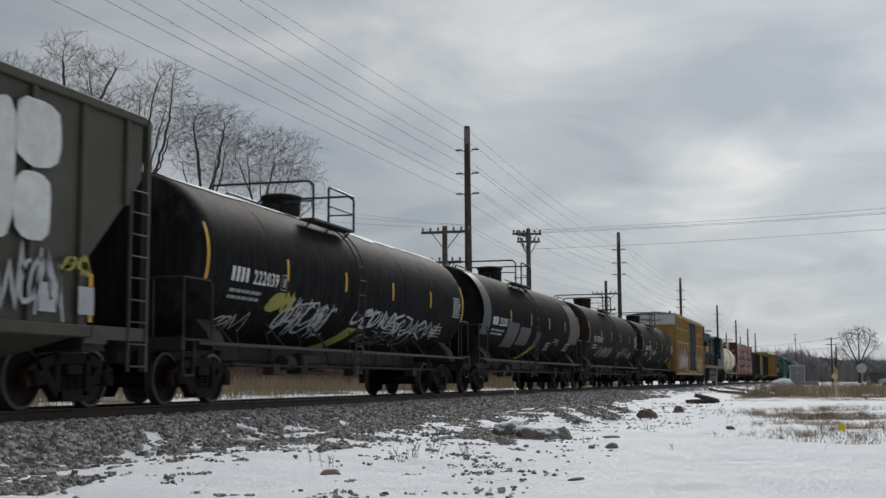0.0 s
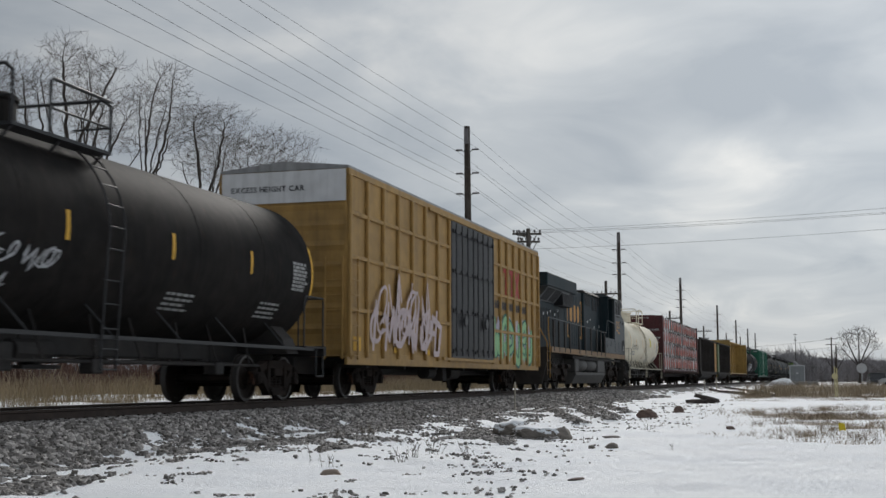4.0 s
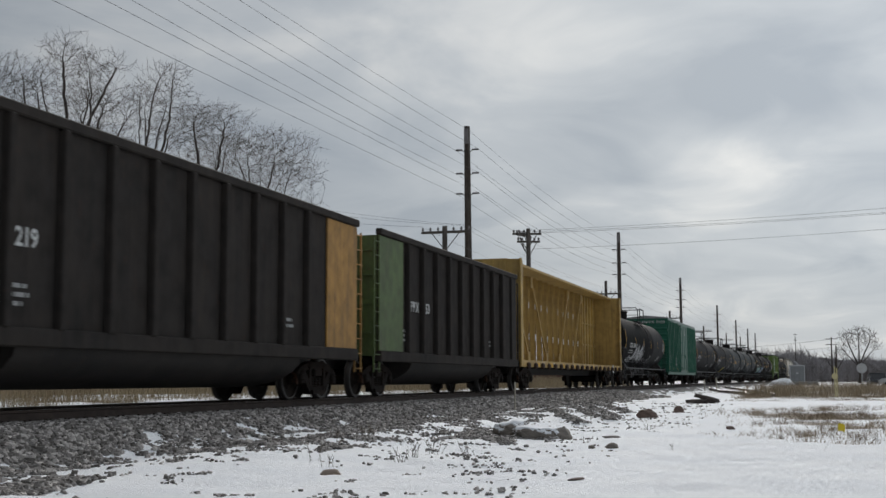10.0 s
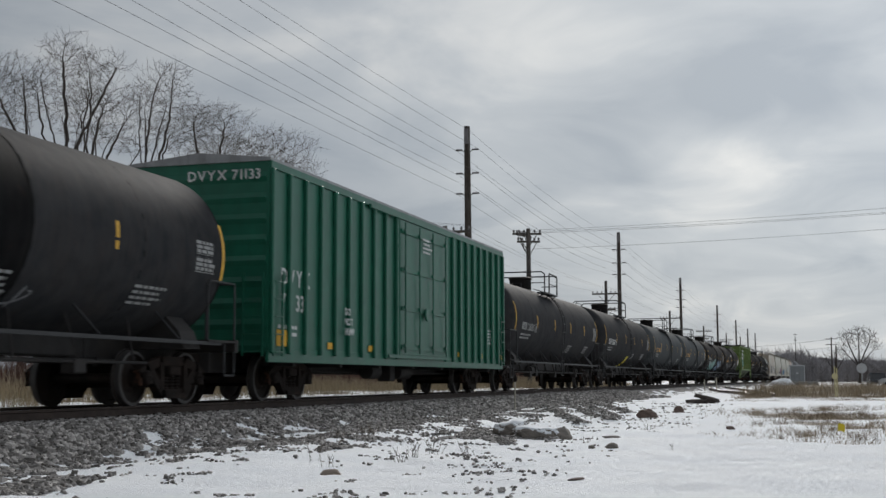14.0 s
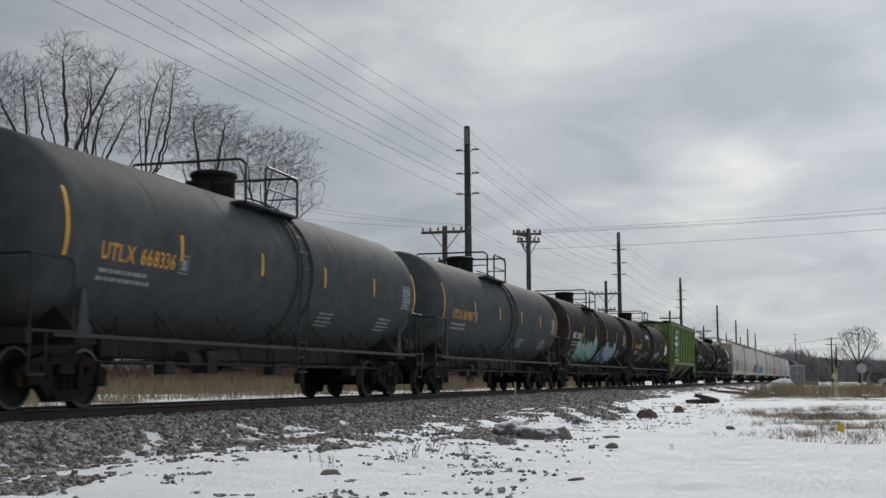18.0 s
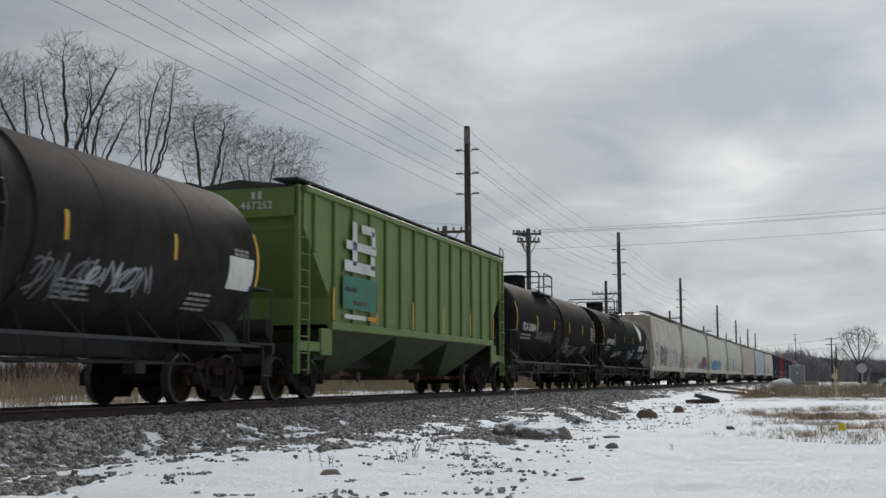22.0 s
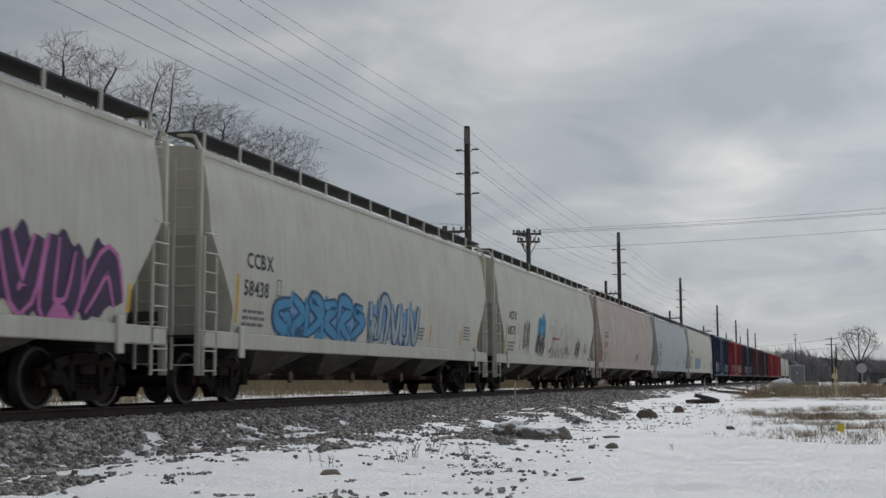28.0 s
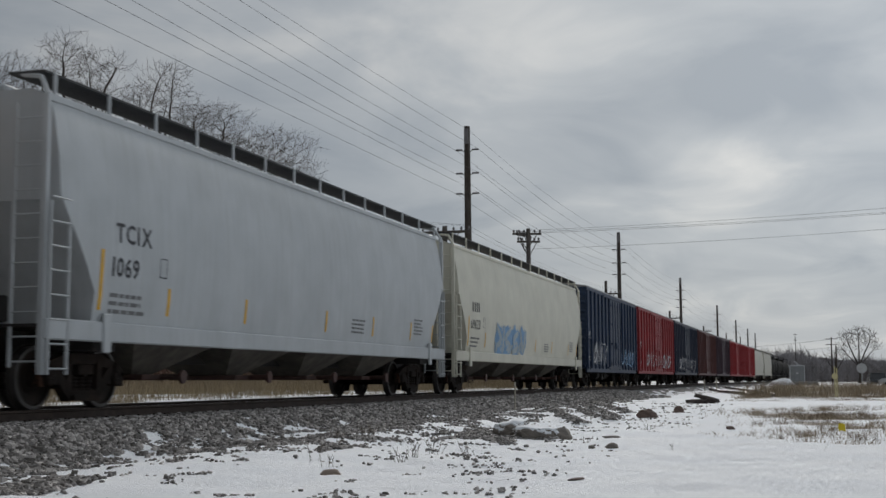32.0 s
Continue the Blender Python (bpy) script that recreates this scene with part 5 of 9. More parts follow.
def shared_box(key, mat, *dims, bev=0.0):
    k = (key, dims, mat.name)
    if k not in SHARED:
        bm = bmesh.new()
        box(bm, *dims, bev)
        SHARED[k] = mesh_of(key, bm)
        SHARED[k].materials.append(mat)
    return SHARED[k]


def ribs(car, name, xs, w, z0, z1, mat, wide=0.11, deep=0.09):
    me = shared_box(name, mat, -wide / 2, wide / 2, -deep, 0.0, z0, z1, bev=0.02)
    for x in xs:
        for s in (1, -1):
            link(name, me, None, car, m=pose(x, -w, 0) if s > 0 else pose(x, w, 0, 0, 0, 180))


def end_ladders(car, L, w, z0, z1, gap, mat):
    for e in (-1, 1):
        for s in (-1, 1):
            bm = bmesh.new()
            ladder(bm, e * (L / 2 - gap - 0.3), s * (w + 0.07), z0, z1)
            part("side_ladder", bm, mat, car)
        bm = bmesh.new()
        ladder(bm, e * (L / 2 - gap + 0.07), -w + 0.3, z0, z1, axis="y")
        part("end_ladder", bm, mat, car)


def underframe(car, L, w, z, sill_mat, gap=0.6, drop=0.22):
    bm = bmesh.new()
    box(bm, -L / 2 + gap, L / 2 - gap, -0.3, 0.3, z - 0.42, z - 0.02, 0.02)
    for x in np.linspace(-L / 2 + 2.2, L / 2 - 2.2, 7):
        box(bm, x - 0.08, x + 0.08, -w + 0.1, w - 0.1, z - 0.28, z - 0.04)
    part("centre_sill", bm, M["under"], car)
    for s in (-1, 1):
        bm = bmesh.new()
        box(bm, -L / 2 + gap, L / 2 - gap, *sorted((s * (w + 0.01), s * (w - 0.06))), z - drop, z + 0.06, 0.01)
        part("side_sill", bm, sill_mat, car)
    bm = bmesh.new()
    rod(bm, (-1.8, -0.75, z - 0.35), (-1.1, -0.75, z - 0.35), 0.19, 14)
    rod(bm, (0.6, -0.7, z - 0.35), (1.6, -0.7, z - 0.35), 0.2, 14)
    box(bm, -0.5, -0.1, -0.95, -0.6, z - 0.6, z - 0.15, 0.02)
    for yy in (-0.55, 0.5):
        rod(bm, (-L / 2 + 3.2, yy, z - 0.38), (L / 2 - 3.2, yy, z - 0.38), 0.02, 6)
    part("brake_gear", bm, M["under"], car)


def box_car(s0, s1, label, paint, seed, zb=0.98, zt=4.67, w=1.53, gap=0.62, nribs=8, door=(-1.7, 2.4), door_mat=None, belts=(), roof=None, inset=2.6, number="", mark="white",
            details=True, tags=(), murals=(), tabs=False, end_panel=None, code=""):
    rnd = random.Random(seed)
    L = s1 - s0
    car = start_car("box_car", label, "box car", (s0 + s1) / 2, L, inset)
    xe = L / 2 - gap
    surf = flat_surface(w)
    # walls, ends and roof
    for s in (-1, 1):
        bm = bmesh.new()
        box(bm, -xe, xe, *sorted((s * w, s * (w - 0.07))), zb, zt)
        part("side_wall", bm, paint, car)
    for e in (-1, 1):
        bm = bmesh.new()
        n = 9
        prof = []
        for k in range(n * 4 + 1):
            z = zb + (zt - zb) * k / (n * 4)
            prof.append((e * (xe - 0.02 + 0.05 * max(0.0, math.sin(k / 4 * 2 * math.pi))), z))
        back = [(e * (xe - 0.1), zt), (e * (xe - 0.1), zb)]
        prism(bm, prof + back, "y", -w + 0.071, w - 0.071)
        part("end_wall", bm, paint, car)
    bm = bmesh.new()
    prism(bm, [(-w - 0.03, zt), (-w - 0.03, zt + 0.06), (0, zt + 0.22), (w + 0.03, zt + 0.06), (w + 0.03, zt)], "x", -xe - 0.03, xe + 0.03)
    part("roof", bm, roof or M["roof"], car)
    for s in (-1, 1):
        bm = bmesh.new()
        box(bm, -xe - 0.02, xe + 0.02, *sorted((s * (w + 0.045), s * w)), zt - 0.14, zt - 0.004)
        part("top_chord", bm, paint, car)
    underframe(car, L, w, zb, paint, gap)
    xs = [x for x in np.linspace(-xe + 0.06, door[0] - 0.12, nribs)] + [x for x in np.linspace(door[1] + 0.12, xe - 0.06, nribs)]
    ribs(car, "post", xs, w, zb - 0.05, zt - 0.14, paint)
    for z in belts:
        for a, b in ((-xe, door[0] - 0.1), (door[1] + 0.1, xe)):
            bm = bmesh.new()
            box(bm, a, b, -w - 0.07, -w, z - 0.05, z + 0.05, 0.015)
            part("belt_rail", bm, paint, car)
    # plug doors with their locking rods
    dm = door_mat or paint
    mid = (door[0] + door[1]) / 2
    leaves = ((door[0], mid - 0.02), (mid + 0.02, door[1])) if door_mat else ((door[0], door[1]),)
    for a, b in leaves:
        bm = bmesh.new()
        box(bm, a, b, -w - 0.09, -w - 0.005, zb + 0.05, zt - 0.2, 0.02)
        for k in range(4):
            z = zb + 0.25 + k * (zt - zb - 0.75) / 3
            box(bm, a + 0.06, b - 0.06, -w - 0.13, -w - 0.09, z - 0.05, z + 0.05)
        d = part("door", bm, dm, car, "panelled sliding door with locking rods")
        for x in np.linspace(a + 0.25, b - 0.25, 4):
            bm = bmesh.new()
            rod(bm, (x, -w - 0.16, zb + 0.12), (x, -w - 0.16, zt - 0.28), 0.022, 6)
            for z in np.linspace(zb + 0.3, zt - 0.5, 4):
                box(bm, x - 0.05, x + 0.05, -w - 0.18, -w - 0.12, z - 0.04, z + 0.04)
            part("locking_rod", bm, dm, d)
        bm = bmesh.new()
        lathe(bm, [(-w - 0.2, 0.16), (-w - 0.17, 0.18), (-w - 0.14, 0.16)], 14, "y", ((a + b) / 2, 0, zb + 1.15))
        part("hand_wheel", bm, dm, d)
    for z in (zb + 0.02, zt - 0.16):
        bm = bmesh.new()
        box(bm, door[0] - 0.9 if z < 3 else door[0] - 2.2, door[1] + 0.4, -w - 0.12, -w - 0.06, z - 0.04, z + 0.04)
        part("door_track", bm, paint, car)
    end_ladders(car, L, w, zb - 0.1, zb + 1.5 if zt < 5 else zb + 2.2, gap, paint)
    if details:
        u = -xe + 0.45
        bm = bmesh.new()
        if code:
            bm.free()
            for k, half in enumerate((code[:2], code[2:])):
                bm, wd = lettering(half, lift(surf, 0.004), u + 0.74 * k + 0.12, 2.3, 0.34)
                part("owner_code", bm, M[mark], car)
        else:
            char_bars(bm, surf, u, 2.3, 0.34, 4, 0.6, 0.25)
            part("owner_mark", bm, M[mark], car, "worn letter-size bars")
        if number:
            for k, half in enumerate((number[:3], number[3:])):
                bm, wd = lettering(half, lift(surf, 0.004), u + 0.74 * k + 0.12, 1.8, 0.34)
                part("car_number", bm, M[mark], car)
        bm = bmesh.new()
        text_lines(bm, surf, u, 1.5, 1.2, 2, 0.14, rnd)
        text_lines(bm, surf, xe - 2.0, 2.0, 0.7, 5, 0.10, rnd)
        part("stencilled_lines", bm, M[mark], car)
    if tabs:
        for k, x in enumerate(np.linspace(-xe + 0.6, xe - 0.3, 8)):
            bm = bmesh.new()
            wd = 0.5 if k == 0 else 0.28
            sheet(bm, lift(surf, 0.014), x - wd / 2, x + wd / 2, zb + 0.1, zb + (0.42 if k == 0 else 0.24), 1, 1)
            part("reflector_tab", bm, M["yellow"], car)
    if end_panel:
        bm = bmesh.new()
        sheet(bm, lambda a, b: (-xe - 0.045, a, b), -w + 0.02, w - 0.02, zt - 0.75, zt - 0.02, 1, 1)
        part("end_band", bm, M[end_panel], car, "white-painted top band on the end")
    for (x0, x1, v0, v1, n, wd, col) in tags:
        part("graffiti_tag", scribble(lift(surf, 0.095), x0, x1, v0, v1, n, wd, rnd), M[col], car, "spray-painted scrawl")
    for (x0, x1, v0, v1, n, fill, line, fill2) in murals:
        mural(car, lift(surf, 0.02), x0, x1, v0, v1, n, M[fill], M[line], rnd, M[fill2] if fill2 else None, 0.07)
    return car


M["roof"] = surface("galvanised_roof", (0.28, 0.28, 0.28), 0.5, 0.4, vary=0.2, streak=0.3, bump=0.1, snow=0.6)
M["ttx"] = surface("yellow_tan_car_paint", (0.36, 0.215, 0.065), 0.6, vary=0.18, streak=0.35, grime=(0.11, 0.07, 0.035), dirt=0.3, rust=0.2, bump=0.08)
M["green"] = surface("fresh_green_car_paint", (0.010, 0.105, 0.062), 0.4, vary=0.15, streak=0.2, grime=(0.02, 0.05, 0.035), dirt=0.15, bump=0.05)
M["black_door"] = surface("black_door_paint", (0.02, 0.02, 0.022), 0.5, vary=0.3, streak=0.3, bump=0.05)
M["white_band"] = surface("chalky_white_paint", (0.6, 0.6, 0.6), 0.6, vary=0.1, streak=0.2, bump=0.03)
M["mural_green"] = flatmark("pale_green_spray_paint", (0.26, 0.48, 0.24), worn=0.2)
M["mural_dark"] = flatmark("dark_green_spray_paint", (0.02, 0.12, 0.09), worn=0.2)
M["mural_pale"] = flatmark("pale_lilac_spray_paint", (0.42, 0.38, 0.45), worn=0.2)
M["logo_red"] = flatmark("faded_red_paint", (0.45, 0.06, 0.06), worn=0.4)
M["tag_pink"] = flatmark("pinkish_white_spray_paint", (0.52, 0.42, 0.42), worn=0.3)

tall_box = box_car(-174.15, -152.9, "tall yellow-tan box car with black doors and green graffiti", M["ttx"], 31, zt=5.2, w=1.56, gap=0.56, nribs=8, door=(-1.9, 2.9), door_mat=M["black_door"], belts=(2.0, 3.2, 4.2), inset=3.3,
                   details=False, tags=((-8.9, -3.0, 1.1, 2.3, 6, 0.16, "tag_pink"), (-8.5, -4.0, 1.3, 2.9, 4, 0.10, "tag_pink")),
                   murals=((3.3, 8.8, 1.0, 2.55, 6, "mural_green", "mural_dark", "mural_pale"),), end_panel="white_band", tabs=True)
bm, _w = lettering("EXCESS HEIGHT CAR", lambda u, v: (-10.12, -u, v), -1.3, 4.72, 0.13)
part("height_notice", bm, M["dark_mark"], tall_box)
bm = bmesh.new()
ts = lift(flat_surface(1.56), 0.02)
for a, b, c, d in ((4.6, 5.25, 4.0, 4.15), (4.85, 5.0, 3.2, 4.0), (5.45, 6.1, 4.0, 4.15), (5.7, 5.85, 3.2, 4.0)):
    sheet(bm, ts, a, b, c, d, 1, 1)
stroke(bm, ts, [(6.3, 4.15), (6.85, 3.2)], 0.2)
stroke(bm, lift(ts, 0.002), [(6.85, 4.15), (6.3, 3.2)], 0.2)
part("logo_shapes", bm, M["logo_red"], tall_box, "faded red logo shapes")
bm = bmesh.new()
char_bars(bm, ts, 3.4, 2.75, 0.26, 20, 0.62, 0.28)
part("slogan_bars", bm, M["dark_mark"], tall_box, "black letter-size bars")

green_box = box_car(-11.8, 8.4, "glossy green ribbed box car with white stencils", M["green"], 32, nribs=10, gap=0.70, number="71133", code="DVYX", tabs=True, inset=2.9)
gs = lift(flat_surface(1.53), 0.095)
for k, word in enumerate(("DO", "NOT", "HUMP")):
    bm, _w = lettering(word, gs, -5.55, 1.85 - 0.22 * k, 0.16)
    part("notice_word", bm, M["white"], green_box)
bm = bmesh.new()
bm, _w = lettering("DVYX 71133", end_surface(-9.46), -0.2, 4.32, 0.2)
part("car_number", bm, M["white"], green_box)
bm = bmesh.new()
text_lines(bm, lift(gs, 0.04), 0.1, 4.15, 0.8, 4, 0.11, random.Random(3))
part("door_notice", bm, M["white"], green_box)

FAR_BOX = ((324.1, 341.2, "dark blue ribbed box car with pale graffiti", (0.016, 0.032, 0.07)), (341.2, 360.0, "red ribbed box car with white scrawls", (0.27, 0.022, 0.026)),
           (360.0, 377.2, "faded dark blue ribbed box car", (0.02, 0.026, 0.05)), (377.2, 394.7, "dull brown ribbed box car", (0.09, 0.025, 0.022)),
           (394.7, 410.65, "dark purple-brown ribbed box car", (0.045, 0.02, 0.03)), (410.65, 429.5, "bright red ribbed box car", (0.30, 0.025, 0.03)), (429.5, 448.95, "bright red ribbed box car", (0.32, 0.03, 0.035)))
for k, (a, b, lab, rgb) in enumerate(FAR_BOX):
    pm = surface("box_car_paint_" + "abcdefg"[k], rgb, 0.55, vary=0.2, streak=0.35, grime=tuple(c * 0.4 + 0.01 for c in rgb), dirt=0.3, bump=0.05)
    box_car(a, b, lab, pm, 40 + k, nribs=7, gap=0.6, door=(-1.5, 1.5), details=(k < 3),
            tags=((-6.5, -2.5, 1.1, 2.2, 5, 0.09, "tag_silver"), (2.0, 6.5, 1.1, 2.0, 5, 0.08, "tag_blue")) if k == 0 else ((-6, 6, 1.1, 2.1, 9, 0.08, "tag_silver"),) if k in (1, 2) else ())


# ---- gondolas ----
M["gon_black"] = surface("sooty_black_gondola_paint", (0.030, 0.027, 0.025), 0.8, spec=0.08, vary=0.3, streak=0.45, grime=(0.055, 0.045, 0.038), dirt=0.45, rust=0.12, bump=0.12, grain=12)
M["gon_orange"] = surface("rusty_orange_paint", (0.36, 0.19, 0.045), 0.7, vary=0.3, streak=0.4, rust=0.5, dirt=0.3, bump=0.1)
M["gon_green"] = surface("old_olive_green_paint", (0.075, 0.115, 0.035), 0.65, vary=0.3, streak=0.4, rust=0.3, dirt=0.3, bump=0.1)


def gondola(s0, s1, label, ends, number, seed, mark_x, post_x):
    """A high-sided car with a rounded tub between the trucks. ends: the paint at the -x and +x ends."""
    rnd = random.Random(seed)
    L, w, zb, zt = s1 - s0, 1.5, 1.0, 3.92
    car = start_car("gondola", label, "gondola", (s0 + s1) / 2, L, 2.0)
    xe = L / 2 - 0.80
    surf = flat_surface(w)
    for s in (-1, 1):
        bm = bmesh.new()
        box(bm, -xe, xe, *sorted((s * w, s * (w - 0.03))), zb, zt)
        part("side_wall", bm, M["gon_black"], car)
        bm = bmesh.new()
        box(bm, -xe - 0.04, xe + 0.04, *sorted((s * (w + 0.11), s * (w - 0.05))), zt, zt + 0.16, 0.02)
        part("top_chord", bm, M["gon_black"], car)
        bm = bmesh.new()
        box(bm, -xe, xe, *sorted((s * (w + 0.10), s * (w - 0.1))), zb - 0.14, zb + 0.12, 0.02)
        part("side_sill", bm, M["gon_black"], car)
    for e, mat in ((-1, ends[0]), (1, ends[1])):
        bm = bmesh.new()
        box(bm, *sorted((e * xe, e * (xe - 0.05))), -w + 0.031, w - 0.031, zb, zt)
        for z in (1.6, 2.3, 3.0, 3.6):
            box(bm, *sorted((e * xe, e * (xe + 0.08))), -w + 0.1, w - 0.1, z - 0.06, z + 0.06)
        part("end_wall", bm, mat, car)
        bm = bmesh.new()
        box(bm, *sorted((e * (xe + 0.02), e * (xe - 1.8))), -w - 0.05, -w - 0.004, zb + 0.12, zt - 0.01, 0.01)
        part("corner_sheet", bm, mat, car)
        bm = bmesh.new()
        ladder(bm, e * (xe + 0.15), -w - 0.02, 0.6, zt - 0.1, axis="x", w=0.4)
        part("ladder", bm, mat, car)
        bm = bmesh.new()
        prism(bm, [(e * xe, zb), (e * (L / 2 - 0.55), zb), (e * (L / 2 - 0.55), zb + 0.1), (e * xe, zb + 0.6)], "y", -0.5, 0.5)
        box(bm, *sorted((e * (L / 2 - 0.5), e * (L / 2 - 4.0))), -0.3, 0.3, 0.7, 1.0)
        part("end_sill", bm, M["under"], car)
    ribs(car, "post", np.linspace(post_x, post_x + 11.34, 10), w, zb + 0.1, zt, M["gon_black"], 0.14, 0.13)
    bm = bmesh.new()
    prof = [(-1.42, zb - 0.1)] + [(1.42 * math.cos(math.pi + math.pi * k / 12), zb - 0.1 + 0.62 * math.sin(math.pi + math.pi * k / 12)) for k in range(1, 12)] + [(1.42, zb - 0.1)]
    prism(bm, prof, "x", -xe + 2.9, xe - 2.9)
    part("tub", bm, M["under"], car, "rounded tub between the trucks", smooth=True)
    bm = bmesh.new()
    box(bm, -xe + 0.05, xe - 0.05, -w + 0.04, w - 0.04, zb + 0.1, zb + 0.2)
    part("floor_plate", bm, M["under"], car)
    bm = bmesh.new()
    bm, _q = lettering("APPX", surf, mark_x, 2.2, 0.27)
    part("owner_code", bm, M["white"], car)
    bm, _q = lettering(number, surf, mark_x + 1.27, 2.2, 0.27)
    part("car_number", bm, M["white"], car)
    bm = bmesh.new()
    text_lines(bm, surf, 3.5, 1.65, 0.8, 2, 0.12, rnd)
    text_lines(bm, surf, -5.5, 1.7, 0.8, 3, 0.12, rnd)
    part("stencilled_lines", bm, M["dim_white"], car)
    for x in (-2.85, -0.3, 2.3, xe - 1.95):
        bm = bmesh.new()
        sheet(bm, lift(surf, 0.004), x + 0.1, x + 0.1, 1.3, 1.9, 1, 1)
        part("reflector_strip", bm, M["orange_mark"], car)
    return car


gondola(-89.1, -72.03, "black high-sided gondola with a rusty orange end", (M["gon_black"], M["gon_orange"]), "1219", 51, -6.45, -6.56)
gondola(-72.03, -56.05, "black high-sided gondola with an old green end", (M["gon_green"], M["gon_black"]), "1253", 52, -4.93, -5.04)


# ---- centre-beam cars ----
M["cb_yellow"] = surface("worn_yellow_car_paint", (0.42, 0.275, 0.08), 0.6, vary=0.2, streak=0.55, grime=(0.13, 0.082, 0.035), dirt=0.4, rust=0.4, bump=0.1)
M["winch"] = surface("rusty_dark_winch", (0.055, 0.032, 0.026), 0.8, vary=0.4, dirt=0.4, bump=0.3)
M["cb_maroon"] = surface("maroon_car_paint", (0.085, 0.018, 0.02), 0.6, vary=0.25, streak=0.35, grime=(0.04, 0.02, 0.018), dirt=0.3, rust=0.15, bump=0.1)
M["wrap"] = surface("white_lumber_wrap", (0.68, 0.69, 0.69), 0.42, vary=0.1, scale=2, streak=0.12, grime=(0.3, 0.3, 0.3), bump=0.35, grain=3.5)
M["disc"] = surface("orange_red_print", (0.50, 0.075, 0.035), 0.45, vary=0.15, scale=3, dirt=0.2, grime=(0.3, 0.08, 0.05), bump=0.25, grain=3.5)
M["dark_print"] = surface("charcoal_print", (0.045, 0.043, 0.045), 0.5, vary=0.2, bump=0.25, grain=3.5)
M["strap"] = surface("steel_strap", (0.12, 0.11, 0.1), 0.5, 0.4, vary=0.2, bump=0.0)


def centre_beam(s0, s1, label, paint, seed, number, loaded):
    rnd = random.Random(seed)
    L, w, zd = s1 - s0, 1.43, 1.10
    car = start_car("centre_beam_car", label, "flat car", (s0 + s1) / 2, L, 2.7)
    xb = L / 2 - 0.45                                     # outer face of the bulkheads
    bm = bmesh.new()
    box(bm, -xb, xb, -0.35, 0.35, 0.62, zd - 0.02)
    for x in np.linspace(-xb + 0.7, xb - 0.7, 20):
        box(bm, x - 0.09, x + 0.09, -w + 0.05, w - 0.05, zd - 0.24, zd - 0.02)
    part("deck_frame", bm, M["under"], car)
    bm = bmesh.new()
    box(bm, -xb + 0.1, xb - 0.1, -w, w, zd - 0.02, zd + 0.03)
    part("deck", bm, paint, car)
    for s in (-1, 1):
        bm = bmesh.new()
        box(bm, -xb, xb, *sorted((s * (w + 0.03), s * (w - 0.06))), zd - 0.22, zd - 0.021, 0.01)
        part("side_sill", bm, paint, car)
    me = shared_box("winch", M["winch"], -0.14, 0.14, -0.12, 0.0, zd - 0.28, zd - 0.05, bev=0.05)
    tb = shared_box("reflector_tab", M["yellow"], -0.3, 0.3, -0.034, 0.0, zd - 0.19, zd - 0.05)
    for k, x in enumerate(np.linspace(-xb + 0.9, xb - 0.9, 19)):
        link("winch", me, None, car, m=pose(x, -w - 0.03, 0))
        link("winch", me, None, car, m=pose(x, w + 0.03, 0, 0, 0, 180))
        if k % 2 and k < 18:
            link("reflector_tab", tb, None, car, m=pose(x + 0.6, -w - 0.004, 0))
    # bulkheads
    for e in (-1, 1):
        bm = bmesh.new()
        box(bm, *sorted((e * xb, e * (xb - 0.09))), -w, w, zd + 0.03, 4.78)
        bk = part("bulkhead", bm, paint, car)
        for z in (1.9, 2.7, 3.5, 4.2):
            bm = bmesh.new()
            box(bm, *sorted((e * (xb - 0.01), e * (xb + 0.09))), -w + 0.1, w - 0.1, z - 0.07, z + 0.07)
            part("cross_rib", bm, paint, bk)
        for yy in (-0.8, 0, 0.8):
            bm = bmesh.new()
            box(bm, *sorted((e * (xb - 0.01), e * (xb + 0.07))), yy - 0.08, yy + 0.08, zd + 0.03, 4.7)
            part("upright_rib", bm, paint, bk)
        for s in (-1, 1):
            bm = bmesh.new()
            prism(bm, [(e * (xb + 0.13), zd - 0.2), (e * (xb - 0.22), zd - 0.2), (e * (xb - 0.22), 4.6), (e * (xb - 0.1), 4.8), (e * (xb + 0.13), 4.8)], "y", *sorted((s * (w + 0.05), s * w)))
            part("bulkhead_flange", bm, paint, bk)
    # centre beam: posts, diagonals, top chord and solid end panels
    bm = bmesh.new()
    prism(bm, [(-0.97, 4.73), (0.97, 4.73), (0.98, 4.70), (1.0, 4.70), (1.0, 4.79), (0.9, 4.815), (-0.9, 4.815), (-1.0, 4.79), (-1.0, 4.70), (-0.98, 4.70)], "x", -xb + 0.1, xb - 0.1)
    part("top_chord", bm, paint, car)
    if not loaded:
        # one pressed post: web and two flanges in a single outline
        bm = bmesh.new()
        lo, hi = ([(-0.18, -0.085), (-0.15, -0.085), (-0.15, -0.03), (0.15, -0.03), (0.15, -0.085), (0.18, -0.085), (0.18, 0.085), (0.15, 0.085), (0.15, 0.03), (-0.15, 0.03), (-0.15, 0.085), (-0.18, 0.085)] for _ in (0, 1))
        ra = [bm.verts.new((px, py, zd + 0.03)) for px, py in lo]
        rb = [bm.verts.new((px * 0.58, py * 1.5, 4.73)) for px, py in hi]
        fs = [bm.faces.new(ra[::-1]), bm.faces.new(rb)] + [bm.faces.new((ra[i], ra[(i + 1) % 12], rb[(i + 1) % 12], rb[i])) for i in range(12)]
        bmesh.ops.recalc_face_normals(bm, faces=fs)
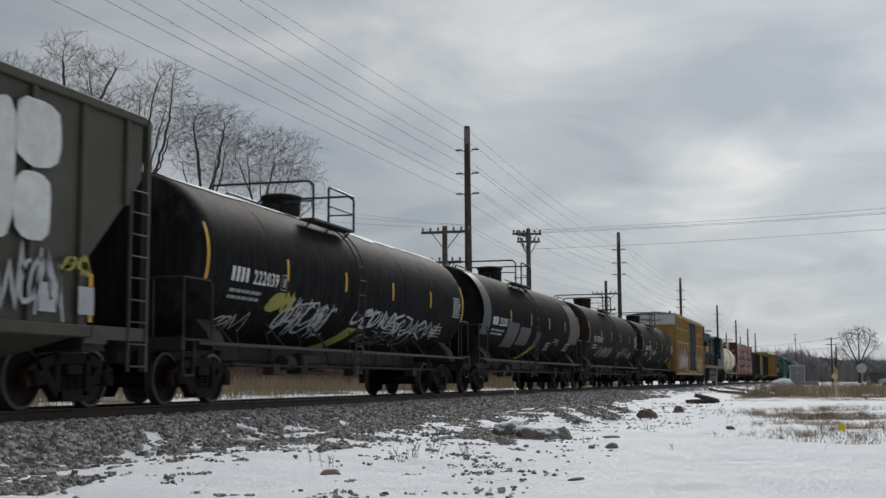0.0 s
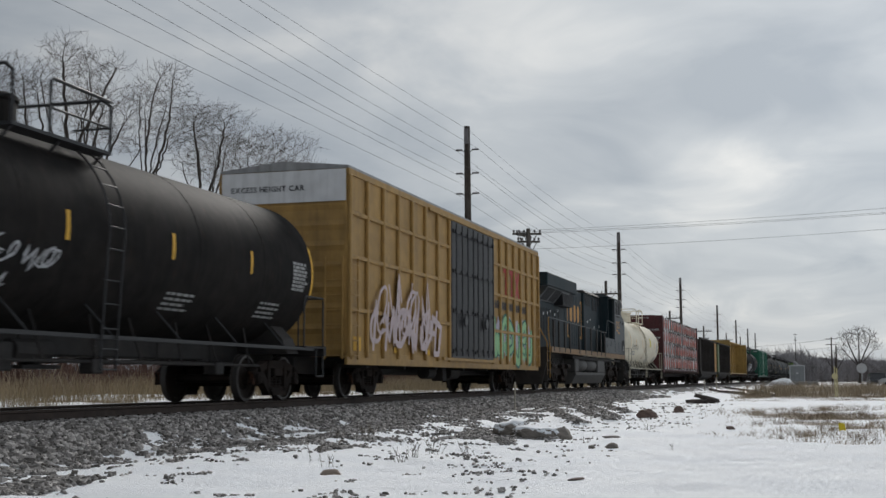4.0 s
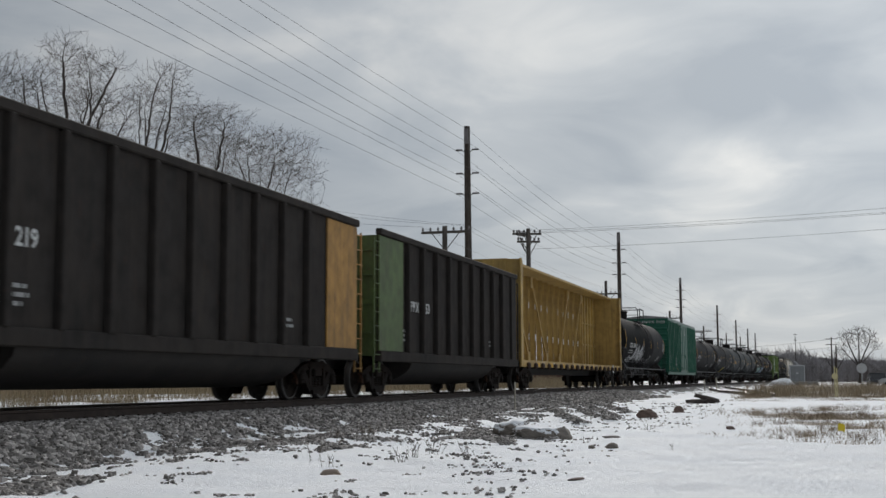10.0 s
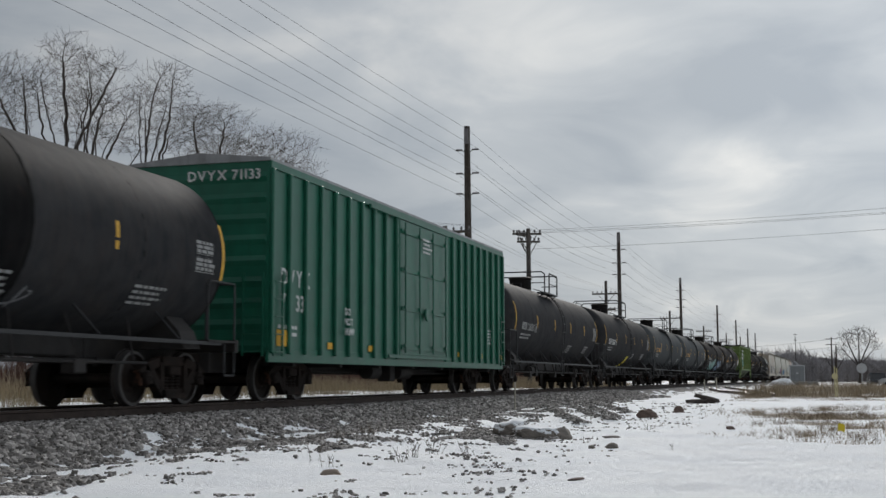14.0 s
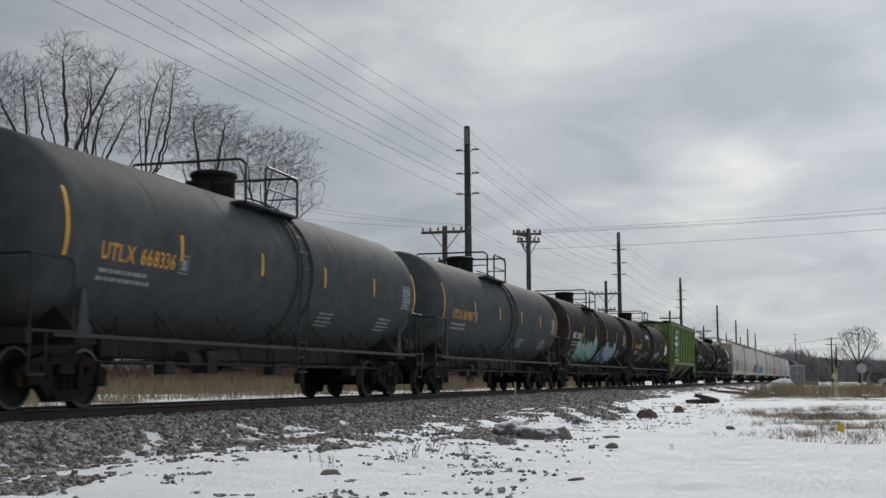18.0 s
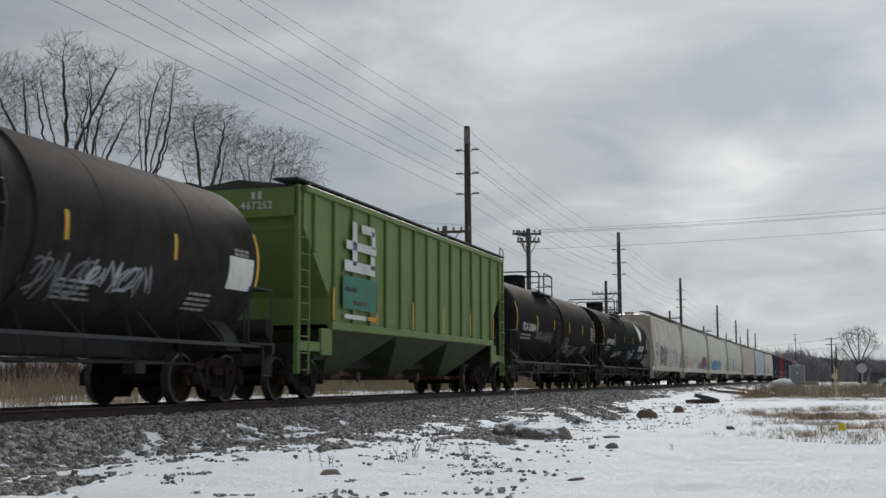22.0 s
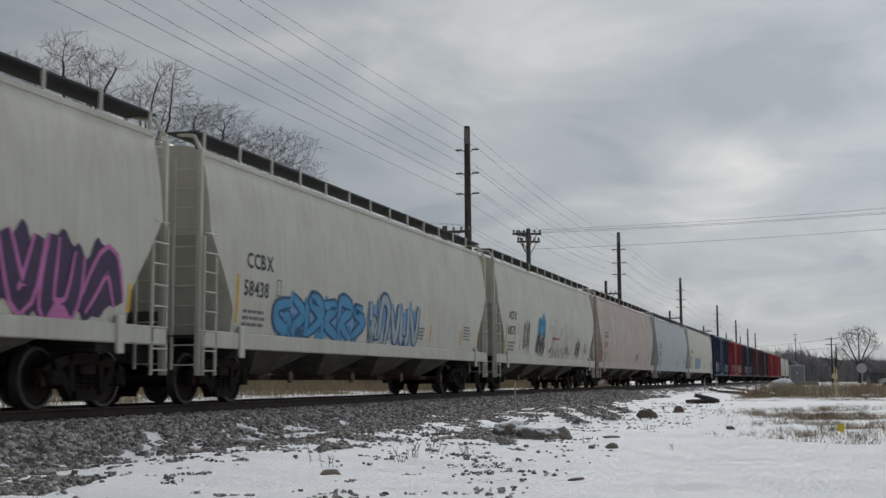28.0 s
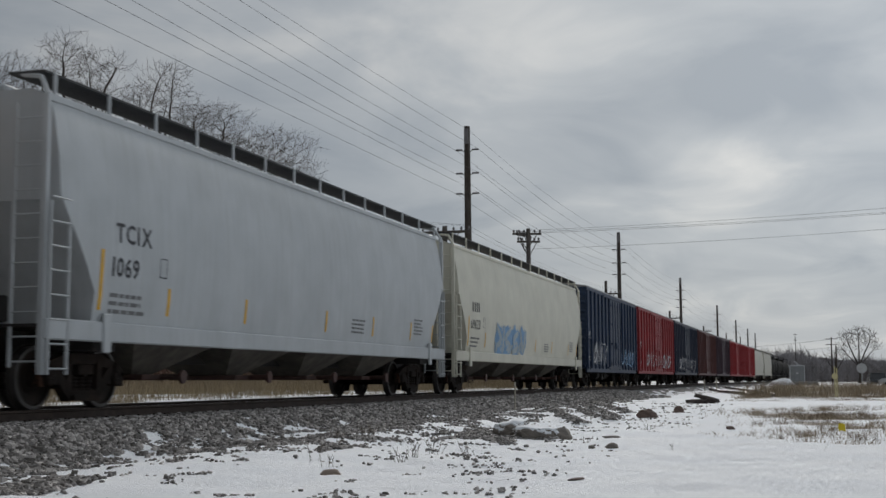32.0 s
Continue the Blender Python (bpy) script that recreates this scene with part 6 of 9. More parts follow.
        pm = mesh_of("beam_post", bm)
        pm.materials.append(paint)
        xs = np.linspace(-7.02, 6.57, 12)
        for x in xs:
            link("beam_post", pm, None, car, m=pose(x, 0, 0))
        for a, b in ((-7.9, -5.05), (-4.45, -1.45), (3.6, 1.4), (7.0, 4.6)):
            bm = bmesh.new()
            bar(bm, [(a, 4.55), (b, 1.3)], -0.22, -0.17, 0.10)
            part("diagonal", bm, paint, car)
            for x, z in ((a, 4.48), (b, 1.35)):
                bm = bmesh.new()
                box(bm, x - 0.2, x + 0.2, -0.225, -0.15, z - 0.22, z + 0.22, 0.01)
                part("gusset", bm, paint, car)
        for e in (-1, 1):
            bm = bmesh.new()
            box(bm, *sorted((e * (xb - 0.1), e * (xb - 4.15))), -0.05, 0.05, zd + 0.03, 4.729)
            panel = part("end_panel", bm, paint, car)
            for x in (0.9, 1.7, 2.5, 3.3, 3.95):
                bm = bmesh.new()
                box(bm, *sorted((e * (xb - x), e * (xb - x - 0.12))), -0.13, 0.13, zd + 0.03, 4.725)
                part("panel_post", bm, paint, panel)
            for z in (2.2, 3.3):
                bm = bmesh.new()
                box(bm, *sorted((e * (xb - 0.1), e * (xb - 4.15))), -0.1, 0.1, z - 0.05, z + 0.05)
                part("panel_rail", bm, paint, panel)
        for k, x in enumerate(xs):
            for z in (2.2, 3.52):
                if z > 3 and k % 5 == 1:
                    continue
                bm = bmesh.new()
                box(bm, x - 0.055, x + 0.055, -0.102, -0.096, z - 0.13, z + 0.13, 0.002)
                part("warning_plate", bm, M["white_band"], car)
    surf = lambda u, v: (u, -w - 0.036, v)
    bm, _q = lettering(number, surf, -6.2, zd - 0.2, 0.17)
    part("car_number", bm, M["white"], car)
    bm = bmesh.new()
    for a, b in ((0, 0.26), (0.03, 0.23)):
        box(bm, 8.9 + a, 8.9 + b, -w - 0.05, -w - 0.03, zd - 0.32 + a, zd + 0.06 - a)
    part("consolidated_plate", bm, M["white_band"], car, "white stencil plate")
    return car, rnd, w, zd, xb


def lumber_load(car, rnd, w, zd, xb):
    tiers = ((1.14, 2.07), (2.10, 2.93), (2.96, 3.82), (3.85, 4.70))
    for ti, (z0, z1) in enumerate(tiers):
        cuts = [-11.55, -7.75, -4.95, -2.55, -0.2, 3.35, 6.0, 8.45, 11.4]
        cuts = [c + (rnd.uniform(-0.25, 0.25) if 0 < k < 8 and k != 4 else 0) for k, c in enumerate(cuts)]
        for k in range(8):
            a, b = cuts[k] + 0.015, cuts[k + 1] - 0.015
            if k == 4:
                a += 0.2
            y0 = -w + rnd.uniform(-0.02, 0.05)
            bm = bmesh.new()
            # slightly slack wrapping: sides bowed and edges rounded
            n, mm = 10, 6
            g = [[None] * (mm + 1) for _ in range(n + 1)]
            for i in range(n + 1):
                for j in range(mm + 1):
                    u, v = i / n, j / mm
                    bow = 0.02 * math.sin(math.pi * v) + 0.012 * hash_noise(a + u * (b - a), z0 + v, 0.6, ti + 1.0)
                    edge = 0.03 * (max(0, 1 - 12 * min(u, 1 - u)) + max(0, 1 - 8 * min(v, 1 - v)))
                    g[i][j] = bm.verts.new((a + u * (b - a), y0 - bow + edge, z0 + v * (z1 - z0)))
            for i in range(n):
                for j in range(mm):
                    bm.faces.new((g[i][j], g[i + 1][j], g[i + 1][j + 1], g[i][j + 1]))
            # the other five faces
            bx = [bm.verts.new(c) for c in ((a, -0.09, z0), (b, -0.09, z0), (b, -0.09, z1), (a, -0.09, z1))]
            bm.faces.new([g[i][0] for i in range(n, -1, -1)] + [bx[0], bx[1]])
            bm.faces.new([g[i][mm] for i in range(n + 1)] + [bx[2], bx[3]])
            bm.faces.new([g[0][j] for j in range(mm + 1)] + [bx[3], bx[0]])
            bm.faces.new([g[n][j] for j in range(mm, -1, -1)] + [bx[1], bx[2]])
            bm.faces.new(bx[::-1])
            bundle = part("wrapped_lumber", bm, M["wrap"], car, "lumber wrapped in white printed sheeting", smooth=True)
            surf = lambda u, v, y0=y0: (u, y0 - 0.045, v)
            h = z1 - z0
            count = max(2, int(round((b - a) / 1.25)))
            pitch = (b - a) / count
            off = rnd.uniform(-0.15, 0.15)
            for c in range(count):
                cx = a + (c + 0.5) * pitch + off
                if not a + 0.3 < cx < b - 0.3:
                    continue
                bm = bmesh.new()
                sheet(bm, surf, max(a + 0.02, cx - 0.47), cx + 0.02, z0 + 0.12, z1 - 0.10, 2, 2)
                part("dark_square", bm, M["dark_print"], bundle)
                bm = bmesh.new()
                r = h * 0.41
                cz = z0 + h * 0.49
                ring = [bm.verts.new((cx + 1.0 * r * math.cos(q), y0 - 0.052, cz + r * math.sin(q))) for q in np.linspace(0, 2 * math.pi, 28, endpoint=False)]
                bm.faces.new(ring)
                part("printed_disc", bm, M["disc"], bundle)
                bm = bmesh.new()
                for q in range(4):
                    z = cz + r * (0.25 + 0.17 * q)
                    hw = 0.97 * math.sqrt(max(0.0, r * r - (z - cz) ** 2)) * 0.95
                    sheet(bm, lambda u, v, y0=y0: (u, y0 - 0.056, v), cx - hw, cx + hw, z - 0.010, z + 0.010, 1, 1)
                part("disc_stripes", bm, M["wrap"], bundle)
            for x in np.linspace(a + 0.35, b - 0.35, 3):
                bm = bmesh.new()
                box(bm, x - 0.006, x + 0.006, y0 - 0.062, y0 + 0.02, z0 + 0.005, z1 + 0.004)
                part("strap", bm, M["strap"], bundle)
        for k in range(3):
            bm = bmesh.new()
            box(bm, -11.5 + k * 7.65, -11.5 + k * 7.65 + 7.6, 0.09, w - 0.02, z0, z1, 0.03)
            part("wrapped_lumber", bm, M["wrap"], car, "lumber wrapped in white printed sheeting")
        bm = bmesh.new()
        for x in np.linspace(-11.2, 11.1, 18):
            box(bm, x - 0.05, x + 0.05, -w + 0.03, w - 0.03, z0 - 0.03, z0)
        part("spacer_boards", bm, M["tie"], car)


cbl = centre_beam(-113.75, -89.1, "maroon centre-beam car stacked with wrapped lumber", M["cb_maroon"], 61, "301002", True)
lumber_load(*cbl)
bm, _w = lettering("CAUTION", end_surface(-cbl[4] - 0.10), -0.1, 4.57, 0.095)
part("caution_word", bm, M["white"], cbl[0])
bm = bmesh.new()
text_lines(bm, end_surface(-cbl[4] - 0.10), 0.3, 3.3, 1.0, 5, 0.12, random.Random(2))
part("end_stencils", bm, M["white"], cbl[0], "white letter-size bars")
bm, _w = lettering("ATW 301002", end_surface(-cbl[4] - 0.10), 0.22, 3.74, 0.12)
part("car_number", bm, M["white"], cbl[0])
centre_beam(-56.05, -31.6, "empty worn yellow centre-beam car", M["cb_yellow"], 62, "7294", False)

# ---- hoppers ----
def notch(xe, z, depth, z_hi, z_lo):
    """Half length of the side sheet at height z: the ends slope in below z_hi."""
    if z >= z_hi:
        return xe
    k = min(1.0, (z_hi - z) / (z_hi - z_lo))
    return xe - depth * k


def loft(bm, levels):
    """Rectangles (z, half length, half width) joined from the bottom up."""
    rings = []
    for z, hx, hy in levels:
        n = 14
        ring = [(-hx + 2 * hx * k / n, -hy, z) for k in range(n + 1)] + [(hx - 2 * hx * k / n, hy, z) for k in range(n + 1)]
        rings.append([bm.verts.new(c) for c in ring])
    for A, B in zip(rings[:-1], rings[1:]):
        m = len(A)
        for k in range(m):
            bm.faces.new((A[k], A[(k + 1) % m], B[(k + 1) % m], B[k]))
    bm.faces.new(rings[0][::-1])
    bm.faces.new(rings[-1])
    return bm


def bays(car, n, x0, x1, w, z_top, z_low, paint, gate):
    """The funnels under the body, each with its outlet."""
    step = (x1 - x0) / n
    for k in range(n):
        c = x0 + (k + 0.5) * step
        bm = bmesh.new()
        top = [(c - step / 2 + 0.02, -w), (c + step / 2 - 0.02, -w), (c + step / 2 - 0.02, w), (c - step / 2 + 0.02, w)]
        low = [(c - 0.33, -0.5), (c + 0.33, -0.5), (c + 0.33, 0.5), (c - 0.33, 0.5)]
        a, b = [bm.verts.new((*p, z_top)) for p in top], [bm.verts.new((*p, z_low)) for p in low]
        for i in range(4):
            bm.faces.new((b[i], b[(i + 1) % 4], a[(i + 1) % 4], a[i]))
        bm.faces.new(b[::-1]); bm.faces.new(a)
        bay = part("hopper_bay", bm, paint, car)
        bm = bmesh.new()
        box(bm, c - 0.4, c + 0.4, -0.75, 0.75, z_low - 0.1, z_low, 0.02)
        rod(bm, (c + 0.2, -1.15, z_low - 0.04), (c + 0.2, -0.75, z_low - 0.04), 0.05, 8)
        rod(bm, (c + 0.2, -1.2, z_low - 0.04), (c + 0.2, -1.15, z_low - 0.04), 0.12, 10)
        part("outlet_gate", bm, gate, bay)


def curved_hopper(s0, s1, label, paint, seed, number="", code="", letters=4, mark="dark_mark", end_dark=None, tags=(), murals=(), cap=None, strips=True, nbays=4, near=True, bay_paint=None):
    """A smooth-sided covered hopper, its sides bowed, with end cages and a roof walk on stanchions."""
    rnd = random.Random(seed)
    L = s1 - s0
    car = start_car("covered_hopper", label, "hopper car", (s0 + s1) / 2, L, 2.25)
    xe = L / 2 - 0.85

    def half(z):
        pts = ((1.2, 1.44), (1.7, 1.50), (2.4, 1.535), (3.0, 1.525), (3.6, 1.47), (4.1, 1.39), (4.42, 1.30), (4.56, 1.0), (4.64, 0.0))
        return float(np.interp(z, [p[0] for p in pts], [p[1] for p in pts]))

    def surf(u, v):
        return (u, -(half(v) + 0.007), v)
    zs = [1.2, 1.45, 1.7, 2.05, 2.4, 2.7, 3.0, 3.3, 3.6, 3.85, 4.1, 4.25, 4.42, 4.56]
    bm = bmesh.new()
    loft(bm, [(z, notch(xe, z, 0.95, 3.0, 1.75), half(z)) for z in zs] + [(4.64, xe - 0.3, 0.3)])
    part("body", bm, paint, car, smooth=True)
    bm = bmesh.new()
    for s in (-1, 1):
        box(bm, -xe, xe, *sorted((s * 1.345, s * 1.29)), 4.36, 4.46, 0.01)
    part("roof_seam", bm, paint, car)
    for s in (-1, 1):
        bm = bmesh.new()
        box(bm, -xe - 0.25, xe + 0.25, *sorted((s * 1.52, s * 1.42)), 0.98, 1.28, 0.02)
        part("side_sill", bm, paint, car)
    bm = bmesh.new()
    box(bm, -L / 2 + 0.6, L / 2 - 0.6, -0.28, 0.28, 0.72, 1.15)
    for e in (-1, 1):
        xb = e * (L / 2 - 2.25)
        box(bm, xb - 0.3, xb + 0.3, -1.4, 1.4, 0.85, 1.2)
    part("centre_sill", bm, M["under"], car)
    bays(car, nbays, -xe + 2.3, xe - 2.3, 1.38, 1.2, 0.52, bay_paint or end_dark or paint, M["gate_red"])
    for e in (-1, 1):
        # end cage: corner posts, ladders, top frame and slope sheet shadowed behind
        xo = e * (L / 2 - 0.62)
        for s in (-1, 1):
            bm = bmesh.new()
            box(bm, xo - 0.04, xo + 0.04, s * 1.42 - 0.04, s * 1.42 + 0.04, 0.5, 4.40)
            bar_x = [(xo, s * 1.42, 4.40), (e * (L / 2 - 0.70), s * 1.25, 4.68), (e * (L / 2 - 0.75), s * 0.9, 4.74)]
            pipe(bm, bar_x, 0.035, 6)
            box(bm, *sorted((xo, e * (xe + 0.02))), s * 1.42 - 0.03, s * 1.42 + 0.03, 4.32, 4.40)
            box(bm, *sorted((xo, e * (xe - 0.5))), s * 1.46 - 0.03, s * 1.46 + 0.03, 1.0, 1.12)
            part("corner_post", bm, paint, car)
        bm = bmesh.new()
        box(bm, *sorted((e * (xe - 0.02), e * (xe + 0.03))), -1.28, 1.28, 2.95, 4.34)
        part("end_sheet", bm, paint, car)
        for s in (-1, 1):
            bm = bmesh.new()
            ladder(bm, e * (L / 2 - 0.88), s * 1.5, 0.5, 2.9, w=0.46)
            part("side_ladder", bm, paint, car)
        bm = bmesh.new()
        ladder(bm, xo, -1.15, 0.6, 4.3, axis="y", w=0.46)
        part("end_ladder", bm, paint, car)
        bm = bmesh.new()
        box(bm, *sorted((e * (L / 2 - 0.6), e * (L / 2 - 1.7))), -1.45, 1.45, 1.16, 1.2)
        part("end_platform", bm, M["under"], car)
        bm = bmesh.new()
        rod(bm, (e * (L / 2 - 1.2), -0.4, 1.45), (e * (L / 2 - 1.2), 0.5, 1.45), 0.2, 14)
        box(bm, e * (L / 2 - 1.2) - 0.12, e * (L / 2 - 1.2) + 0.12, 0.7, 1.1, 1.25, 1.7, 0.03)
        part("brake_cylinder", bm, M["under"], car)
        # jacking pad under the sill
        bm = bmesh.new()
        box(bm, *sorted((e * (xe - 1.15), e * (xe - 1.35))), -1.56, -1.5, 0.82, 1.4, 0.015)
        part("pull_ring", bm, paint, car)
    # roof walk
    for s in (-1, 1):
        bm = bmesh.new()
        box(bm, -L / 2 + 0.7, L / 2 - 0.7, *sorted((s * 1.30, s * 0.72)), 4.74, 4.775)
        part("roof_walk", bm, M["walk"], car, "steel grating roof walk")
    st = shared_box("stanchion", paint, -0.025, 0.025, -0.02, 0.02, 4.42, 4.78)
    for x in np.linspace(-xe + 0.1, xe - 0.1, 14):
        for s in (-1, 1):
            link("stanchion", st, None, car, m=pose(x, s * 1.305, 0))
    for k in range(8 if near else 0):
        bm = bmesh.new()
        c = -xe + 1.2 + k * (2 * xe - 2.4) / 7
        box(bm, c - 0.85, c + 0.85, -0.3, 0.3, 4.64, 4.76, 0.03)
        part("hatch_cover", bm, paint, car)
    if number:
        u = -xe + 1.45
        bm = bmesh.new()
        if code:
            bm.free()
            bm, _q = lettering(code, surf, u, 2.5, 0.30)
            part("owner_code", bm, M[mark], car)
        else:
            char_bars(bm, surf, u + 0.05, 2.5, 0.30, letters, 0.56, 0.24)
            part("owner_mark", bm, M[mark], car, "dark letter-size bars")
        bm, _q = lettering(number, surf, u - 0.1, 1.98, 0.30)
        part("car_number", bm, M[mark], car)
        bm = bmesh.new()
        text_lines(bm, surf, u - 0.1, 1.72, 1.1, 3, 0.12, rnd)
        text_lines(bm, surf, xe - 2.6, 2.0, 0.8, 5, 0.09, rnd)
        text_lines(bm, surf, 2.2, 1.8, 0.9, 4, 0.09, rnd)
        part("stencilled_lines", bm, M["grey_mark"], car)
        bm = bmesh.new()
        for a, b, c, d in ((0, 0.22, 0.3, 0.315), (0, 0.22, 0, 0.015), (0, 0.015, 0, 0.3), (0.205, 0.22, 0, 0.3)):
            sheet(bm, surf, u + 1.35 + a, u + 1.35 + b, 2.05 + c, 2.05 + d, 1, 1)
        part("inspection_box", bm, M[mark], car)
    if strips:
        for k, x in enumerate((-xe + 1.05, -xe + 3.1, -xe + 6.0, 0.6, 3.6, xe - 2.9, xe - 1.0)):
            bm = bmesh.new()
            sheet(bm, surf, x, x + 0.09, 1.45, 2.35 if k == 0 else 1.9, 1, 4)
            part("reflector_strip", bm, M["yellow"], car)
    for (x0, x1, v0, v1, n, wd, col) in tags:
        part("graffiti_tag", scribble(lift(surf, 0.014), x0, x1, v0, v1, n, wd, rnd), M[col], car, "spray-painted scrawl")
    for (x0, x1, v0, v1, n, fill, line, fill2) in murals:
        mural(car, lift(surf, 0.004), x0, x1, v0, v1, n, M[fill], M[line], rnd, M[fill2] if fill2 else None, 0.06)
    return car


def ribbed_hopper(s0, s1, label, paint, low, seed, number="", covered=True, zb=1.62, zt=4.33, nribs=15, letters=2, logo=None):
    """A hopper with posts down flat sides, sloping ends and three deep funnels."""
    rnd = random.Random(seed)
    L, w = s1 - s0, 1.5
    car = start_car("ribbed_hopper", label, "hopper car", (s0 + s1) / 2, L, 1.95)
    xe = L / 2 - 0.85
    surf = flat_surface(w)
    bm = bmesh.new()
    loft(bm, [(z, notch(xe, z, 1.45, 3.55, 2.2), w) for z in (zb, 2.0, 2.2, 2.6, 3.0, 3.55, zt)])
    part("body", bm, paint, car)
    for s in (-1, 1):
        bm = bmesh.new()
        box(bm, -xe - 0.02, xe + 0.02, *sorted((s * (w + 0.09), s * (w - 0.05))), zt - 0.02, zt + 0.12, 0.02)
        part("top_chord", bm, paint, car)
        bm = bmesh.new()
        box(bm, -xe + 1.45, xe - 1.45, *sorted((s * (w + 0.09), s * (w - 0.05))), zb - 0.12, zb + 0.06, 0.02)
        part("side_sill", bm, paint, car)
    for x in np.linspace(-xe + 0.5, xe - 0.5, nribs):
        zl = zb
        if abs(x) > xe - 1.5:
            zl = 3.55 - (abs(x) - (xe - 1.45)) / 1.45 * -0.0 if abs(x) > xe - 0.2 else 2.2 + (abs(x) - (xe - 1.45)) / 1.45 * 1.35
        me = shared_box("post", paint, -0.055, 0.055, -0.08, 0.0, round(zl, 2), zt - 0.02, bev=0.02)
        link("post", me, None, car, m=pose(x, -w, 0))
        link("post", me, None, car, m=pose(x, w, 0, 0, 0, 180))
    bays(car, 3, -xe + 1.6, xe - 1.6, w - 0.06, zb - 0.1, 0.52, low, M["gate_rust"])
    bm = bmesh.new()
    box(bm, -L / 2 + 0.6, L / 2 - 0.6, -0.28, 0.28, 0.72, 1.12)
    for e in (-1, 1):
        xb = e * (L / 2 - 1.95)
        box(bm, xb - 0.3, xb + 0.3, -1.4, 1.4, 0.85, 1.2)
    part("centre_sill", bm, M["under"], car)
    for e in (-1, 1):
        bm = bmesh.new()
        xo = e * (L / 2 - 0.62)
        for s in (-1, 1):
            box(bm, xo - 0.05, xo + 0.05, s * 1.46 - 0.05, s * 1.46 + 0.05, 0.55, zt + 0.1)
            box(bm, *sorted((xo, e * (xe - 1.3))), s * 1.46 - 0.04, s * 1.46 + 0.04, 1.02, 1.22)
            box(bm, *sorted((e * (xe - 1.55), e * (xe - 0.95))), s * 1.5 - 0.03, s * 1.5 + 0.03, 0.95, zb - 0.1)
        box(bm, xo - 0.05, xo + 0.05, -1.46, 1.46, zt - 0.55, zt + 0.05)
        part("corner_post", bm, paint, car)
        for s in (-1, 1):
            bm = bmesh.new()
            ladder(bm, e * (L / 2 - 0.90), s * 1.5, 0.55, 3.3, w=0.5)
            part("side_ladder", bm, paint, car)
        bm = bmesh.new()
        rod(bm, (e * (L / 2 - 1.4), -0.5, 1.5), (e * (L / 2 - 1.4), 0.4, 1.5), 0.2, 14)
        part("brake_cylinder", bm, M["under"], car)
    if covered:
        bm = bmesh.new()
        prism(bm, [(-w, zt + 0.1), (0, zt + 0.3), (w, zt + 0.1)], "x", -xe, xe)
        part("roof", bm, M["roof_dark"], car)
        for s in (-1, 1):
            bm = bmesh.new()
            box(bm, -L / 2 + 0.5, L / 2 - 0.5, *sorted((s * 1.52, s * 0.95)), zt + 0.20, zt + 0.24)
            part("roof_walk", bm, M["walk"], car, "steel grating roof walk")
        st = shared_box("walk_bracket", paint, -0.03, 0.03, -0.03, 0.03, zt + 0.05, zt + 0.20)
        for x in np.linspace(-xe + 0.3, xe - 0.3, 9):
            link("walk_bracket", st, None, car, m=pose(x, -1.48, 0))
        bm = bmesh.new()
        pipe(bm, [(xe - 0.2, -1.5, zt + 0.24), (xe - 0.2, -1.5, zt + 0.5), (xe + 0.25, -1.5, zt + 0.45), (xe + 0.25, -1.5, zt - 0.2)], 0.02, 6)
        part("grab_rail", bm, paint, car)
    if number:
        bm, _q = lettering(number, lambda a, b: (-L / 2 + 0.555, -a, b), 0.2, 3.95, 0.16)
        part("car_number", bm, M["white"], car)
        bm = bmesh.new()
        char_bars(bm, lambda a, b: (-L / 2 + 0.555, -a, b), 0.45, 4.15, 0.16, letters, 0.6, 0.3)
        part("owner_mark", bm, M["white"], car, "white letter-size bars")
    for k, x in enumerate(np.linspace(-xe + 1.5, xe - 1.5, 6)):
        bm = bmesh.new()
        sheet(bm, lift(surf, 0.082), x - 0.05, x + 0.05, zb + 0.1, zb + 0.8, 1, 1)
        part("reflector_strip", bm, M["orange_mark"], car)
    return car, surf, xe, rnd


M["walk"] = surface("grimy_grating", (0.035, 0.035, 0.036), 0.7, vary=0.3, bump=0.3, grain=60)
M["gate_red"] = surface("faded_red_gate_paint", (0.085, 0.042, 0.036), 0.7, vary=0.3, dirt=0.5, bump=0.1)
M["gate_rust"] = surface("rusty_gate_steel", (0.085, 0.035, 0.025), 0.8, vary=0.3, dirt=0.4, bump=0.2)
M["grey_mark"] = flatmark("grey_stencil_paint", (0.16, 0.16, 0.16), worn=0.4)
M["roof_dark"] = surface("sooty_roof", (0.06, 0.06, 0.055), 0.7, vary=0.3, bump=0.1)
M["h_white"] = surface("dull_white_car_paint", (0.52, 0.50, 0.43), 0.5, vary=0.08, scale=1.2, streak=0.35, grime=(0.30, 0.255, 0.18), dirt=0.22, bump=0.03, grain=6)
M["h_cream"] = surface("cream_car_paint", (0.56, 0.54, 0.45), 0.5, vary=0.08, scale=1.2, streak=0.15, grime=(0.28, 0.24, 0.17), dirt=0.12, bump=0.03, grain=6)
M["h_grey"] = surface("light_grey_car_paint", (0.42, 0.44, 0.45), 0.5, vary=0.08, scale=1.2, streak=0.2, grime=(0.24, 0.23, 0.21), dirt=0.1, bump=0.03, grain=6)
M["h_pink"] = surface("pinkish_faded_car_paint", (0.49, 0.435, 0.385), 0.6, vary=0.12, scale=0.8, streak=0.35, grime=(0.40, 0.235, 0.17), dirt=0.6, bump=0.04, grain=6)
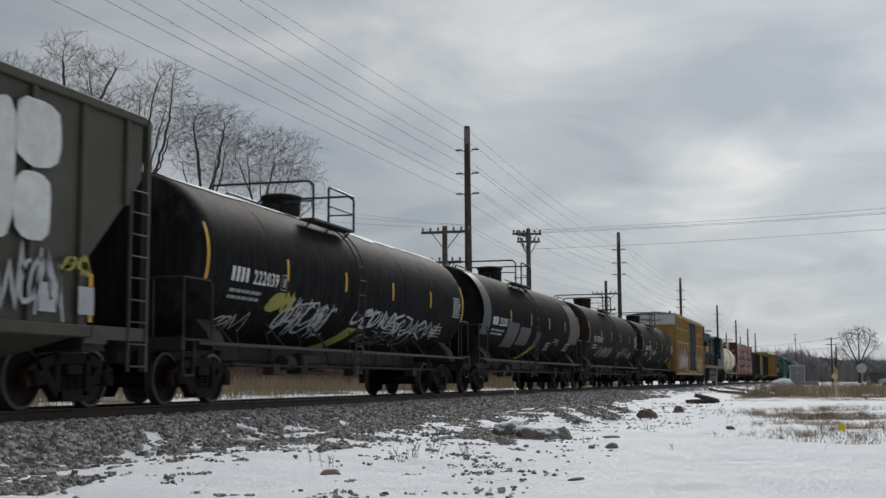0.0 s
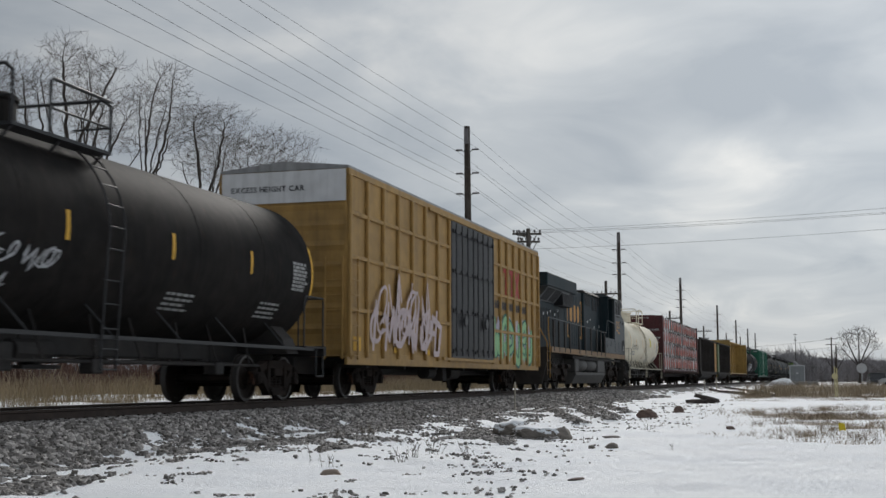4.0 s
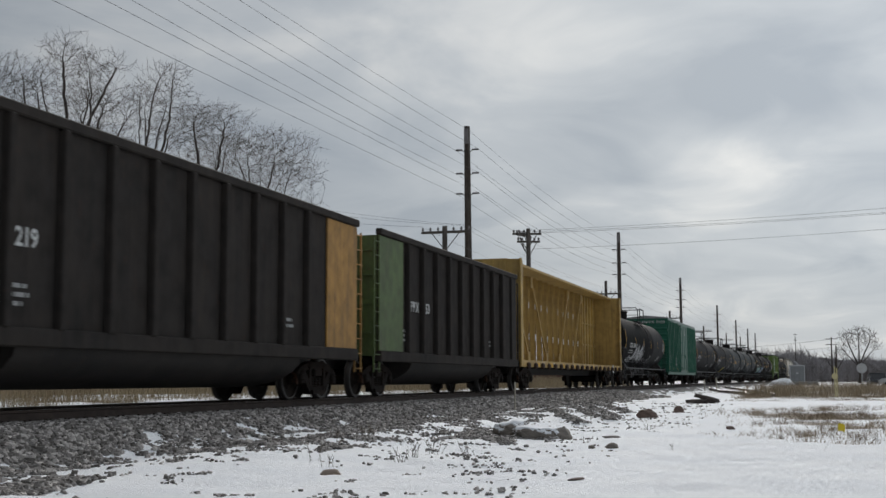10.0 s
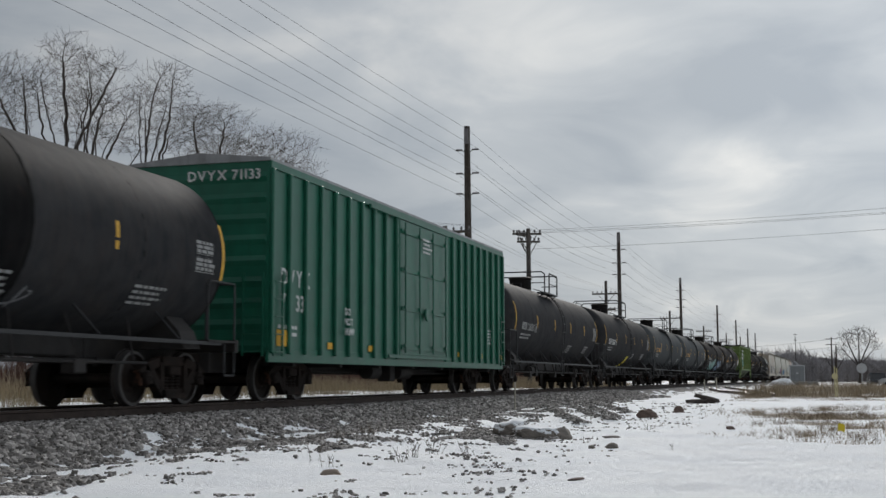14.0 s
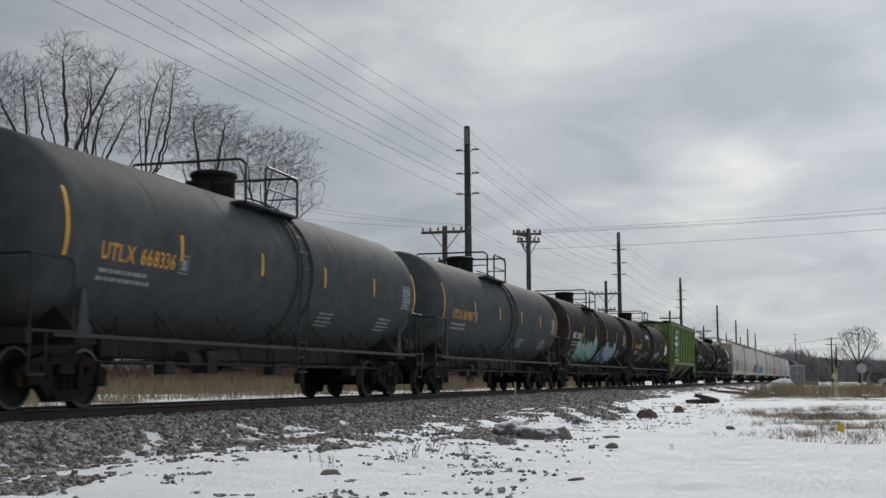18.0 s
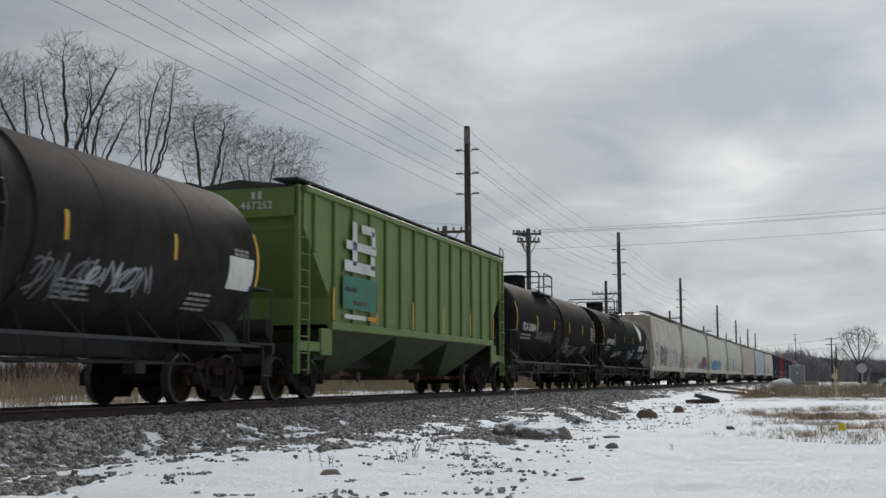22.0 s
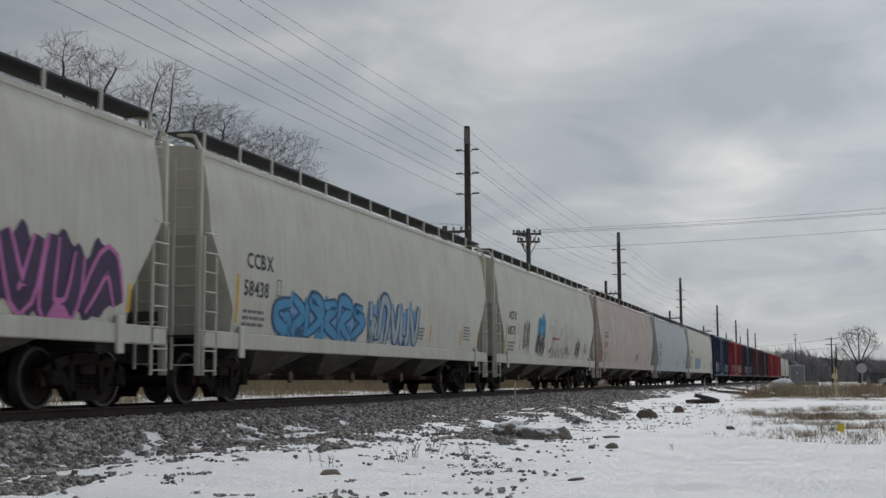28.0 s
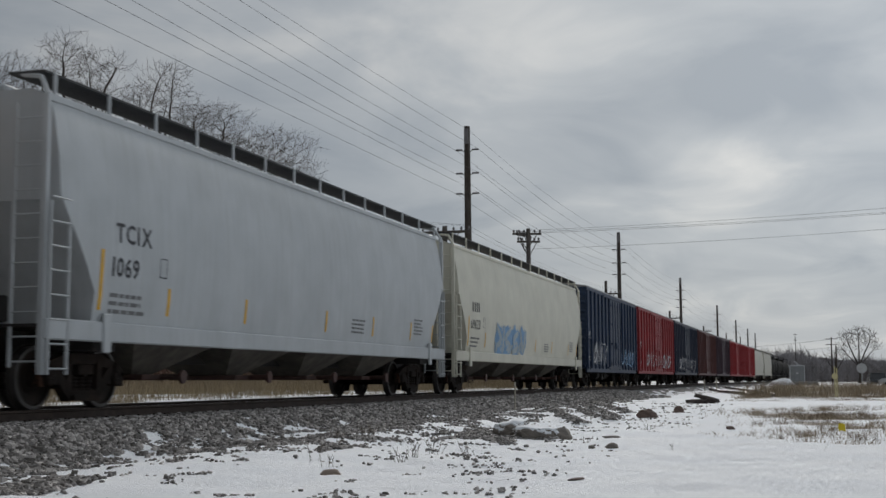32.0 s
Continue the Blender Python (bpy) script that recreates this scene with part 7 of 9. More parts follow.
M["h_rusty"] = surface("rust_stained_white_paint", (0.54, 0.52, 0.47), 0.55, vary=0.1, scale=1.2, streak=0.3, grime=(0.38, 0.23, 0.10), dirt=0.75, rust=0.3, bump=0.04, grain=6)
# funnels: base far darker than the bodies, with streaks and mottling
M["bay_dark"] = surface("dark_streaked_funnel_paint", (0.15, 0.135, 0.115), 0.75, vary=0.3, streak=0.5, dirt=0.5, bump=0.1)
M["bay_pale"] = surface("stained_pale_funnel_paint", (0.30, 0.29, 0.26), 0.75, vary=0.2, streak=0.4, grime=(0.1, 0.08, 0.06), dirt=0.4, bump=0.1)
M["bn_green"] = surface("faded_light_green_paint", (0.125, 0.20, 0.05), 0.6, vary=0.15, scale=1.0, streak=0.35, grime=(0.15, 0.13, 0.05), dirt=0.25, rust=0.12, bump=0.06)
# the green hopper's funnels: under half the body's tone, more streaked
M["bn_low"] = surface("dark_streaked_green_paint", (0.06, 0.08, 0.032), 0.7, vary=0.3, streak=0.5, dirt=0.5, bump=0.1)
M["oh_olive"] = surface("grimy_olive_car_paint", (0.062, 0.06, 0.045), 0.7, vary=0.25, scale=1.0, streak=0.35, grime=(0.04, 0.033, 0.025), dirt=0.3, rust=0.15, bump=0.1)
M["blue_mural"] = flatmark("bright_blue_spray_paint", (0.06, 0.26, 0.46), worn=0.2)
M["purple_mural"] = flatmark("dark_purple_spray_paint", (0.055, 0.03, 0.075), worn=0.15)
M["blue_line"] = flatmark("deep_blue_spray_paint", (0.025, 0.09, 0.19), worn=0.3)
M["pink_mural"] = flatmark("pink_spray_paint", (0.52, 0.16, 0.38), worn=0.15)
M["ochre_mural"] = flatmark("ochre_spray_paint", (0.42, 0.30, 0.14), worn=0.4)
M["grey_mural"] = flatmark("grey_blue_spray_paint", (0.33, 0.38, 0.40), worn=0.3)
M["teal_sign"] = flatmark("teal_green_paint", (0.03, 0.17, 0.10), worn=0.3)

curved_hopper(179.7, 198.0, "rust-stained white covered hopper with dark graffiti", M["h_rusty"], 71, number="122304", code="SOO", letters=3, end_dark=M["bay_dark"], nbays=3, bay_paint=M["bay_pale"],
              murals=((-4.7, -0.8, 1.3, 2.72, 4, "tag_black", "label_white", "grey_mark"), (1.2, 4.3, 1.3, 2.6, 5, "label_white", "tag_black", "grey_mural")), tags=((-0.7, 0.9, 1.6, 2.3, 3, 0.05, "label_white"), (4.5, 5.4, 1.4, 2.5, 3, 0.05, "grey_mark"), (-6.6, -5.6, 1.7, 2.3, 3, 0.03, "tag_blue")))
curved_hopper(198.0, 219.1, "dull white covered hopper with pink and purple graffiti", M["h_white"], 72, number="58401", code="CCBX", end_dark=M["bay_dark"],
              murals=((4.4, 8.5, 1.25, 2.5, 4, "purple_mural", "pink_mural", "purple_mural"),), tags=((-7.5, -3.0, 1.4, 2.2, 7, 0.07, "ochre_mural"), (-2.5, 0.6, 1.6, 2.5, 4, 0.03, "grey_mark"), (1.2, 4.6, 1.3, 1.9, 5, 0.06, "tag_black")))
curved_hopper(219.1, 239.85, "dull white covered hopper with blue graffiti", M["h_white"], 73, number="58438", code="CCBX", end_dark=M["bay_dark"],
              murals=((-6.8, -1.7, 1.22, 2.2, 6, "blue_mural", "blue_line", "tag_blue"), (-1.5, 2.5, 1.22, 2.4, 5, "grey_mural", "blue_line", "tag_blue")))
curved_hopper(239.85, 260.03, "dull white covered hopper with thin black drawings", M["h_white"], 74, number="68575", code="ACFX", end_dark=M["bay_dark"],
              tags=((-5.6, -4.6, 1.4, 2.6, 3, 0.06, "tag_black"), (-3.4, -1.9, 1.3, 2.2, 4, 0.07, "tag_black"), (-3.0, -1.8, 2.0, 2.75, 2, 0.30, "blue_mural"), (-1.3, 3.7, 1.25, 2.75, 5, 0.035, "grey_mark"), (-1.0, 3.4, 1.2, 1.7, 6, 0.03, "grey_mark"), (4.4, 5.5, 1.3, 2.2, 3, 0.05, "tag_black"), (-0.4, 1.1, 2.0, 2.1, 8, 0.03, "logo_red")))
curved_hopper(260.03, 282.0, "pinkish stained covered hopper with orange marks", M["h_pink"], 75, number="71579", code="CCBX", end_dark=M["bay_dark"], tags=((2.5, 3.1, 1.6, 2.0, 2, 0.04, "tag_black"),))
curved_hopper(282.0, 302.5, "clean light grey covered hopper with dark lettering", M["h_grey"], 76, number="1069", code="TCIX", end_dark=M["bay_dark"])
curved_hopper(302.5, 324.1, "cream covered hopper with a blue scrawl", M["h_cream"], 77, number="69623", end_dark=M["bay_dark"], murals=((-5.6, -1.0, 1.2, 2.3, 4, "grey_mural", "tag_blue", "tag_blue"),))
for a in (448.95, 468.75):
    curved_hopper(a, a + 19.7, "white covered hopper far down the train", M["h_white"], 78, end_dark=M["bay_dark"], strips=False, near=False)

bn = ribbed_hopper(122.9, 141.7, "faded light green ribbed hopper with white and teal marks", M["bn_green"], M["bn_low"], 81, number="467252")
lsurf = lift(bn[1], 0.082)
for (a, b, c, d, col) in ((-6.3, -4.3, 3.35, 3.55, "white"), (-5.9, -5.6, 3.0, 4.0, "white"), (-5.3, -4.4, 3.8, 4.0, "white"), (-4.6, -4.35, 3.5, 3.9, "white"), (-6.4, -4.4, 2.85, 3.1, "white"), (-4.7, -4.4, 3.0, 3.3, "white"),
                          (-6.5, -4.2, 2.0, 2.75, "teal_sign"), (-6.4, -5.0, 1.78, 1.88, "white"), (-4.9, -4.2, 1.78, 1.88, "orange_mark"), (-5.9, -5.0, 2.1, 2.2, "white"), (-6.4, -5.6, 2.4, 2.5, "white")):
    bm = bmesh.new()
    sheet(bm, lsurf, a, b, c, d, 1, 1)
    part("painted_mark", bm, M[col], bn[0], "worn painted logo block")

oh = ribbed_hopper(-264.9, -248.87, "grimy olive open hopper with big white letter shapes", M["oh_olive"], M["oh_olive"], 82, covered=False, zb=1.15, zt=4.42, nribs=12)
osurf = lift(oh[1], 0.084)
for (u, v, ru, rv) in ((4.3, 3.75, 0.62, 0.55), (4.2, 2.75, 0.5, 0.55), (3.5, 3.2, 0.35, 1.1), (2.4, 3.4, 0.6, 0.8)):
    bm = bmesh.new()
    blob(bm, osurf, u, v, ru, rv, oh[3], rough=0.04)
    part("painted_mark", bm, M["white"], oh[0], "big worn white letter shape")
part("graffiti_tag", scribble(lift(osurf, 0.004), 3.0, 5.0, 1.3, 2.2, 4, 0.07, oh[3]), M["tag_silver"], oh[0], "spray-painted scrawl")
part("graffiti_tag", scribble(lift(osurf, 0.004), 4.9, 5.7, 1.9, 2.2, 2, 0.09, oh[3]), M["tag_yellow"], oh[0], "spray-painted scrawl")
bm = bmesh.new()
for a, b, c, d in ((5.35, 5.75, 1.35, 1.75), (4.4, 4.8, 1.35, 1.75)):
    bm = bmesh.new()
    sheet(bm, osurf, a, b, c, d, 1, 1)
    part("placard", bm, M["tag_silver"], oh[0])

# ---- the locomotive: cab towards the rear of the train ----
M["loco_blue"] = surface("dark_blue_loco_paint", (0.012, 0.023, 0.028), 0.6, spec=0.12, vary=0.15, streak=0.3, grime=(0.055, 0.055, 0.055), dirt=0.25, bump=0.05)
M["loco_grey"] = surface("grey_blue_cab_paint", (0.050, 0.060, 0.065), 0.5, spec=0.2, vary=0.15, streak=0.3, grime=(0.06, 0.055, 0.05), dirt=0.3, bump=0.05)
M["loco_yellow"] = surface("dirty_golden_yellow_paint", (0.33, 0.175, 0.03), 0.5, vary=0.15, streak=0.3, grime=(0.09, 0.06, 0.035), dirt=0.3, bump=0.05)
M["loco_sill"] = surface("dirty_orange_sill_paint", (0.20, 0.105, 0.03), 0.55, vary=0.2, streak=0.35, dirt=0.4, bump=0.06)
M["loco_tank"] = surface("dusty_fuel_tank", (0.055, 0.053, 0.05), 0.65, vary=0.25, dirt=0.4, streak=0.3, bump=0.1)
M["frame_grey"] = surface("bare_window_frame", (0.22, 0.22, 0.22), 0.5, 0.3, vary=0.15, bump=0.0)
M["screen"] = surface("black_radiator_screen", (0.008, 0.008, 0.009), 0.8, vary=0.3, bump=0.4, grain=80)
M["glass"] = surface("dark_cab_glass", (0.012, 0.014, 0.016), 0.06, vary=0.1, bump=0.0, spec=0.6)


def big_truck(car, x):
    """A three-axle truck with a sloping cast frame."""
    key = "big_truck"
    if key not in SHARED:
        bm = bmesh.new()
        bar(bm, [(-2.5, 0.72), (-1.9, 0.86), (-0.9, 0.74), (0.0, 0.88), (0.9, 0.74), (1.9, 0.86), (2.5, 0.72)], -0.09, 0.09, 0.26)
        for ax in (-1.95, 0.0, 1.95):
            bar(bm, [(ax - 0.62, 0.78), (ax - 0.32, 0.42)], -0.08, 0.08, 0.2)
            bar(bm, [(ax + 0.62, 0.78), (ax + 0.32, 0.42)], -0.08, 0.08, 0.2)
            box(bm, ax - 0.3, ax + 0.3, -0.12, 0.08, 0.36, 0.72, 0.04)
        bar(bm, [(-1.5, 0.62), (-1.1, 0.98)], -0.2, -0.08, 0.12)
        bar(bm, [(1.1, 0.98), (1.5, 0.62)], -0.2, -0.08, 0.12)
        SHARED[key] = mesh_of("side_frame", bm)
        SHARED[key].materials.append(M["truck"])
        bm = bmesh.new()
        box(bm, -2.4, 2.4, -0.8, 0.8, 0.7, 0.98, 0.03)
        for ax in (-1.95, 0.0, 1.95):
            rod(bm, (ax + 0.45, -0.45, 0.55), (ax + 0.45, 0.45, 0.55), 0.34, 12)
        SHARED["big_frame"] = mesh_of("truck", bm)
        SHARED["big_frame"].materials.append(M["truck"])
        bm = bmesh.new()
        rod(bm, (-0.28, -1.24, 0.98), (0.28, -1.24, 0.98), 0.1, 10)
        rod(bm, (0.28, -1.24, 0.98), (0.5, -1.24, 0.9), 0.03, 6)
        SHARED["brake_pot"] = mesh_of("brake_cylinder", bm)
        SHARED["brake_pot"].materials.append(M["truck"])
        bm = bmesh.new()
        pts = [(0.55 * math.cos(a), -1.2, 1.28 + 0.3 * math.sin(a)) for a in np.linspace(math.pi, 2 * math.pi, 9)]
        pipe(bm, pts, 0.045, 7)
        SHARED["hose"] = mesh_of("cable_loop", bm)
        SHARED["hose"].materials.append(M["under"])
    tr = link("truck", SHARED["big_frame"], None, car, "dusty three-axle cast-steel truck", pose(x, 0, 0))
    for s in (-1, 1):
        link("side_frame", SHARED[key], None, tr, m=pose(0, s * 1.08, 0, 0, 0, 0 if s < 0 else 180))
        for ax in (-1.95, 0.0, 1.95):
            link("bearing", SHARED["bearing"], None, tr, m=pose(ax, s * 1.14, 0.533, 0, 0, 0 if s > 0 else 180))
    for ax in (-1.0, 1.0, 2.3):
        link("brake_cylinder", SHARED["brake_pot"], None, tr, m=pose(ax, 0, 0))
    for ax in (-1.3, -0.1, 1.1):
        link("cable_loop", SHARED["hose"], None, tr, m=pose(ax, 0, 0))
    for ax in (-1.95, 0.0, 1.95):
        w = link("wheelset", wheelset_mesh(0.533), None, tr)
        w.matrix_parent_inverse = Matrix.Translation((ax, 0, 0.533))
        BIG_WHEELSETS.append(w)


def locomotive(s0, s1):
    L = s1 - s0
    car = thing("locomotive", "dark blue diesel locomotive with a dirty yellow sill and end", "locomotive", "cars of the freight train")
    TRAIN.append((car, (s0 + s1) / 2))
    side_frame_mesh()
    for e in (-1, 1):
        big_truck(car, e * 7.25)
        add_coupler(car, L, e)
    B, G, Y = M["loco_blue"], M["loco_grey"], M["loco_yellow"]
    hw = 0.95
    bm = bmesh.new()
    box(bm, -10.35, 10.35, -0.75, 0.75, 1.05, 1.55)
    part("main_frame", bm, M["under"], car)
    for s in (-1, 1):
        bm = bmesh.new()
        box(bm, -9.5, 10.3, *sorted((s * 1.52, s * 1.44)), 1.50, 1.73, 0.01)
        part("walkway_sill", bm, M["loco_sill"], car, "dirty orange-yellow sill stripe")
        bm = bmesh.new()
        box(bm, -9.5, 5.0, *sorted((s * 1.439, s * hw)), 1.66, 1.70)
        part("walkway", bm, M["under"], car)
    # long hood
    bm = bmesh.new()
    box(bm, -9.6, -4.0, -hw, hw, 1.70, 3.62, 0.03)
    part("radiator_hood", bm, B, car)
    bm = bmesh.new()
    box(bm, -9.64, -9.602, -hw + 0.02, hw - 0.02, 2.15, 4.1)
    part("hood_end", bm, Y, car, "golden yellow hood end")
    bm = bmesh.new()
    # flared radiator section and its overhanging wings
    prism(bm, [(-hw, 3.621), (hw, 3.621), (1.42, 4.14), (-1.42, 4.14)], "x", -9.55, -4.9)
    part("radiator_flare", bm, M["loco_grey"], car)
    bm = bmesh.new()
    box(bm, -10.2, -3.95, -1.52, 1.52, 4.141, 4.66, 0.03)
    part("radiator_wing", bm, B, car, "overhanging radiator housing")
    for a, b in ((-9.4, -8.0), (-7.85, -6.6)):
        for s in (-1, 1):
            bm = bmesh.new()
            q = [(a + 0.15, 3.66), (b, 3.66), (b, 4.1), (a, 4.1)]
            vs = []
            for x, z in q:
                k = (z - 3.621) / (4.14 - 3.621)
                vs.append(bm.verts.new((x, s * (hw + 0.47 * k + 0.012), z)))
            bm.faces.new(vs)
            part("radiator_screen", bm, M["screen"], car)
    bm = bmesh.new()
    prism(bm, [(-6.2, 3.55), (-4.2, 3.55), (-3.9, 4.13), (-6.4, 4.13)], "y", -1.35, -hw)
    part("exhaust_scoop", bm, M["screen"], car)
    for x in (-9.2, -8.75, -8.3, -7.75, -7.2, -6.55, -6.0, -5.3):
        bm = bmesh.new()
        box(bm, x - 0.12, x + 0.12, -hw - 0.012, -hw, 2.2, 3.35)
        part("hood_grille", bm, M["screen"], car)
    bm = bmesh.new()
    box(bm, -4.0, 0.3, -hw, hw, 1.70, 4.50, 0.04)
    part("engine_hood", bm, B, car)
    for x in np.linspace(-3.6, -0.95, 6):
        bm = bmesh.new()
        box(bm, x - 0.24, x + 0.24, -hw - 0.018, -hw, 1.95, 4.25, 0.01)
        d = part("hood_door", bm, B, car)
        bm = bmesh.new()
        box(bm, x + 0.17, x + 0.21, -hw - 0.04, -hw - 0.018, 2.9, 3.05)
        part("latch", bm, M["loco_grey"], d)
    bm = bmesh.new()
    box(bm, 0.301, 4.7, -hw - 0.1, hw + 0.1, 1.70, 4.52, 0.04)
    part("control_hood", bm, B, car)
    bm = bmesh.new()
    prism(bm, [(-1.15, 4.52), (1.15, 4.52), (1.0, 4.66), (-1.0, 4.66)], "x", 0.302, 4.7)
    part("hood_roof", bm, M["under"], car)
    for a, b, c, d in ((0.6, 1.95, 3.95, 4.45), (2.55, 3.1, 3.8, 4.45), (3.45, 3.95, 3.8, 4.45), (4.15, 4.5, 4.1, 4.45)):
        bm = bmesh.new()
        box(bm, a, b, -hw - 0.115, -hw - 0.1, c, d)
        part("intake_screen", bm, M["screen"], car)
    # cab, with a recess behind the side window, and the nose
    bm = bmesh.new()
    box(bm, 4.7, 4.78, -1.5, 1.5, 1.70, 4.60)
    box(bm, 6.75, 9.0, -1.41, 1.42, 1.72, 3.76)
    box(bm, 6.75, 9.0, -1.41, 1.42, 4.52, 4.60)
    box(bm, 6.75, 6.83, -1.41, 1.42, 3.761, 4.519)
    box(bm, 8.86, 8.94, -1.41, 0.6, 3.761, 4.519)
    box(bm, 4.78, 6.749, -0.95, 0.95, 1.72, 4.58)
    part("cab", bm, B, car)
    bm = bmesh.new()
    prism(bm, [(6.70, 2.35), (9.12, 2.35), (9.12, 3.77), (6.70, 3.77)], "y", -1.52, -1.415)
    prism(bm, [(6.70, 3.772), (6.90, 3.772), (6.90, 4.60), (6.70, 4.60)], "y", -1.52, -1.415)
    prism(bm, [(8.60, 3.772), (9.0, 3.772), (8.88, 4.60), (8.60, 4.60)], "y", -1.52, -1.415)
    prism(bm, [(6.902, 4.50), (8.598, 4.50), (8.598, 4.60), (6.902, 4.60)], "y", -1.52, -1.415)
    part("cab_side", bm, G, car)
    # black sheet across the cab: its colour stands for the shade inside
    bm = bmesh.new()
    box(bm, 7.0, 8.8, 0.9, 0.95, 3.765, 4.515)
    part("cab_interior", bm, M["screen"], car, "black sheet standing for the unlit cab inside")
    bm = bmesh.new()
    box(bm, 8.1, 8.5, -0.75, -0.35, 3.765, 4.1, 0.05)
    part("cab_seat", bm, M["under"], car)
    bm = bmesh.new()
    prism(bm, [(-1.56, 4.605), (-1.3, 4.72), (0, 4.80), (1.3, 4.72), (1.56, 4.605)], "x", 4.6, 8.95)
    part("cab_roof", bm, G, car)
    bm = bmesh.new()
    prism(bm, [(-1.50, 4.585), (-1.74, 4.47), (-1.74, 4.455), (-1.50, 4.565)], "x", 7.45, 8.9)
    part("window_visor", bm, M["frame_grey"], car, "pale sheet-metal sun visor over the cab window")
    for a, b, pane in ((6.93, 7.70, True), (7.76, 8.57, False)):
        bm = bmesh.new()
        for q in ((a, b, 3.77, 3.81), (a, b, 4.46, 4.50), (a, a + 0.05, 3.811, 4.459), (b - 0.05, b, 3.811, 4.459)):
            box(bm, q[0], q[1], -1.542, -1.47, q[2], q[3])
        wn = part("window_frame", bm, M["frame_grey"], car, "worn pale grey window frame")
        if pane:
            bm = bmesh.new()
            box(bm, a + 0.051, b - 0.051, -1.50, -1.49, 3.812, 4.458)
            part("cab_window", bm, M["glass"], wn)
            bm = bmesh.new()
            box(bm, 7.30, 7.35, -1.51, -1.47, 3.813, 4.457)
            part("sash_bar", bm, M["under"], wn)
    bm = bmesh.new()
    box(bm, 7.2, 8.2, -1.56, -1.521, 3.68, 3.75, 0.015)
    part("arm_rest", bm, M["under"], car)
    bm = bmesh.new()
    prism(bm, [(9.122, 1.72), (10.25, 1.72), (10.25, 3.5), (9.122, 3.86)], "y", -1.50, 1.50)
    part("nose", bm, G, car)
    for x, z in ((8.6, 3.46), (9.36, 3.44), (9.52, 3.42)):
        bm = bmesh.new()
        lathe(bm, [(0, 0.0), (0, 0.05), (0.03, 0.05), (0.03, 0.0)], 12, "y", (x, -1.55, z))
        part("marker_light", bm, M["screen"], car)
    bm = bmesh.new()
    box(bm, 3.9, 10.2, -1.50, -1.43, 1.74, 2.5, 0.02)
    part("battery_box", bm, G, car)
    for x, hx, n, z0 in ((4.7, 0.33, 5, 2.06), (5.86, 0.39, 5, 2.08), (7.32, 0.4, 11, 1.86), (8.46, 0.39, 11, 1.9)):
        bm = bmesh.new()
        for k in range(n):
            prism(bm, [(-1.50, z0 + k * 0.062), (-1.525, z0 + k * 0.062), (-1.50, z0 + 0.045 + k * 0.062)], "x", x - hx, x + hx)
        part("louvre", bm, G, car)
    bm = bmesh.new()
    for x in (5.7, 6.3, 7.0):
        box(bm, x, x + 0.22, -0.3, 0.3, 4.62, 4.78, 0.03)
    rod(bm, (8.2, -0.3, 4.62), (8.2, -0.3, 4.86), 0.06, 8)
    part("horn", bm, M["under"], car)
    # fuel tank, air reservoirs
    bm = bmesh.new()
    prism(bm, [(-1.35, 0.62), (-1.15, 0.24), (1.15, 0.24), (1.35, 0.62), (1.35, 0.75), (-1.35, 0.75)], "x", -3.6, 4.3)
    part("fuel_tank", bm, M["loco_tank"], car)
    for nm, q in (("tank_end_box", (-3.6, -2.75, -1.35, 1.35, 0.751, 1.35)), ("air_filter_box", (2.3, 4.3, -1.35, 1.35, 0.751, 1.42)), ("tank_saddle", (-2.7, 2.25, -0.6, 1.35, 0.751, 1.3))):
        bm = bmesh.new()
        box(bm, *q, 0.04)
        part(nm, bm, M["loco_tank"], car)
    for a, b in ((-2.65, -0.42), (-0.30, 2.15)):
        bm = bmesh.new()
        lathe(bm, [(a, 0), (a + 0.06, 0.2), (a + 0.2, 0.29), (b - 0.2, 0.29), (b - 0.06, 0.2), (b, 0)], 18, "x", (0, -1.05, 1.07))
        part("air_reservoir", bm, M["loco_tank"], car, smooth=True)
    bm = bmesh.new()
    for z in (1.42, 1.36):
        rod(bm, (-4.3, -1.35, z), (9.5, -1.35, z), 0.03, 6)
    part("piping", bm, M["under"], car)
    # steps and handrails
    for e in (-1, 1):
        for s in (-1, 1):
            bm = bmesh.new()
            x0 = e * 10.3
            for k in range(4):
                z = 0.42 + k * 0.36
                box(bm, *sorted((x0, x0 - e * 0.55)), *sorted((s * 1.5, s * (1.28 - 0.02 * k))), z, z + 0.03)
            box(bm, *sorted((x0 - e * 0.56, x0 - e * 0.60)), *sorted((s * 1.5, s * 1.05)), 0.38, 1.70)
            box(bm, *sorted((x0, x0 + e * 0.03)), *sorted((s * 1.5, s * 0.9)), 0.38, 1.70)
            part("step_well", bm, M["under"], car)
        bm = bmesh.new()
        prism(bm, [(-1.3, 0.25), (1.3, 0.25), (1.5, 1.1), (-1.5, 1.1)], "x", *sorted((e * 10.36, e * 10.46)))
        part("pilot_plate", bm, M["under"], car)
    for s in (-1, 1):
        bm = bmesh.new()
        pipe(bm, [(-9.75, s * 1.49, 0.5), (-9.75, s * 1.49, 1.7), (-9.98, s * 1.49, 2.3), (-9.98, s * 1.49, 2.82), (-9.9, s * 1.49, 2.88)], 0.022, 6)
        pipe(bm, [(-10.3, s * 1.49, 0.6), (-10.3, s * 1.49, 1.9), (-10.45, s * 1.1, 2.7)], 0.022, 6)
        part("end_handrail", bm, Y, car, "yellow end handrail")
        bm = bmesh.new()
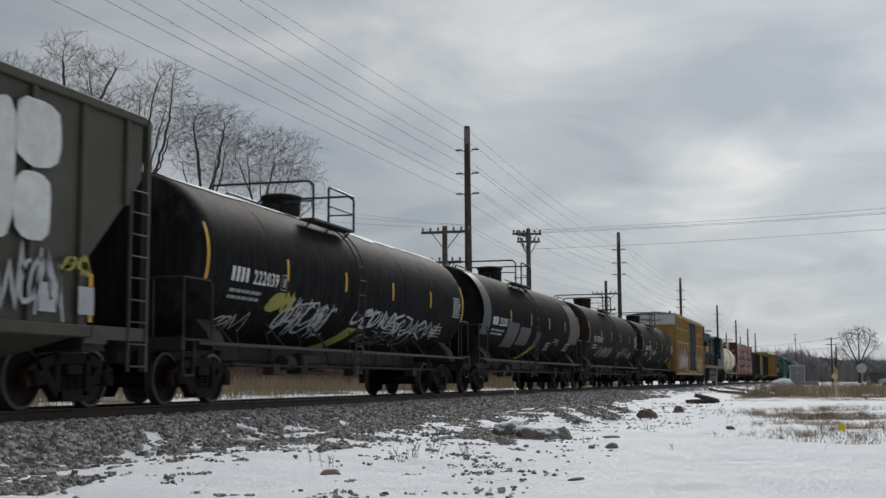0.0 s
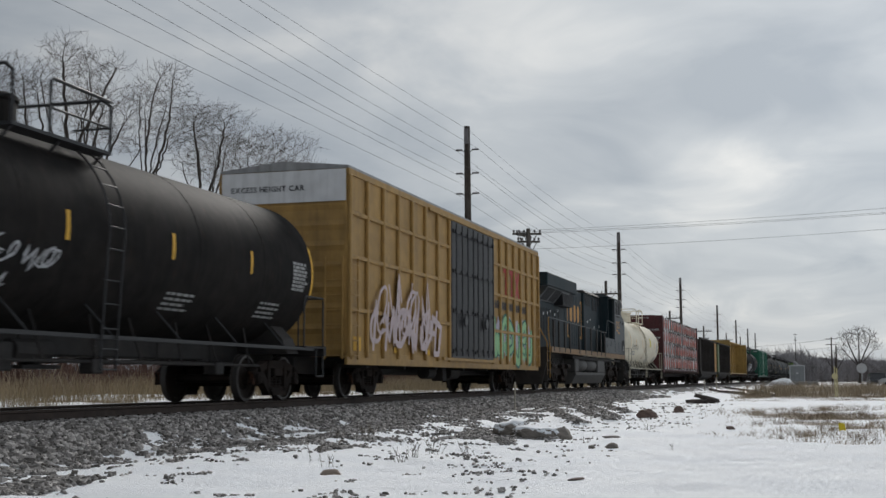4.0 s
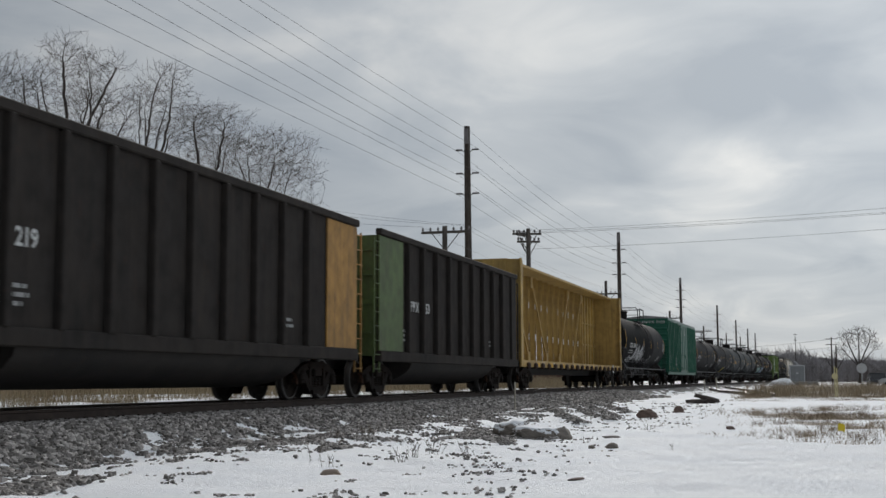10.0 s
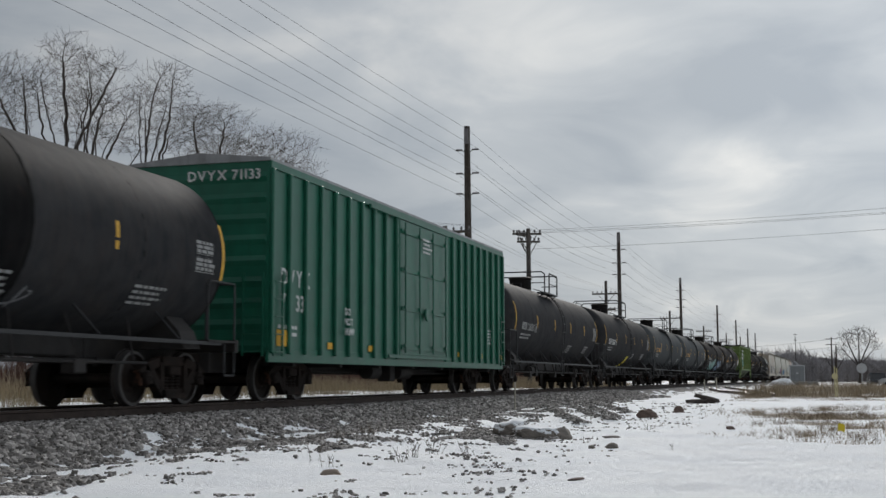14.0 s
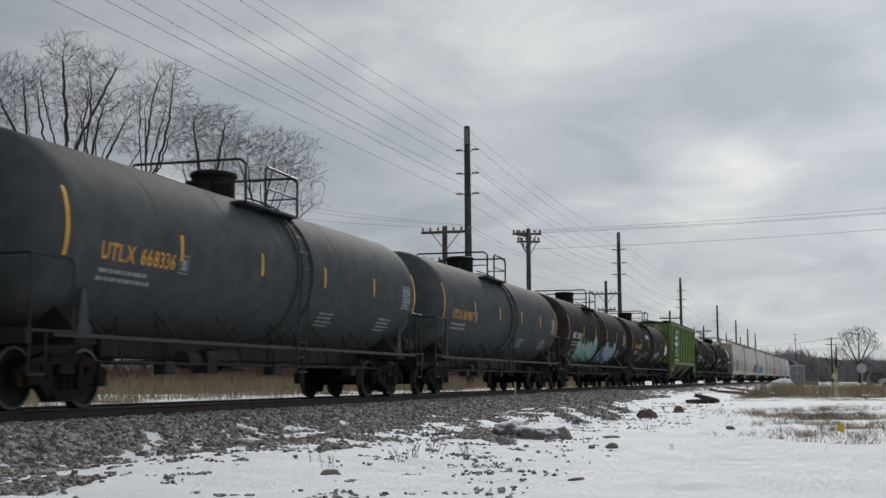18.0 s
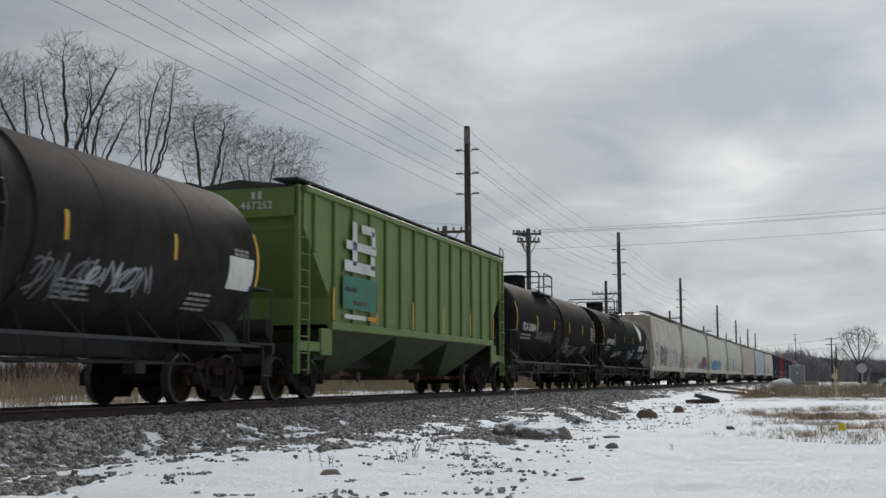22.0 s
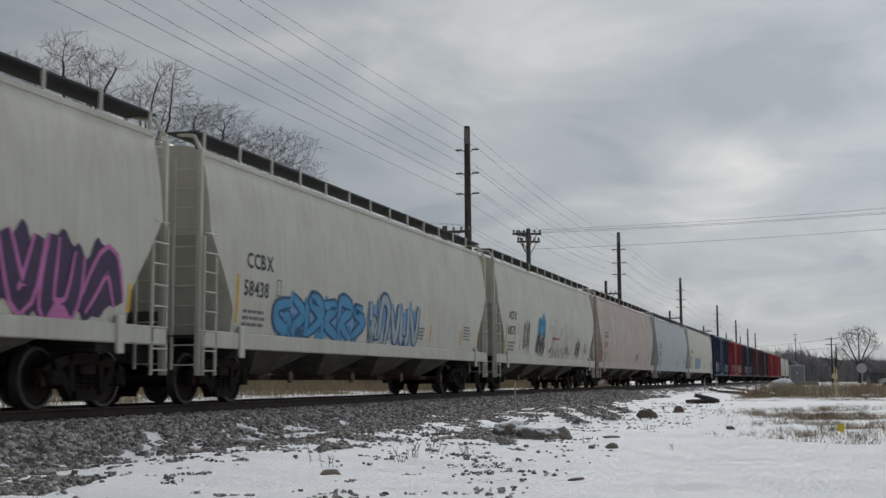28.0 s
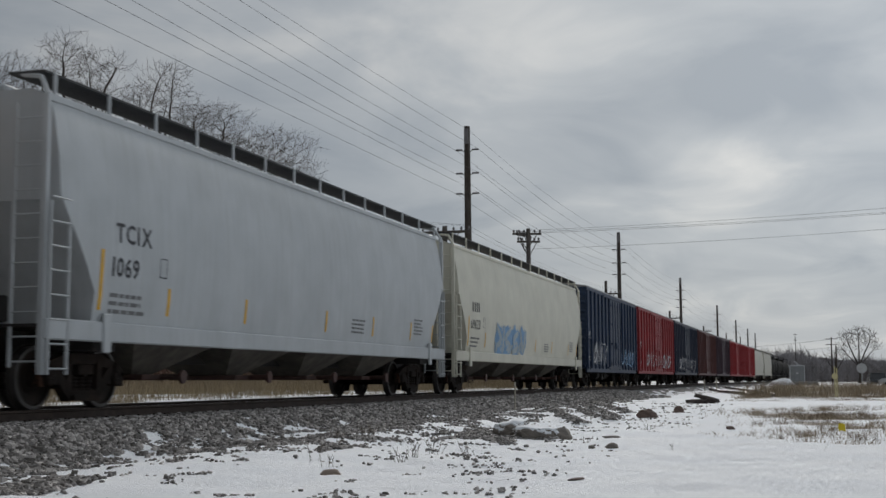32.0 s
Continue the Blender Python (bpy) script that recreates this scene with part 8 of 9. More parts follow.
        pipe(bm, [(-9.9, s * 1.49, 2.88), (3.9, s * 1.49, 2.74), (4.1, s * 1.49, 2.74), (4.5, s * 1.49, 3.4), (6.7, s * 1.52, 3.3)], 0.02, 6)
        part("handrail", bm, M["loco_grey"], car)
        me = shared_box("rail_post", M["under"], -0.09, 0.09, -0.03, 0.03, 1.55, 2.80)
        for x in (-9.0, -7.9, -6.7, -5.6, -3.4, -1.9, -0.4, 1.2, 2.4, 3.5):
            link("rail_post", me, None, car, m=pose(x, s * 1.50, 0))
    # lettering as plain shapes
    ls = flat_surface(hw + 0.02)
    for k, (x0, x1) in enumerate(((-2.95, -2.1), (-2.0, -1.25), (-1.15, -0.4))):
        bm = bmesh.new()
        blob(bm, ls, 0.5 * (x0 + x1), 3.42, 0.42 * (x1 - x0), 0.46, random.Random(70 + k), 20, 0.05)
        part("logo_shape", bm, M["orange_loco"], car, "worn orange-yellow logo shape")
    bm = bmesh.new()
    for x, d in ((-3.42, 1), (-0.05, -1)):
        sheet(bm, ls, x, x + 0.12, 2.3 if d > 0 else 2.4, 4.05, 1, 1)
        sheet(bm, ls, *sorted((x + 0.06, x + 0.06 + d * 0.3)), 3.95, 4.08, 1, 1)
        sheet(bm, ls, *sorted((x + 0.06, x + 0.06 + d * 0.3)), 2.3, 2.42, 1, 1)
    sheet(bm, ls, -2.75, -2.6, 2.45, 2.6, 1, 1)
    sheet(bm, ls, -0.75, -0.6, 2.45, 2.6, 1, 1)
    part("logo_bracket", bm, M["orange_loco"], car, "worn orange-yellow bracket shape")
    bm, _q = lettering("3125", lambda a, b: (-9.65, -a, b), 0.1, 3.72, 0.2)
    part("unit_number", bm, M["loco_blue"], car)
    bm, _q = lettering("3125", lambda a, b: (a, -1.526, b), 7.16, 3.1, 0.39, 1.05, 0.13)
    bar_bm = bmesh.new()
    stroke(bar_bm, lambda a, b: (a, -1.526, b), [(7.14, 3.00), (7.80, 2.97), (7.72, 2.88), (8.30, 2.85)], 0.08)
    part("lightning_stripe", bar_bm, M["orange_loco"], car, "faded orange stripe")
    part("unit_number", bm, M["orange_loco"], car, "faded orange numerals")
    bm = bmesh.new()
    for x, z in ((-8.6, 3.05), (-7.8, 3.1), (-7.2, 3.2), (-6.3, 3.1), (-5.6, 3.3), (1.1, 3.1), (1.9, 3.25), (2.9, 2.9), (4.3, 3.0)):
        sheet(bm, flat_surface(hw + 0.12 if x > 1 else hw + 0.03), x, x + 0.13, z, z + 0.12, 1, 1)
    sheet(bm, flat_surface(1.51), 9.6, 9.75, 1.95, 2.25, 1, 1)
    part("label_plates", bm, M["white"], car)
    return car


M["orange_loco"] = flatmark("worn_orange_yellow_paint", (0.46, 0.22, 0.04), worn=0.35)
locomotive(-152.43, -129.93)

# ---- bare trees ----
class Tubes:
    """Collects tapered tubes and makes one mesh of them."""

    def __init__(self, sides):
        self.n, self.v, self.f = sides, [], []
        self.ring = [(math.cos(2 * math.pi * k / sides), math.sin(2 * math.pi * k / sides)) for k in range(sides)]

    def run(self, pts, radii):
        n, base = self.n, len(self.v)
        for i, (p, r) in enumerate(zip(pts, radii)):
            d = (pts[min(i + 1, len(pts) - 1)] - pts[max(i - 1, 0)]).normalized()
            u = d.orthogonal().normalized()
            w = d.cross(u)
            for c, s in self.ring:
                self.v.append(p + r * (c * u + s * w))
        for i in range(len(pts) - 1):
            for k in range(n):
                a, b = base + i * n + k, base + i * n + (k + 1) % n
                self.f.append((a, b, b + n, a + n))

    def mesh(self, name, mat, smooth=True):
        me = bpy.data.meshes.new(name)
        me.from_pydata([tuple(p) for p in self.v], [], self.f)
        me.polygons.foreach_set("use_smooth", [smooth] * len(me.polygons))
        me.materials.append(mat)
        return me


def winter_tree(x, y, fork, lobes, seed, label, base_r=0.17, fine=0.0075, dense=1.0, step=0.2, group="bare trees behind the railway", z=-0.68, straight=False):
    """A winter tree: a trunk to the fork's height, a limb to each lobe (x, z, half width, half height), and boughs that grow on into the lobes' room."""
    rnd = random.Random(seed)
    rng = np.random.default_rng(seed)
    t = thing("bare_tree", label, "tree", group)
    t.matrix_basis = pose(x, y, z)
    pos, par = [np.array((0.0, 0.0, -0.1))], [-1]

    def grow(start, ends, wander):
        """Nodes from one node along a swept course."""
        k = start
        length = float(np.linalg.norm(ends[-1] - ends[0]))
        n = max(3, int(length / (step * 1.6)))
        sway = rng.normal(0, wander, 3) * length
        course = interpolate_bezier(*[Vector(e) for e in ends], n + 1)
        for i in range(1, n + 1):
            q = course[i]
            s = math.sin(math.pi * i / n)
            pos.append(np.array(q) + sway * s * 0.6 + rng.normal(0, 0.03 if i < n else 0.0, 3))
            par.append(k)
            k = len(pos) - 1
        return k
    top = np.array((rnd.uniform(-0.2, 0.2), 0.0, fork - z))
    head = grow(0, [pos[0], top * 0.35, top * 0.7 + np.array((rnd.uniform(-0.2, 0.2), 0, 0)), top], 0.01)
    trunk_n = len(pos)
    for i, (cx, cz, rx, rz) in enumerate(lobes):
        aim = np.array((cx - x, rnd.uniform(-0.7, 0.7) * rx, cz - z - 0.35 * rz))
        a = head if i == 0 else max(1, head - rnd.randrange(0, max(1, int(trunk_n * 0.22))))
        reach = float(np.linalg.norm(aim - pos[a]))
        out = aim - pos[a]
        grow(a, [pos[a], pos[a] + out * 0.3 + np.array((0, 0, (0.0 if straight else 0.05) * reach)), aim - out * 0.25 - np.array((0, 0, (0.02 if straight else 0.07) * reach)), aim], 0.02 if straight else 0.05)
    # room for twigs, thicker towards the crown's outside
    pts = []
    for cx, cz, rx, rz in lobes:
        ry = 0.9 * rx
        n = int(dense * 240 * max(0.6, rx * rz) ** 0.9)
        d = rng.normal(size=(n, 3))
        d /= np.linalg.norm(d, axis=1)[:, None]
        q = d * (rng.random(n) ** 0.42)[:, None] * np.array((rx, ry, rz)) * 1.08 * (1 + 0.13 * rng.normal(size=n))[:, None]
        pts.append(q + np.array((cx - x, 0.0, cz - z)))
        m = int(n * 0.25)                        # loose growth below the lobe, along its limb
        g = rng.random(m)[:, None]
        low = np.array((0, 0, fork - z + 1.0))
        pts.append((q[:m] * 0.8 + np.array((cx - x, 0.0, cz - z))) * (1 - 0.5 * g) + low * 0.5 * g)
    pts = np.concatenate(pts)
    alive = np.ones(len(pts), bool)
    free = [i for i in range(len(pos)) if pos[i][2] > fork - z]
    dist = np.full(len(pts), 1e9)
    near = np.zeros(len(pts), int)
    fresh = free
    births = collections.Counter()
    for _ in range(90):
        if not fresh or not alive.any():
            break
        P = np.array([pos[i] for i in fresh])
        dd = np.linalg.norm(pts[:, None, :] - P[None, :, :], axis=2)
        k = dd.argmin(axis=1)
        better = dd[np.arange(len(pts)), k] < dist
        dist[better] = dd[np.arange(len(pts)), k][better]
        near[better] = np.array(fresh)[k[better]]
        alive &= dist > step * 1.15
        pull = collections.defaultdict(list)
        for i in np.nonzero(alive)[0]:
            pull[int(near[i])].append(i)
        fresh = []
        for node, idx in pull.items():
            if births[node] > 2:
                continue
            births[node] += 1
            v = pts[idx] - pos[node]
            v = (v / np.linalg.norm(v, axis=1)[:, None]).sum(axis=0)
            if par[node] >= 0:
                h = pos[node] - pos[par[node]]
                v = v / (np.linalg.norm(v) + 1e-6) + (0.6 if straight else 0.5) * h / (np.linalg.norm(h) + 1e-6)
            v = v + np.array((0, 0, 0.26)) + rng.normal(0, 0.12, 3)
            v = v / (np.linalg.norm(v) + 1e-6)
            pos.append(pos[node] + v * step)
            par.append(node)
            fresh.append(len(pos) - 1)
    # thickness by what each piece carries
    n = len(pos)
    kids = [[] for _ in range(n)]
    load = np.zeros(n)
    for i in range(n - 1, 0, -1):
        load[i] += 0.0 if kids[i] else 1.0
        kids[par[i]].append(i)
        load[par[i]] += load[i]
    load[0] = max(load[0], 1.0)
    rad = np.maximum(fine, base_r * (load / load[0]) ** 0.66).tolist()
    P = [Vector(p) for p in pos]
    wood, twigs = Tubes(7), Tubes(3)
    stack = [(0, None)]
    while stack:
        i, root = stack.pop()
        run, rr = ([P[root]], [min(rad[root], rad[i] * 1.2)]) if root is not None else ([], [])
        while True:
            run.append(P[i])
            rr.append(rad[i])
            if not kids[i]:
                break
            order = sorted(kids[i], key=lambda c: -load[c])
            stack += [(c, i) for c in order[1:]]
            i = order[0]
        if len(run) > 1:
            rr[-1] = min(rr[-1], fine)
            (wood if max(rr) > 0.035 else twigs).run(run, rr)
    for i in range(trunk_n, n):
        if rad[i] > fine * 3.2:
            continue
        d = P[i] - P[par[i]]
        for _ in range(2 if not kids[i] else 1):
            if kids[i] and rnd.random() < 0.3:
                continue
            e = d.normalized() * 1.3 + Vector((rnd.gauss(0, 0.5), rnd.gauss(0, 0.5), rnd.gauss(0.25, 0.4)))
            ln = step * rnd.uniform(1.2, 2.6)
            q = P[i] + e.normalized() * ln * 0.5
            twigs.run([P[i], q, q + (e.normalized() + Vector((rnd.gauss(0, 0.25), rnd.gauss(0, 0.25), rnd.gauss(0.1, 0.2)))).normalized() * ln * 0.5], [fine * 0.9, fine * 0.75, fine * 0.4])
    link("trunk", wood.mesh("trunk", M["bark"]), None, t)
    link("crown", twigs.mesh("crown", M["twig"]), None, t, "dense bare grey-brown twigs")
    return t


TREE = "bare grey-brown winter tree with fine twigs"
FORKED = "tall forked winter tree with fine bare twigs"
winter_tree(47.2, 33.0, 8.6, ((45.5, 13.5, 1.2, 0.9), (46.7, 13.3, 1.0, 0.7), (45.1, 12.2, 1.3, 0.9), (46.4, 12.1, 1.1, 0.7), (43.9, 13.1, 1.3, 0.9), (44.0, 11.4, 1.2, 0.8)), 11, FORKED)
winter_tree(50.4, 33.0, 10.2, ((50.1, 15.75, 1.3, 0.75), (53.0, 15.8, 1.5, 0.6), (49.1, 14.6, 1.1, 0.7), (51.3, 15.0, 1.3, 0.7), (47.7, 13.4, 1.0, 0.5), (52.2, 14.4, 1.1, 0.6), (48.6, 12.7, 0.9, 0.5), (50.6, 13.5, 1.1, 0.7)), 12, FORKED, 0.19)
winter_tree(53.7, 33.6, 10.3, ((54.9, 14.4, 1.8, 0.8), (53.1, 13.6, 1.2, 0.7), (56.5, 13.8, 1.1, 0.7), (52.5, 12.4, 1.2, 0.6), (55.2, 12.8, 1.3, 0.6), (57.0, 12.6, 0.9, 0.5)), 13, TREE, 0.16)
winter_tree(57.1, 32.7, 10.4, ((58.2, 16.3, 1.1, 0.9), (60.2, 17.1, 0.7, 0.5), (59.7, 15.6, 1.3, 0.7), (57.2, 14.9, 1.0, 0.8), (56.0, 15.0, 0.6, 0.6), (60.1, 14.0, 1.7, 1.0), (57.9, 13.6, 1.0, 0.8)), 14, FORKED, 0.16)
winter_tree(63.4, 33.0, 10.0, ((63.4, 15.3, 1.5, 0.8), (61.8, 14.7, 0.9, 0.7), (63.1, 13.7, 1.4, 0.8), (61.9, 12.6, 1.2, 0.8)), 15, TREE, 0.13)
winter_tree(64.7, 33.4, 10.2, ((66.7, 15.9, 1.8, 0.8), (66.1, 14.5, 1.6, 0.9), (68.3, 14.6, 1.0, 0.8), (65.7, 12.6, 1.6, 0.8)), 16, TREE, 0.13)
winter_tree(71.6, 33.0, 9.8, ((71.2, 15.1, 2.6, 1.0), (68.5, 14.1, 1.7, 0.9), (75.0, 15.5, 2.6, 1.1), (77.2, 14.2, 2.2, 1.0), (70.4, 13.3, 2.7, 0.9), (73.9, 13.8, 2.6, 1.0), (67.8, 12.3, 1.5, 0.9), (77.6, 12.4, 1.8, 0.9)), 17, "spreading bare winter tree with a rounded crown", 0.17, dense=0.72, step=0.26, straight=True)
YOUNG = "slender bare young tree among the brush"
for k, (x, y, h) in enumerate(((49.0, 37.5, 6.2), (56.5, 38.5, 7.0), (61.5, 37.0, 6.4), (69.0, 38.0, 7.4), (75.5, 36.5, 6.0), (47.0, 39.0, 7.5), (84.0, 38.0, 5.2))):
    winter_tree(x, y, h * 0.3, ((x, h * 0.85, 0.8, 0.9), (x - 0.9, h * 0.65, 0.7, 0.8), (x + 0.9, h * 0.68, 0.7, 0.8)), 30 + k, YOUNG, 0.05, 0.007, 0.6, 0.22, "young trees behind the railway")


def field_tree(x, y, lobes, fork, seed, label, base_r):
    """A tree of the same growth that spreads across the line of sight."""
    t = winter_tree(0.0, 0.0, fork, lobes, seed, label, base_r, 0.026, 0.45, 0.34, "", straight=True)
    t.matrix_basis = pose(x, y, -0.6, 0, 0, -90)
    return t


field_tree(250.0, -8.1, ((0.0, 8.6, 1.6, 1.5), (2.0, 8.0, 1.5, 1.4), (-2.0, 7.9, 1.5, 1.4), (3.0, 6.6, 1.0, 1.0), (-3.0, 6.3, 1.0, 1.1)), 2.6, 25, "lone bare winter tree beyond the field", 0.3)
field_tree(285.0, -4.2, ((0.0, 5.6, 1.3, 1.1), (1.7, 4.9, 1.1, 0.9), (-1.7, 4.8, 1.1, 0.9)), 1.8, 22, "bare winter tree beyond the field", 0.2)


def far_woods():
    """A belt of leafless trees along the horizon, too far to count."""
    rnd = random.Random(9)
    tw = Tubes(3)
    for k in range(1300):
        x = rnd.uniform(340, 450)
        y = rnd.uniform(-40, 22) if k < 850 else rnd.uniform(-130, 120)
        h = rnd.uniform(5.5, 9.5) * (1.0 + 0.2 * math.sin(y * 0.11) + 0.12 * math.sin(y * 0.37))
        p = Vector((x, y, -0.6))
        tw.run([p, p + Vector((rnd.uniform(-0.3, 0.3), rnd.uniform(-0.4, 0.4), h * 0.8))], [0.16, 0.06])
        for j in range(26):
            b = p + Vector((0, 0, h * rnd.uniform(0.02, 0.72)))
            a = rnd.uniform(0, 6.283)
            e = b + Vector((math.cos(a) * rnd.uniform(0.5, 2.0), math.sin(a) * rnd.uniform(0.5, 2.4), rnd.uniform(0.5, h * 0.36)))
            m = b.lerp(e, 0.5) + Vector((0, rnd.uniform(-0.2, 0.2), -0.2))
            tw.run([b, m, e], [0.09, 0.06, 0.02])
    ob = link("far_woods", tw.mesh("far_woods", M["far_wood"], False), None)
    tagged(ob, "belt of leafless grey-brown woods on the horizon", "woods", kind="stuff")
    # the depth of the wood behind its edge
    vs, fs = [], []
    ys = np.linspace(-160, 150, 700)
    for i, y in enumerate(ys):
        h = 7.0 + 1.3 * hash_noise(y, 0, 12.0, 2.0) + 0.9 * hash_noise(y, 3, 2.0, 5.0) + 0.5 * rnd.random()
        vs += [(470, y, -1.0), (470, y, h)]
        if i:
            fs.append((2 * i - 2, 2 * i, 2 * i + 1, 2 * i - 1))
    me = bpy.data.meshes.new("wood_backdrop")
    me.from_pydata(vs, [], fs)
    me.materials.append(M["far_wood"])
    tagged(new("wood_backdrop", me), "dim depth of leafless woods on the horizon", "woods", kind="structure")


# distance haze is mixed into this pale base colour; no haze is rendered
M["far_wood"] = surface("haze_lightened_grey_brown_twigs", (0.27, 0.255, 0.26), 0.95, vary=0.25, scale=0.3, bump=0.0)
far_woods()


# ---- grass, reeds, brush ----
def blades(name, count, place, height, width, mat, label, category, seed, lean=0.25, bend=0.3):
    """Many dry stalks in one mesh: place(rnd) gives x and y, or None."""
    rnd = random.Random(seed)
    vs, fs = [], []
    tries = 0
    while len(vs) < count * 6 and tries < count * 12:
        tries += 1
        q = place(rnd)
        if q is None:
            continue
        x, y, k = q
        z = ground_z(x, y) - 0.02
        h = height * k * rnd.uniform(0.5, 1.15)
        a = rnd.uniform(0, 6.283)
        lx, ly = rnd.gauss(0, lean) * h, rnd.gauss(0, lean) * h
        w = width * rnd.uniform(0.6, 1.3)
        cx, cy = math.cos(a) * w, math.sin(a) * w
        b = len(vs)
        mx, my = lx * 0.4, ly * 0.4
        ex, ey = lx + rnd.gauss(0, bend) * h * 0.5, ly + rnd.gauss(0, bend) * h * 0.5
        vs += [(x - cx, y - cy, z), (x + cx, y + cy, z), (x + mx - cx * 0.8, y + my - cy * 0.8, z + h * 0.55), (x + mx + cx * 0.8, y + my + cy * 0.8, z + h * 0.55),
               (x + ex - cx * 0.3, y + ey - cy * 0.3, z + h), (x + ex + cx * 0.3, y + ey + cy * 0.3, z + h)]
        fs += [(b, b + 1, b + 3, b + 2), (b + 2, b + 3, b + 5, b + 4)]
    me = bpy.data.meshes.new(name)
    me.from_pydata(vs, [], fs)
    me.materials.append(mat)
    return tagged(new(name, me), label, category, kind="stuff")


M["straw"] = surface("dry_straw", (0.30, 0.235, 0.145), 0.9, vary=0.35, scale=0.8, bump=0.0)
M["reed"] = surface("pale_dry_reed", (0.31, 0.245, 0.165), 0.9, vary=0.35, scale=0.6, bump=0.0)
M["stubble"] = surface("flattened_brown_stubble", (0.30, 0.235, 0.165), 0.9, vary=0.35, scale=0.8, bump=0.0)
M["brush"] = surface("red_brown_brush", (0.115, 0.062, 0.048), 0.9, vary=0.35, scale=0.7, bump=0.0)
M["weed"] = surface("grey_brown_weed_stems", (0.12, 0.095, 0.07), 0.9, vary=0.35, scale=2.0, bump=0.0)


def behind(y0, y1, x0, x1, s, cut):
    def f(rnd):
        x, y = rnd.uniform(x0, x1), rnd.uniform(y0, y1)
        n = hash_noise(x, y, s, 21.0)
        if n < cut:
            return None
        return x, y, 0.75 + 0.6 * min(0.8, n - cut)
    return f


blades("dry_grass_bank", 16000, behind(16.6, 23, 18, 120, 4.0, -0.2), 0.6, 0.008, M["straw"], "tall dry straw-coloured grass behind the track", "grass", 1)
blades("verge_grass", 9000, behind(13.9, 17.2, 16, 110, 1.6, -0.02), 0.26, 0.006, M["straw"], "short dry grass poking through snow behind the track", "grass", 6, 0.5)
blades("reed_bank", 12000, behind(21, 27, 26, 130, 5.0, -0.25), 0.8, 0.010, M["reed"], "pale dry reeds behind the track", "reeds", 2, 0.16)
blades("brush_bank", 24000, behind(25, 34, 32, 150, 6.0, -0.9), 1.3, 0.016, M["brush"], "dense red-brown winter brush behind the track", "brush", 3, 0.3)


def field_weed(rnd):
    x, y = 20 + 60 * rnd.random() ** 1.4, rnd.uniform(-7, 5)
    k = weed_cover(x, y)
    c = hash_noise(x, y, 0.45, 27.0)
    if c < 0.05 or rnd.random() > (k * 1.3 - 0.15) * min(1.0, 0.25 + 1.6 * c):
        return None
    return x, y, 0.45 + 0.7 * k + 0.5 * c


blades("field_grass", 42000, field_weed, 0.13, 0.004, M["stubble"], "tufts of flattened dry grass poking through snow", "grass", 4, 0.6, 0.5)


def ditch_reed(rnd):
    x = rnd.uniform(62, 105)
    y = rnd.uniform(-14, 4.0) - (x - 62) * 0.02
    if hash_noise(x, y, 5.0, 31.0) < -0.3:
        return None
    return x, y, 0.8 + 0.4 * rnd.random()


blades("ditch_reeds", 9000, ditch_reed, 0.62, 0.012, M["reed"], "brown dry reeds along a ditch", "reeds", 5, 0.3)


def loose_weed(x, y, n, h, seed):
    """One dead weed: a few forking stems."""
    rnd = random.Random(seed)
    tb = Tubes(3)
    for k in range(n):
        a = rnd.uniform(0, 6.283)
        d = Vector((math.cos(a) * rnd.uniform(0.1, 0.6), math.sin(a) * rnd.uniform(0.1, 0.6), 1)).normalized()
        p = Vector((rnd.uniform(-0.08, 0.08), rnd.uniform(-0.08, 0.08), 0))
        ln = h * rnd.uniform(0.5, 1.0)
        q = p + d * ln * 0.6
        e = q + (d + Vector((rnd.uniform(-0.5, 0.5), rnd.uniform(-0.5, 0.5), -0.1))).normalized() * ln * 0.45
        tb.run([p, q, e], [0.0035, 0.003, 0.002])
        for j in range(2):
            f = q + (d + Vector((rnd.uniform(-0.9, 0.9), rnd.uniform(-0.9, 0.9), 0.1))).normalized() * ln * 0.3
            tb.run([q, f], [0.0025, 0.0015])
    ob = link("dead_weed", tb.mesh("dead_weed", M["weed"], False), None, m=pose(x, y, ground_z(x, y) - 0.01))
    return tagged(ob, "thin dead weed stalks standing in the snow", "weed", "dead weeds in the snow")


for k, (x, y, n, h) in enumerate(((14.4, 5.9, 3, 0.36), (13.8, 5.5, 4, 0.22), (17.0, 6.6, 4, 0.25), (17.8, 6.5, 9, 0.30), (18.5, 6.6, 8, 0.24), (14.7, 4.9, 8, 0.22), (15.3, 4.9, 9, 0.24), (16.5, 5.0, 6, 0.28), (15.9, 4.3, 3, 0.2),
                                  (16.6, 4.6, 4, 0.25), (21.0, 5.2, 5, 0.2), (19.4, 3.4, 3, 0.16), (24.0, 3.0, 4, 0.18), (18.6, 2.0, 2, 0.2), (20.5, 0.5, 3, 0.2), (33.0, 5.0, 5, 0.35), (17.2, 7.4, 6, 0.2))):
    loose_weed(x, y, n, h, 100 + k)


